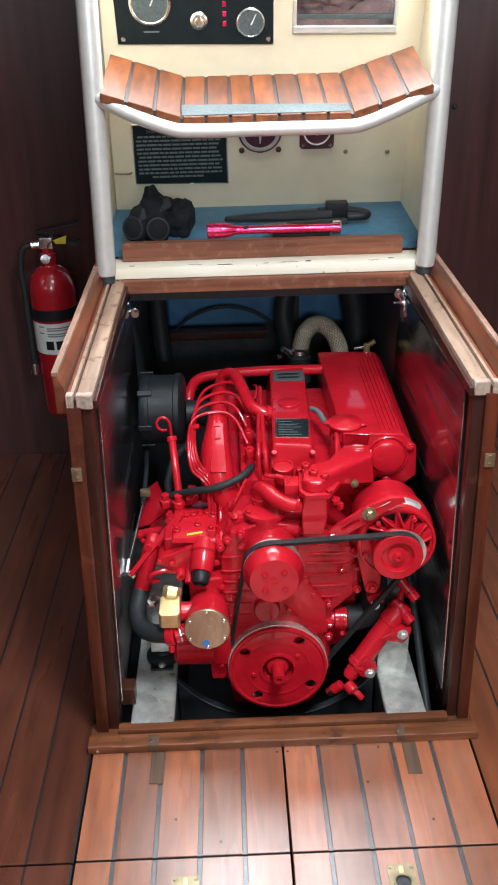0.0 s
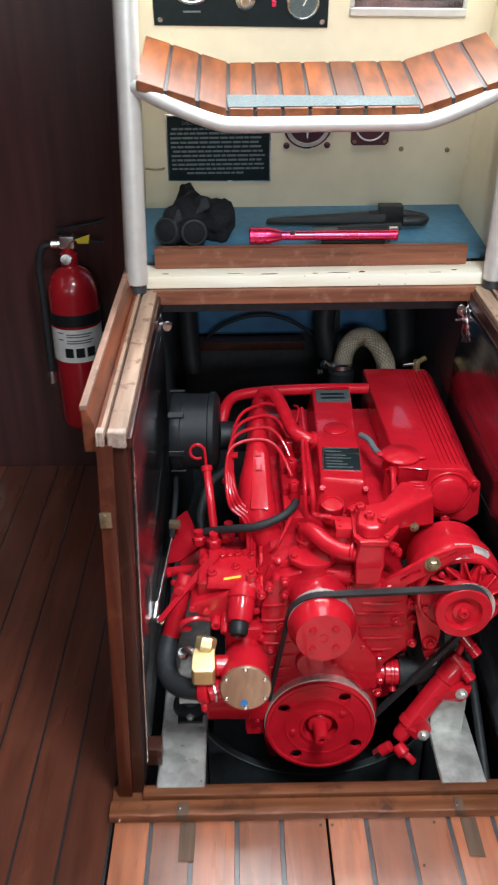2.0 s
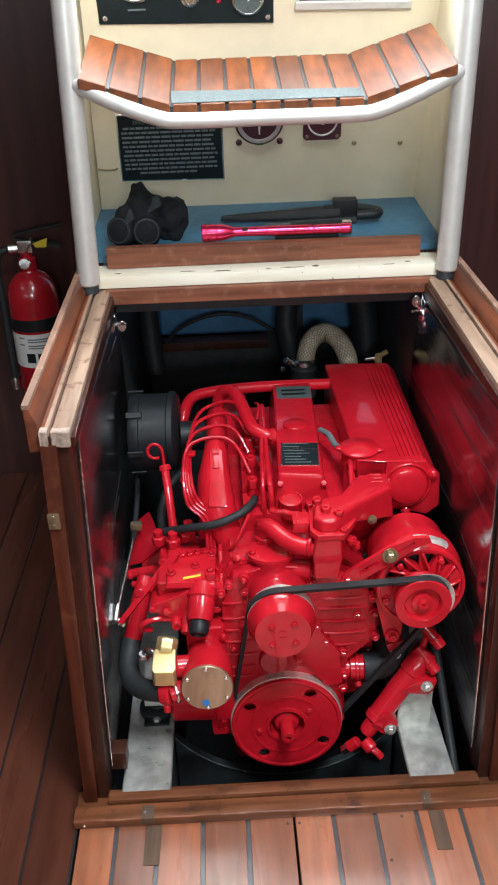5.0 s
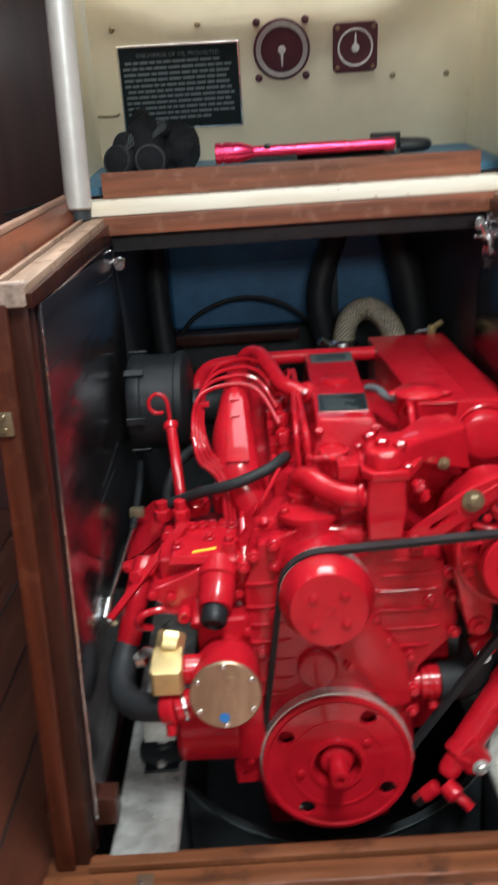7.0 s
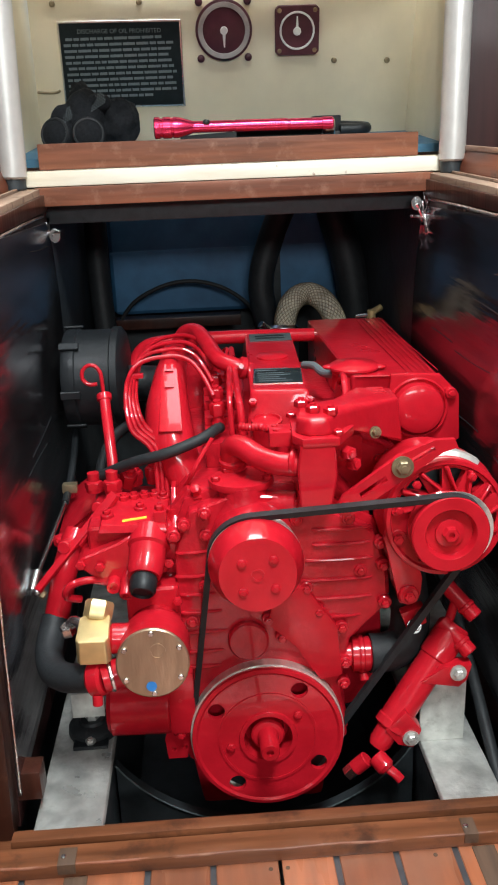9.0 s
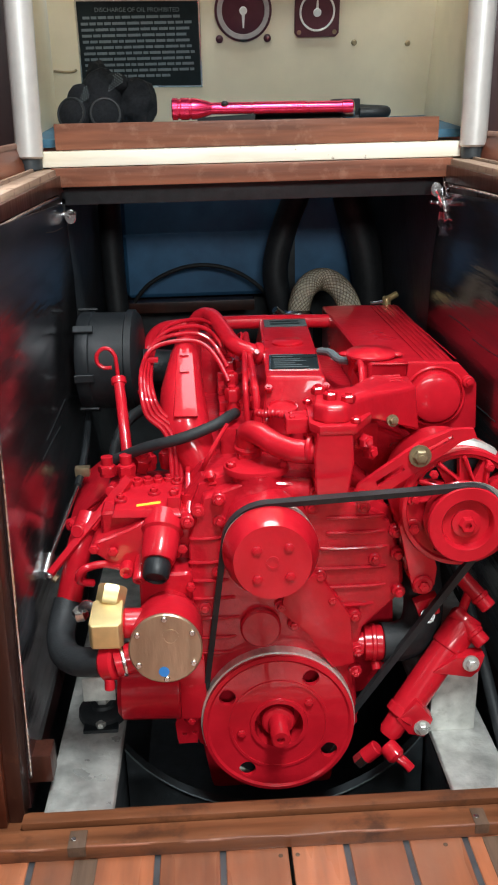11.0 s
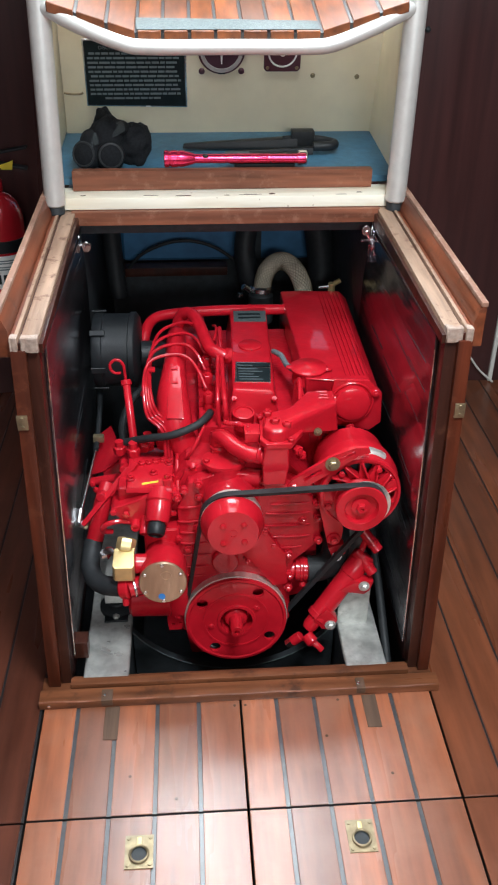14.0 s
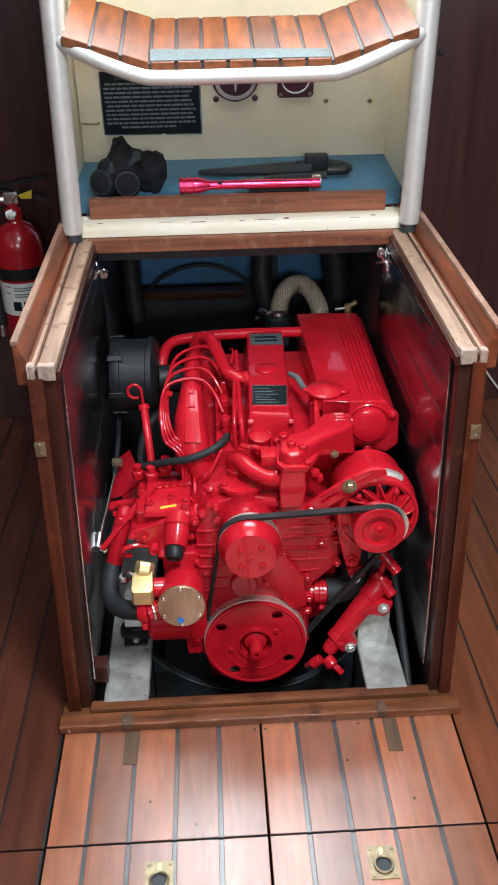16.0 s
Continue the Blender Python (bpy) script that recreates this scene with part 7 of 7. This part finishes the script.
first = ring_pull(0.174, -0.279, 0)
copy_thing(first, pose(-0.166, -0.284, 0.0, 0, 0, 0))
for x0, x1, y0, y1 in ((-0.2365, -0.2115, -0.075, -0.0045), (0.2225, 0.2475, -0.076, -0.0045)):
    tagged(part("hinge_mortise", slab([(x0, y0), (x1, y0 - 0.001), (x1 + 0.001, y1), (x0, y1)], -0.001, 0.0012, 0.0004, 1), PATCH), "worn brown mortise patch in the sole", "patch", "sole patches")

# wood plugs and worn nail holes in the sole
for x, y in ((0.179, -0.012), (0.148, -0.089), (-0.007, -0.014), (0.012, -0.014), (-0.186, -0.150), (0.246, -0.170), (-0.110, -0.196)):
    part("plug", turned([(0.0028, -0.001), (0.0026, 0.0003), (0, 0.0004)], (x, y, 0), (0, 0, 1), 12), PATCH, floor)

# pale cable along the foot of the bulkhead
tagged(part("cable", hose([(0.732, 1.155, 0.105), (0.751, 1.155, 0.079), (0.783, 1.155, 0.039), (0.827, 1.155, -0.0)], 0.0030, 10, 5), PALE), "thin pale cable hanging on the dark bulkhead", "cable")

# ---- sole planks ----
seams = [-0.3440, -0.284, -0.2165, -0.144, -0.071, 0.002, 0.068, 0.136, 0.2035, 0.276, 0.3480]
gap = 0.0034


def plank(a, b, y0, y1, mat):
    me = finish(box(a, b, y0, y1, -0.0040, 0.0, 0.0009, 1), mat, "plank")
    p = new("plank", me)
    p.parent = floor


for a, b in zip(seams, seams[1:]):
    a = a + (gap if a not in (-0.3440, 0.002) else 0.0 if a < 0 else 0.004)
    b = b - (gap if b not in (0.3480, 0.002) else 0.0)
    plank(a, b, -0.220, 0.0285, TEAK)
    for y0, y1 in ((-0.62, -0.2238), (-1.10, -0.6238), (-1.9, -1.1038)):
        plank(a, b, y0, y1, TEAK)
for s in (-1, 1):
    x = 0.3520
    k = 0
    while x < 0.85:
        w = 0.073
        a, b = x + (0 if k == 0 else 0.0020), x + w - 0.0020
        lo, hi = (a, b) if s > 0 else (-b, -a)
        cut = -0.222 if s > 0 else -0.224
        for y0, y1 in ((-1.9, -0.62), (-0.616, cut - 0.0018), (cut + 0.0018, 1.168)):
            # port planks take the shaded teak copy, starboard the half-shaded one
            plank(lo, hi, y0, y1, SOLE_SHADED if s < 0 else SOLE_HALF_SHADED)
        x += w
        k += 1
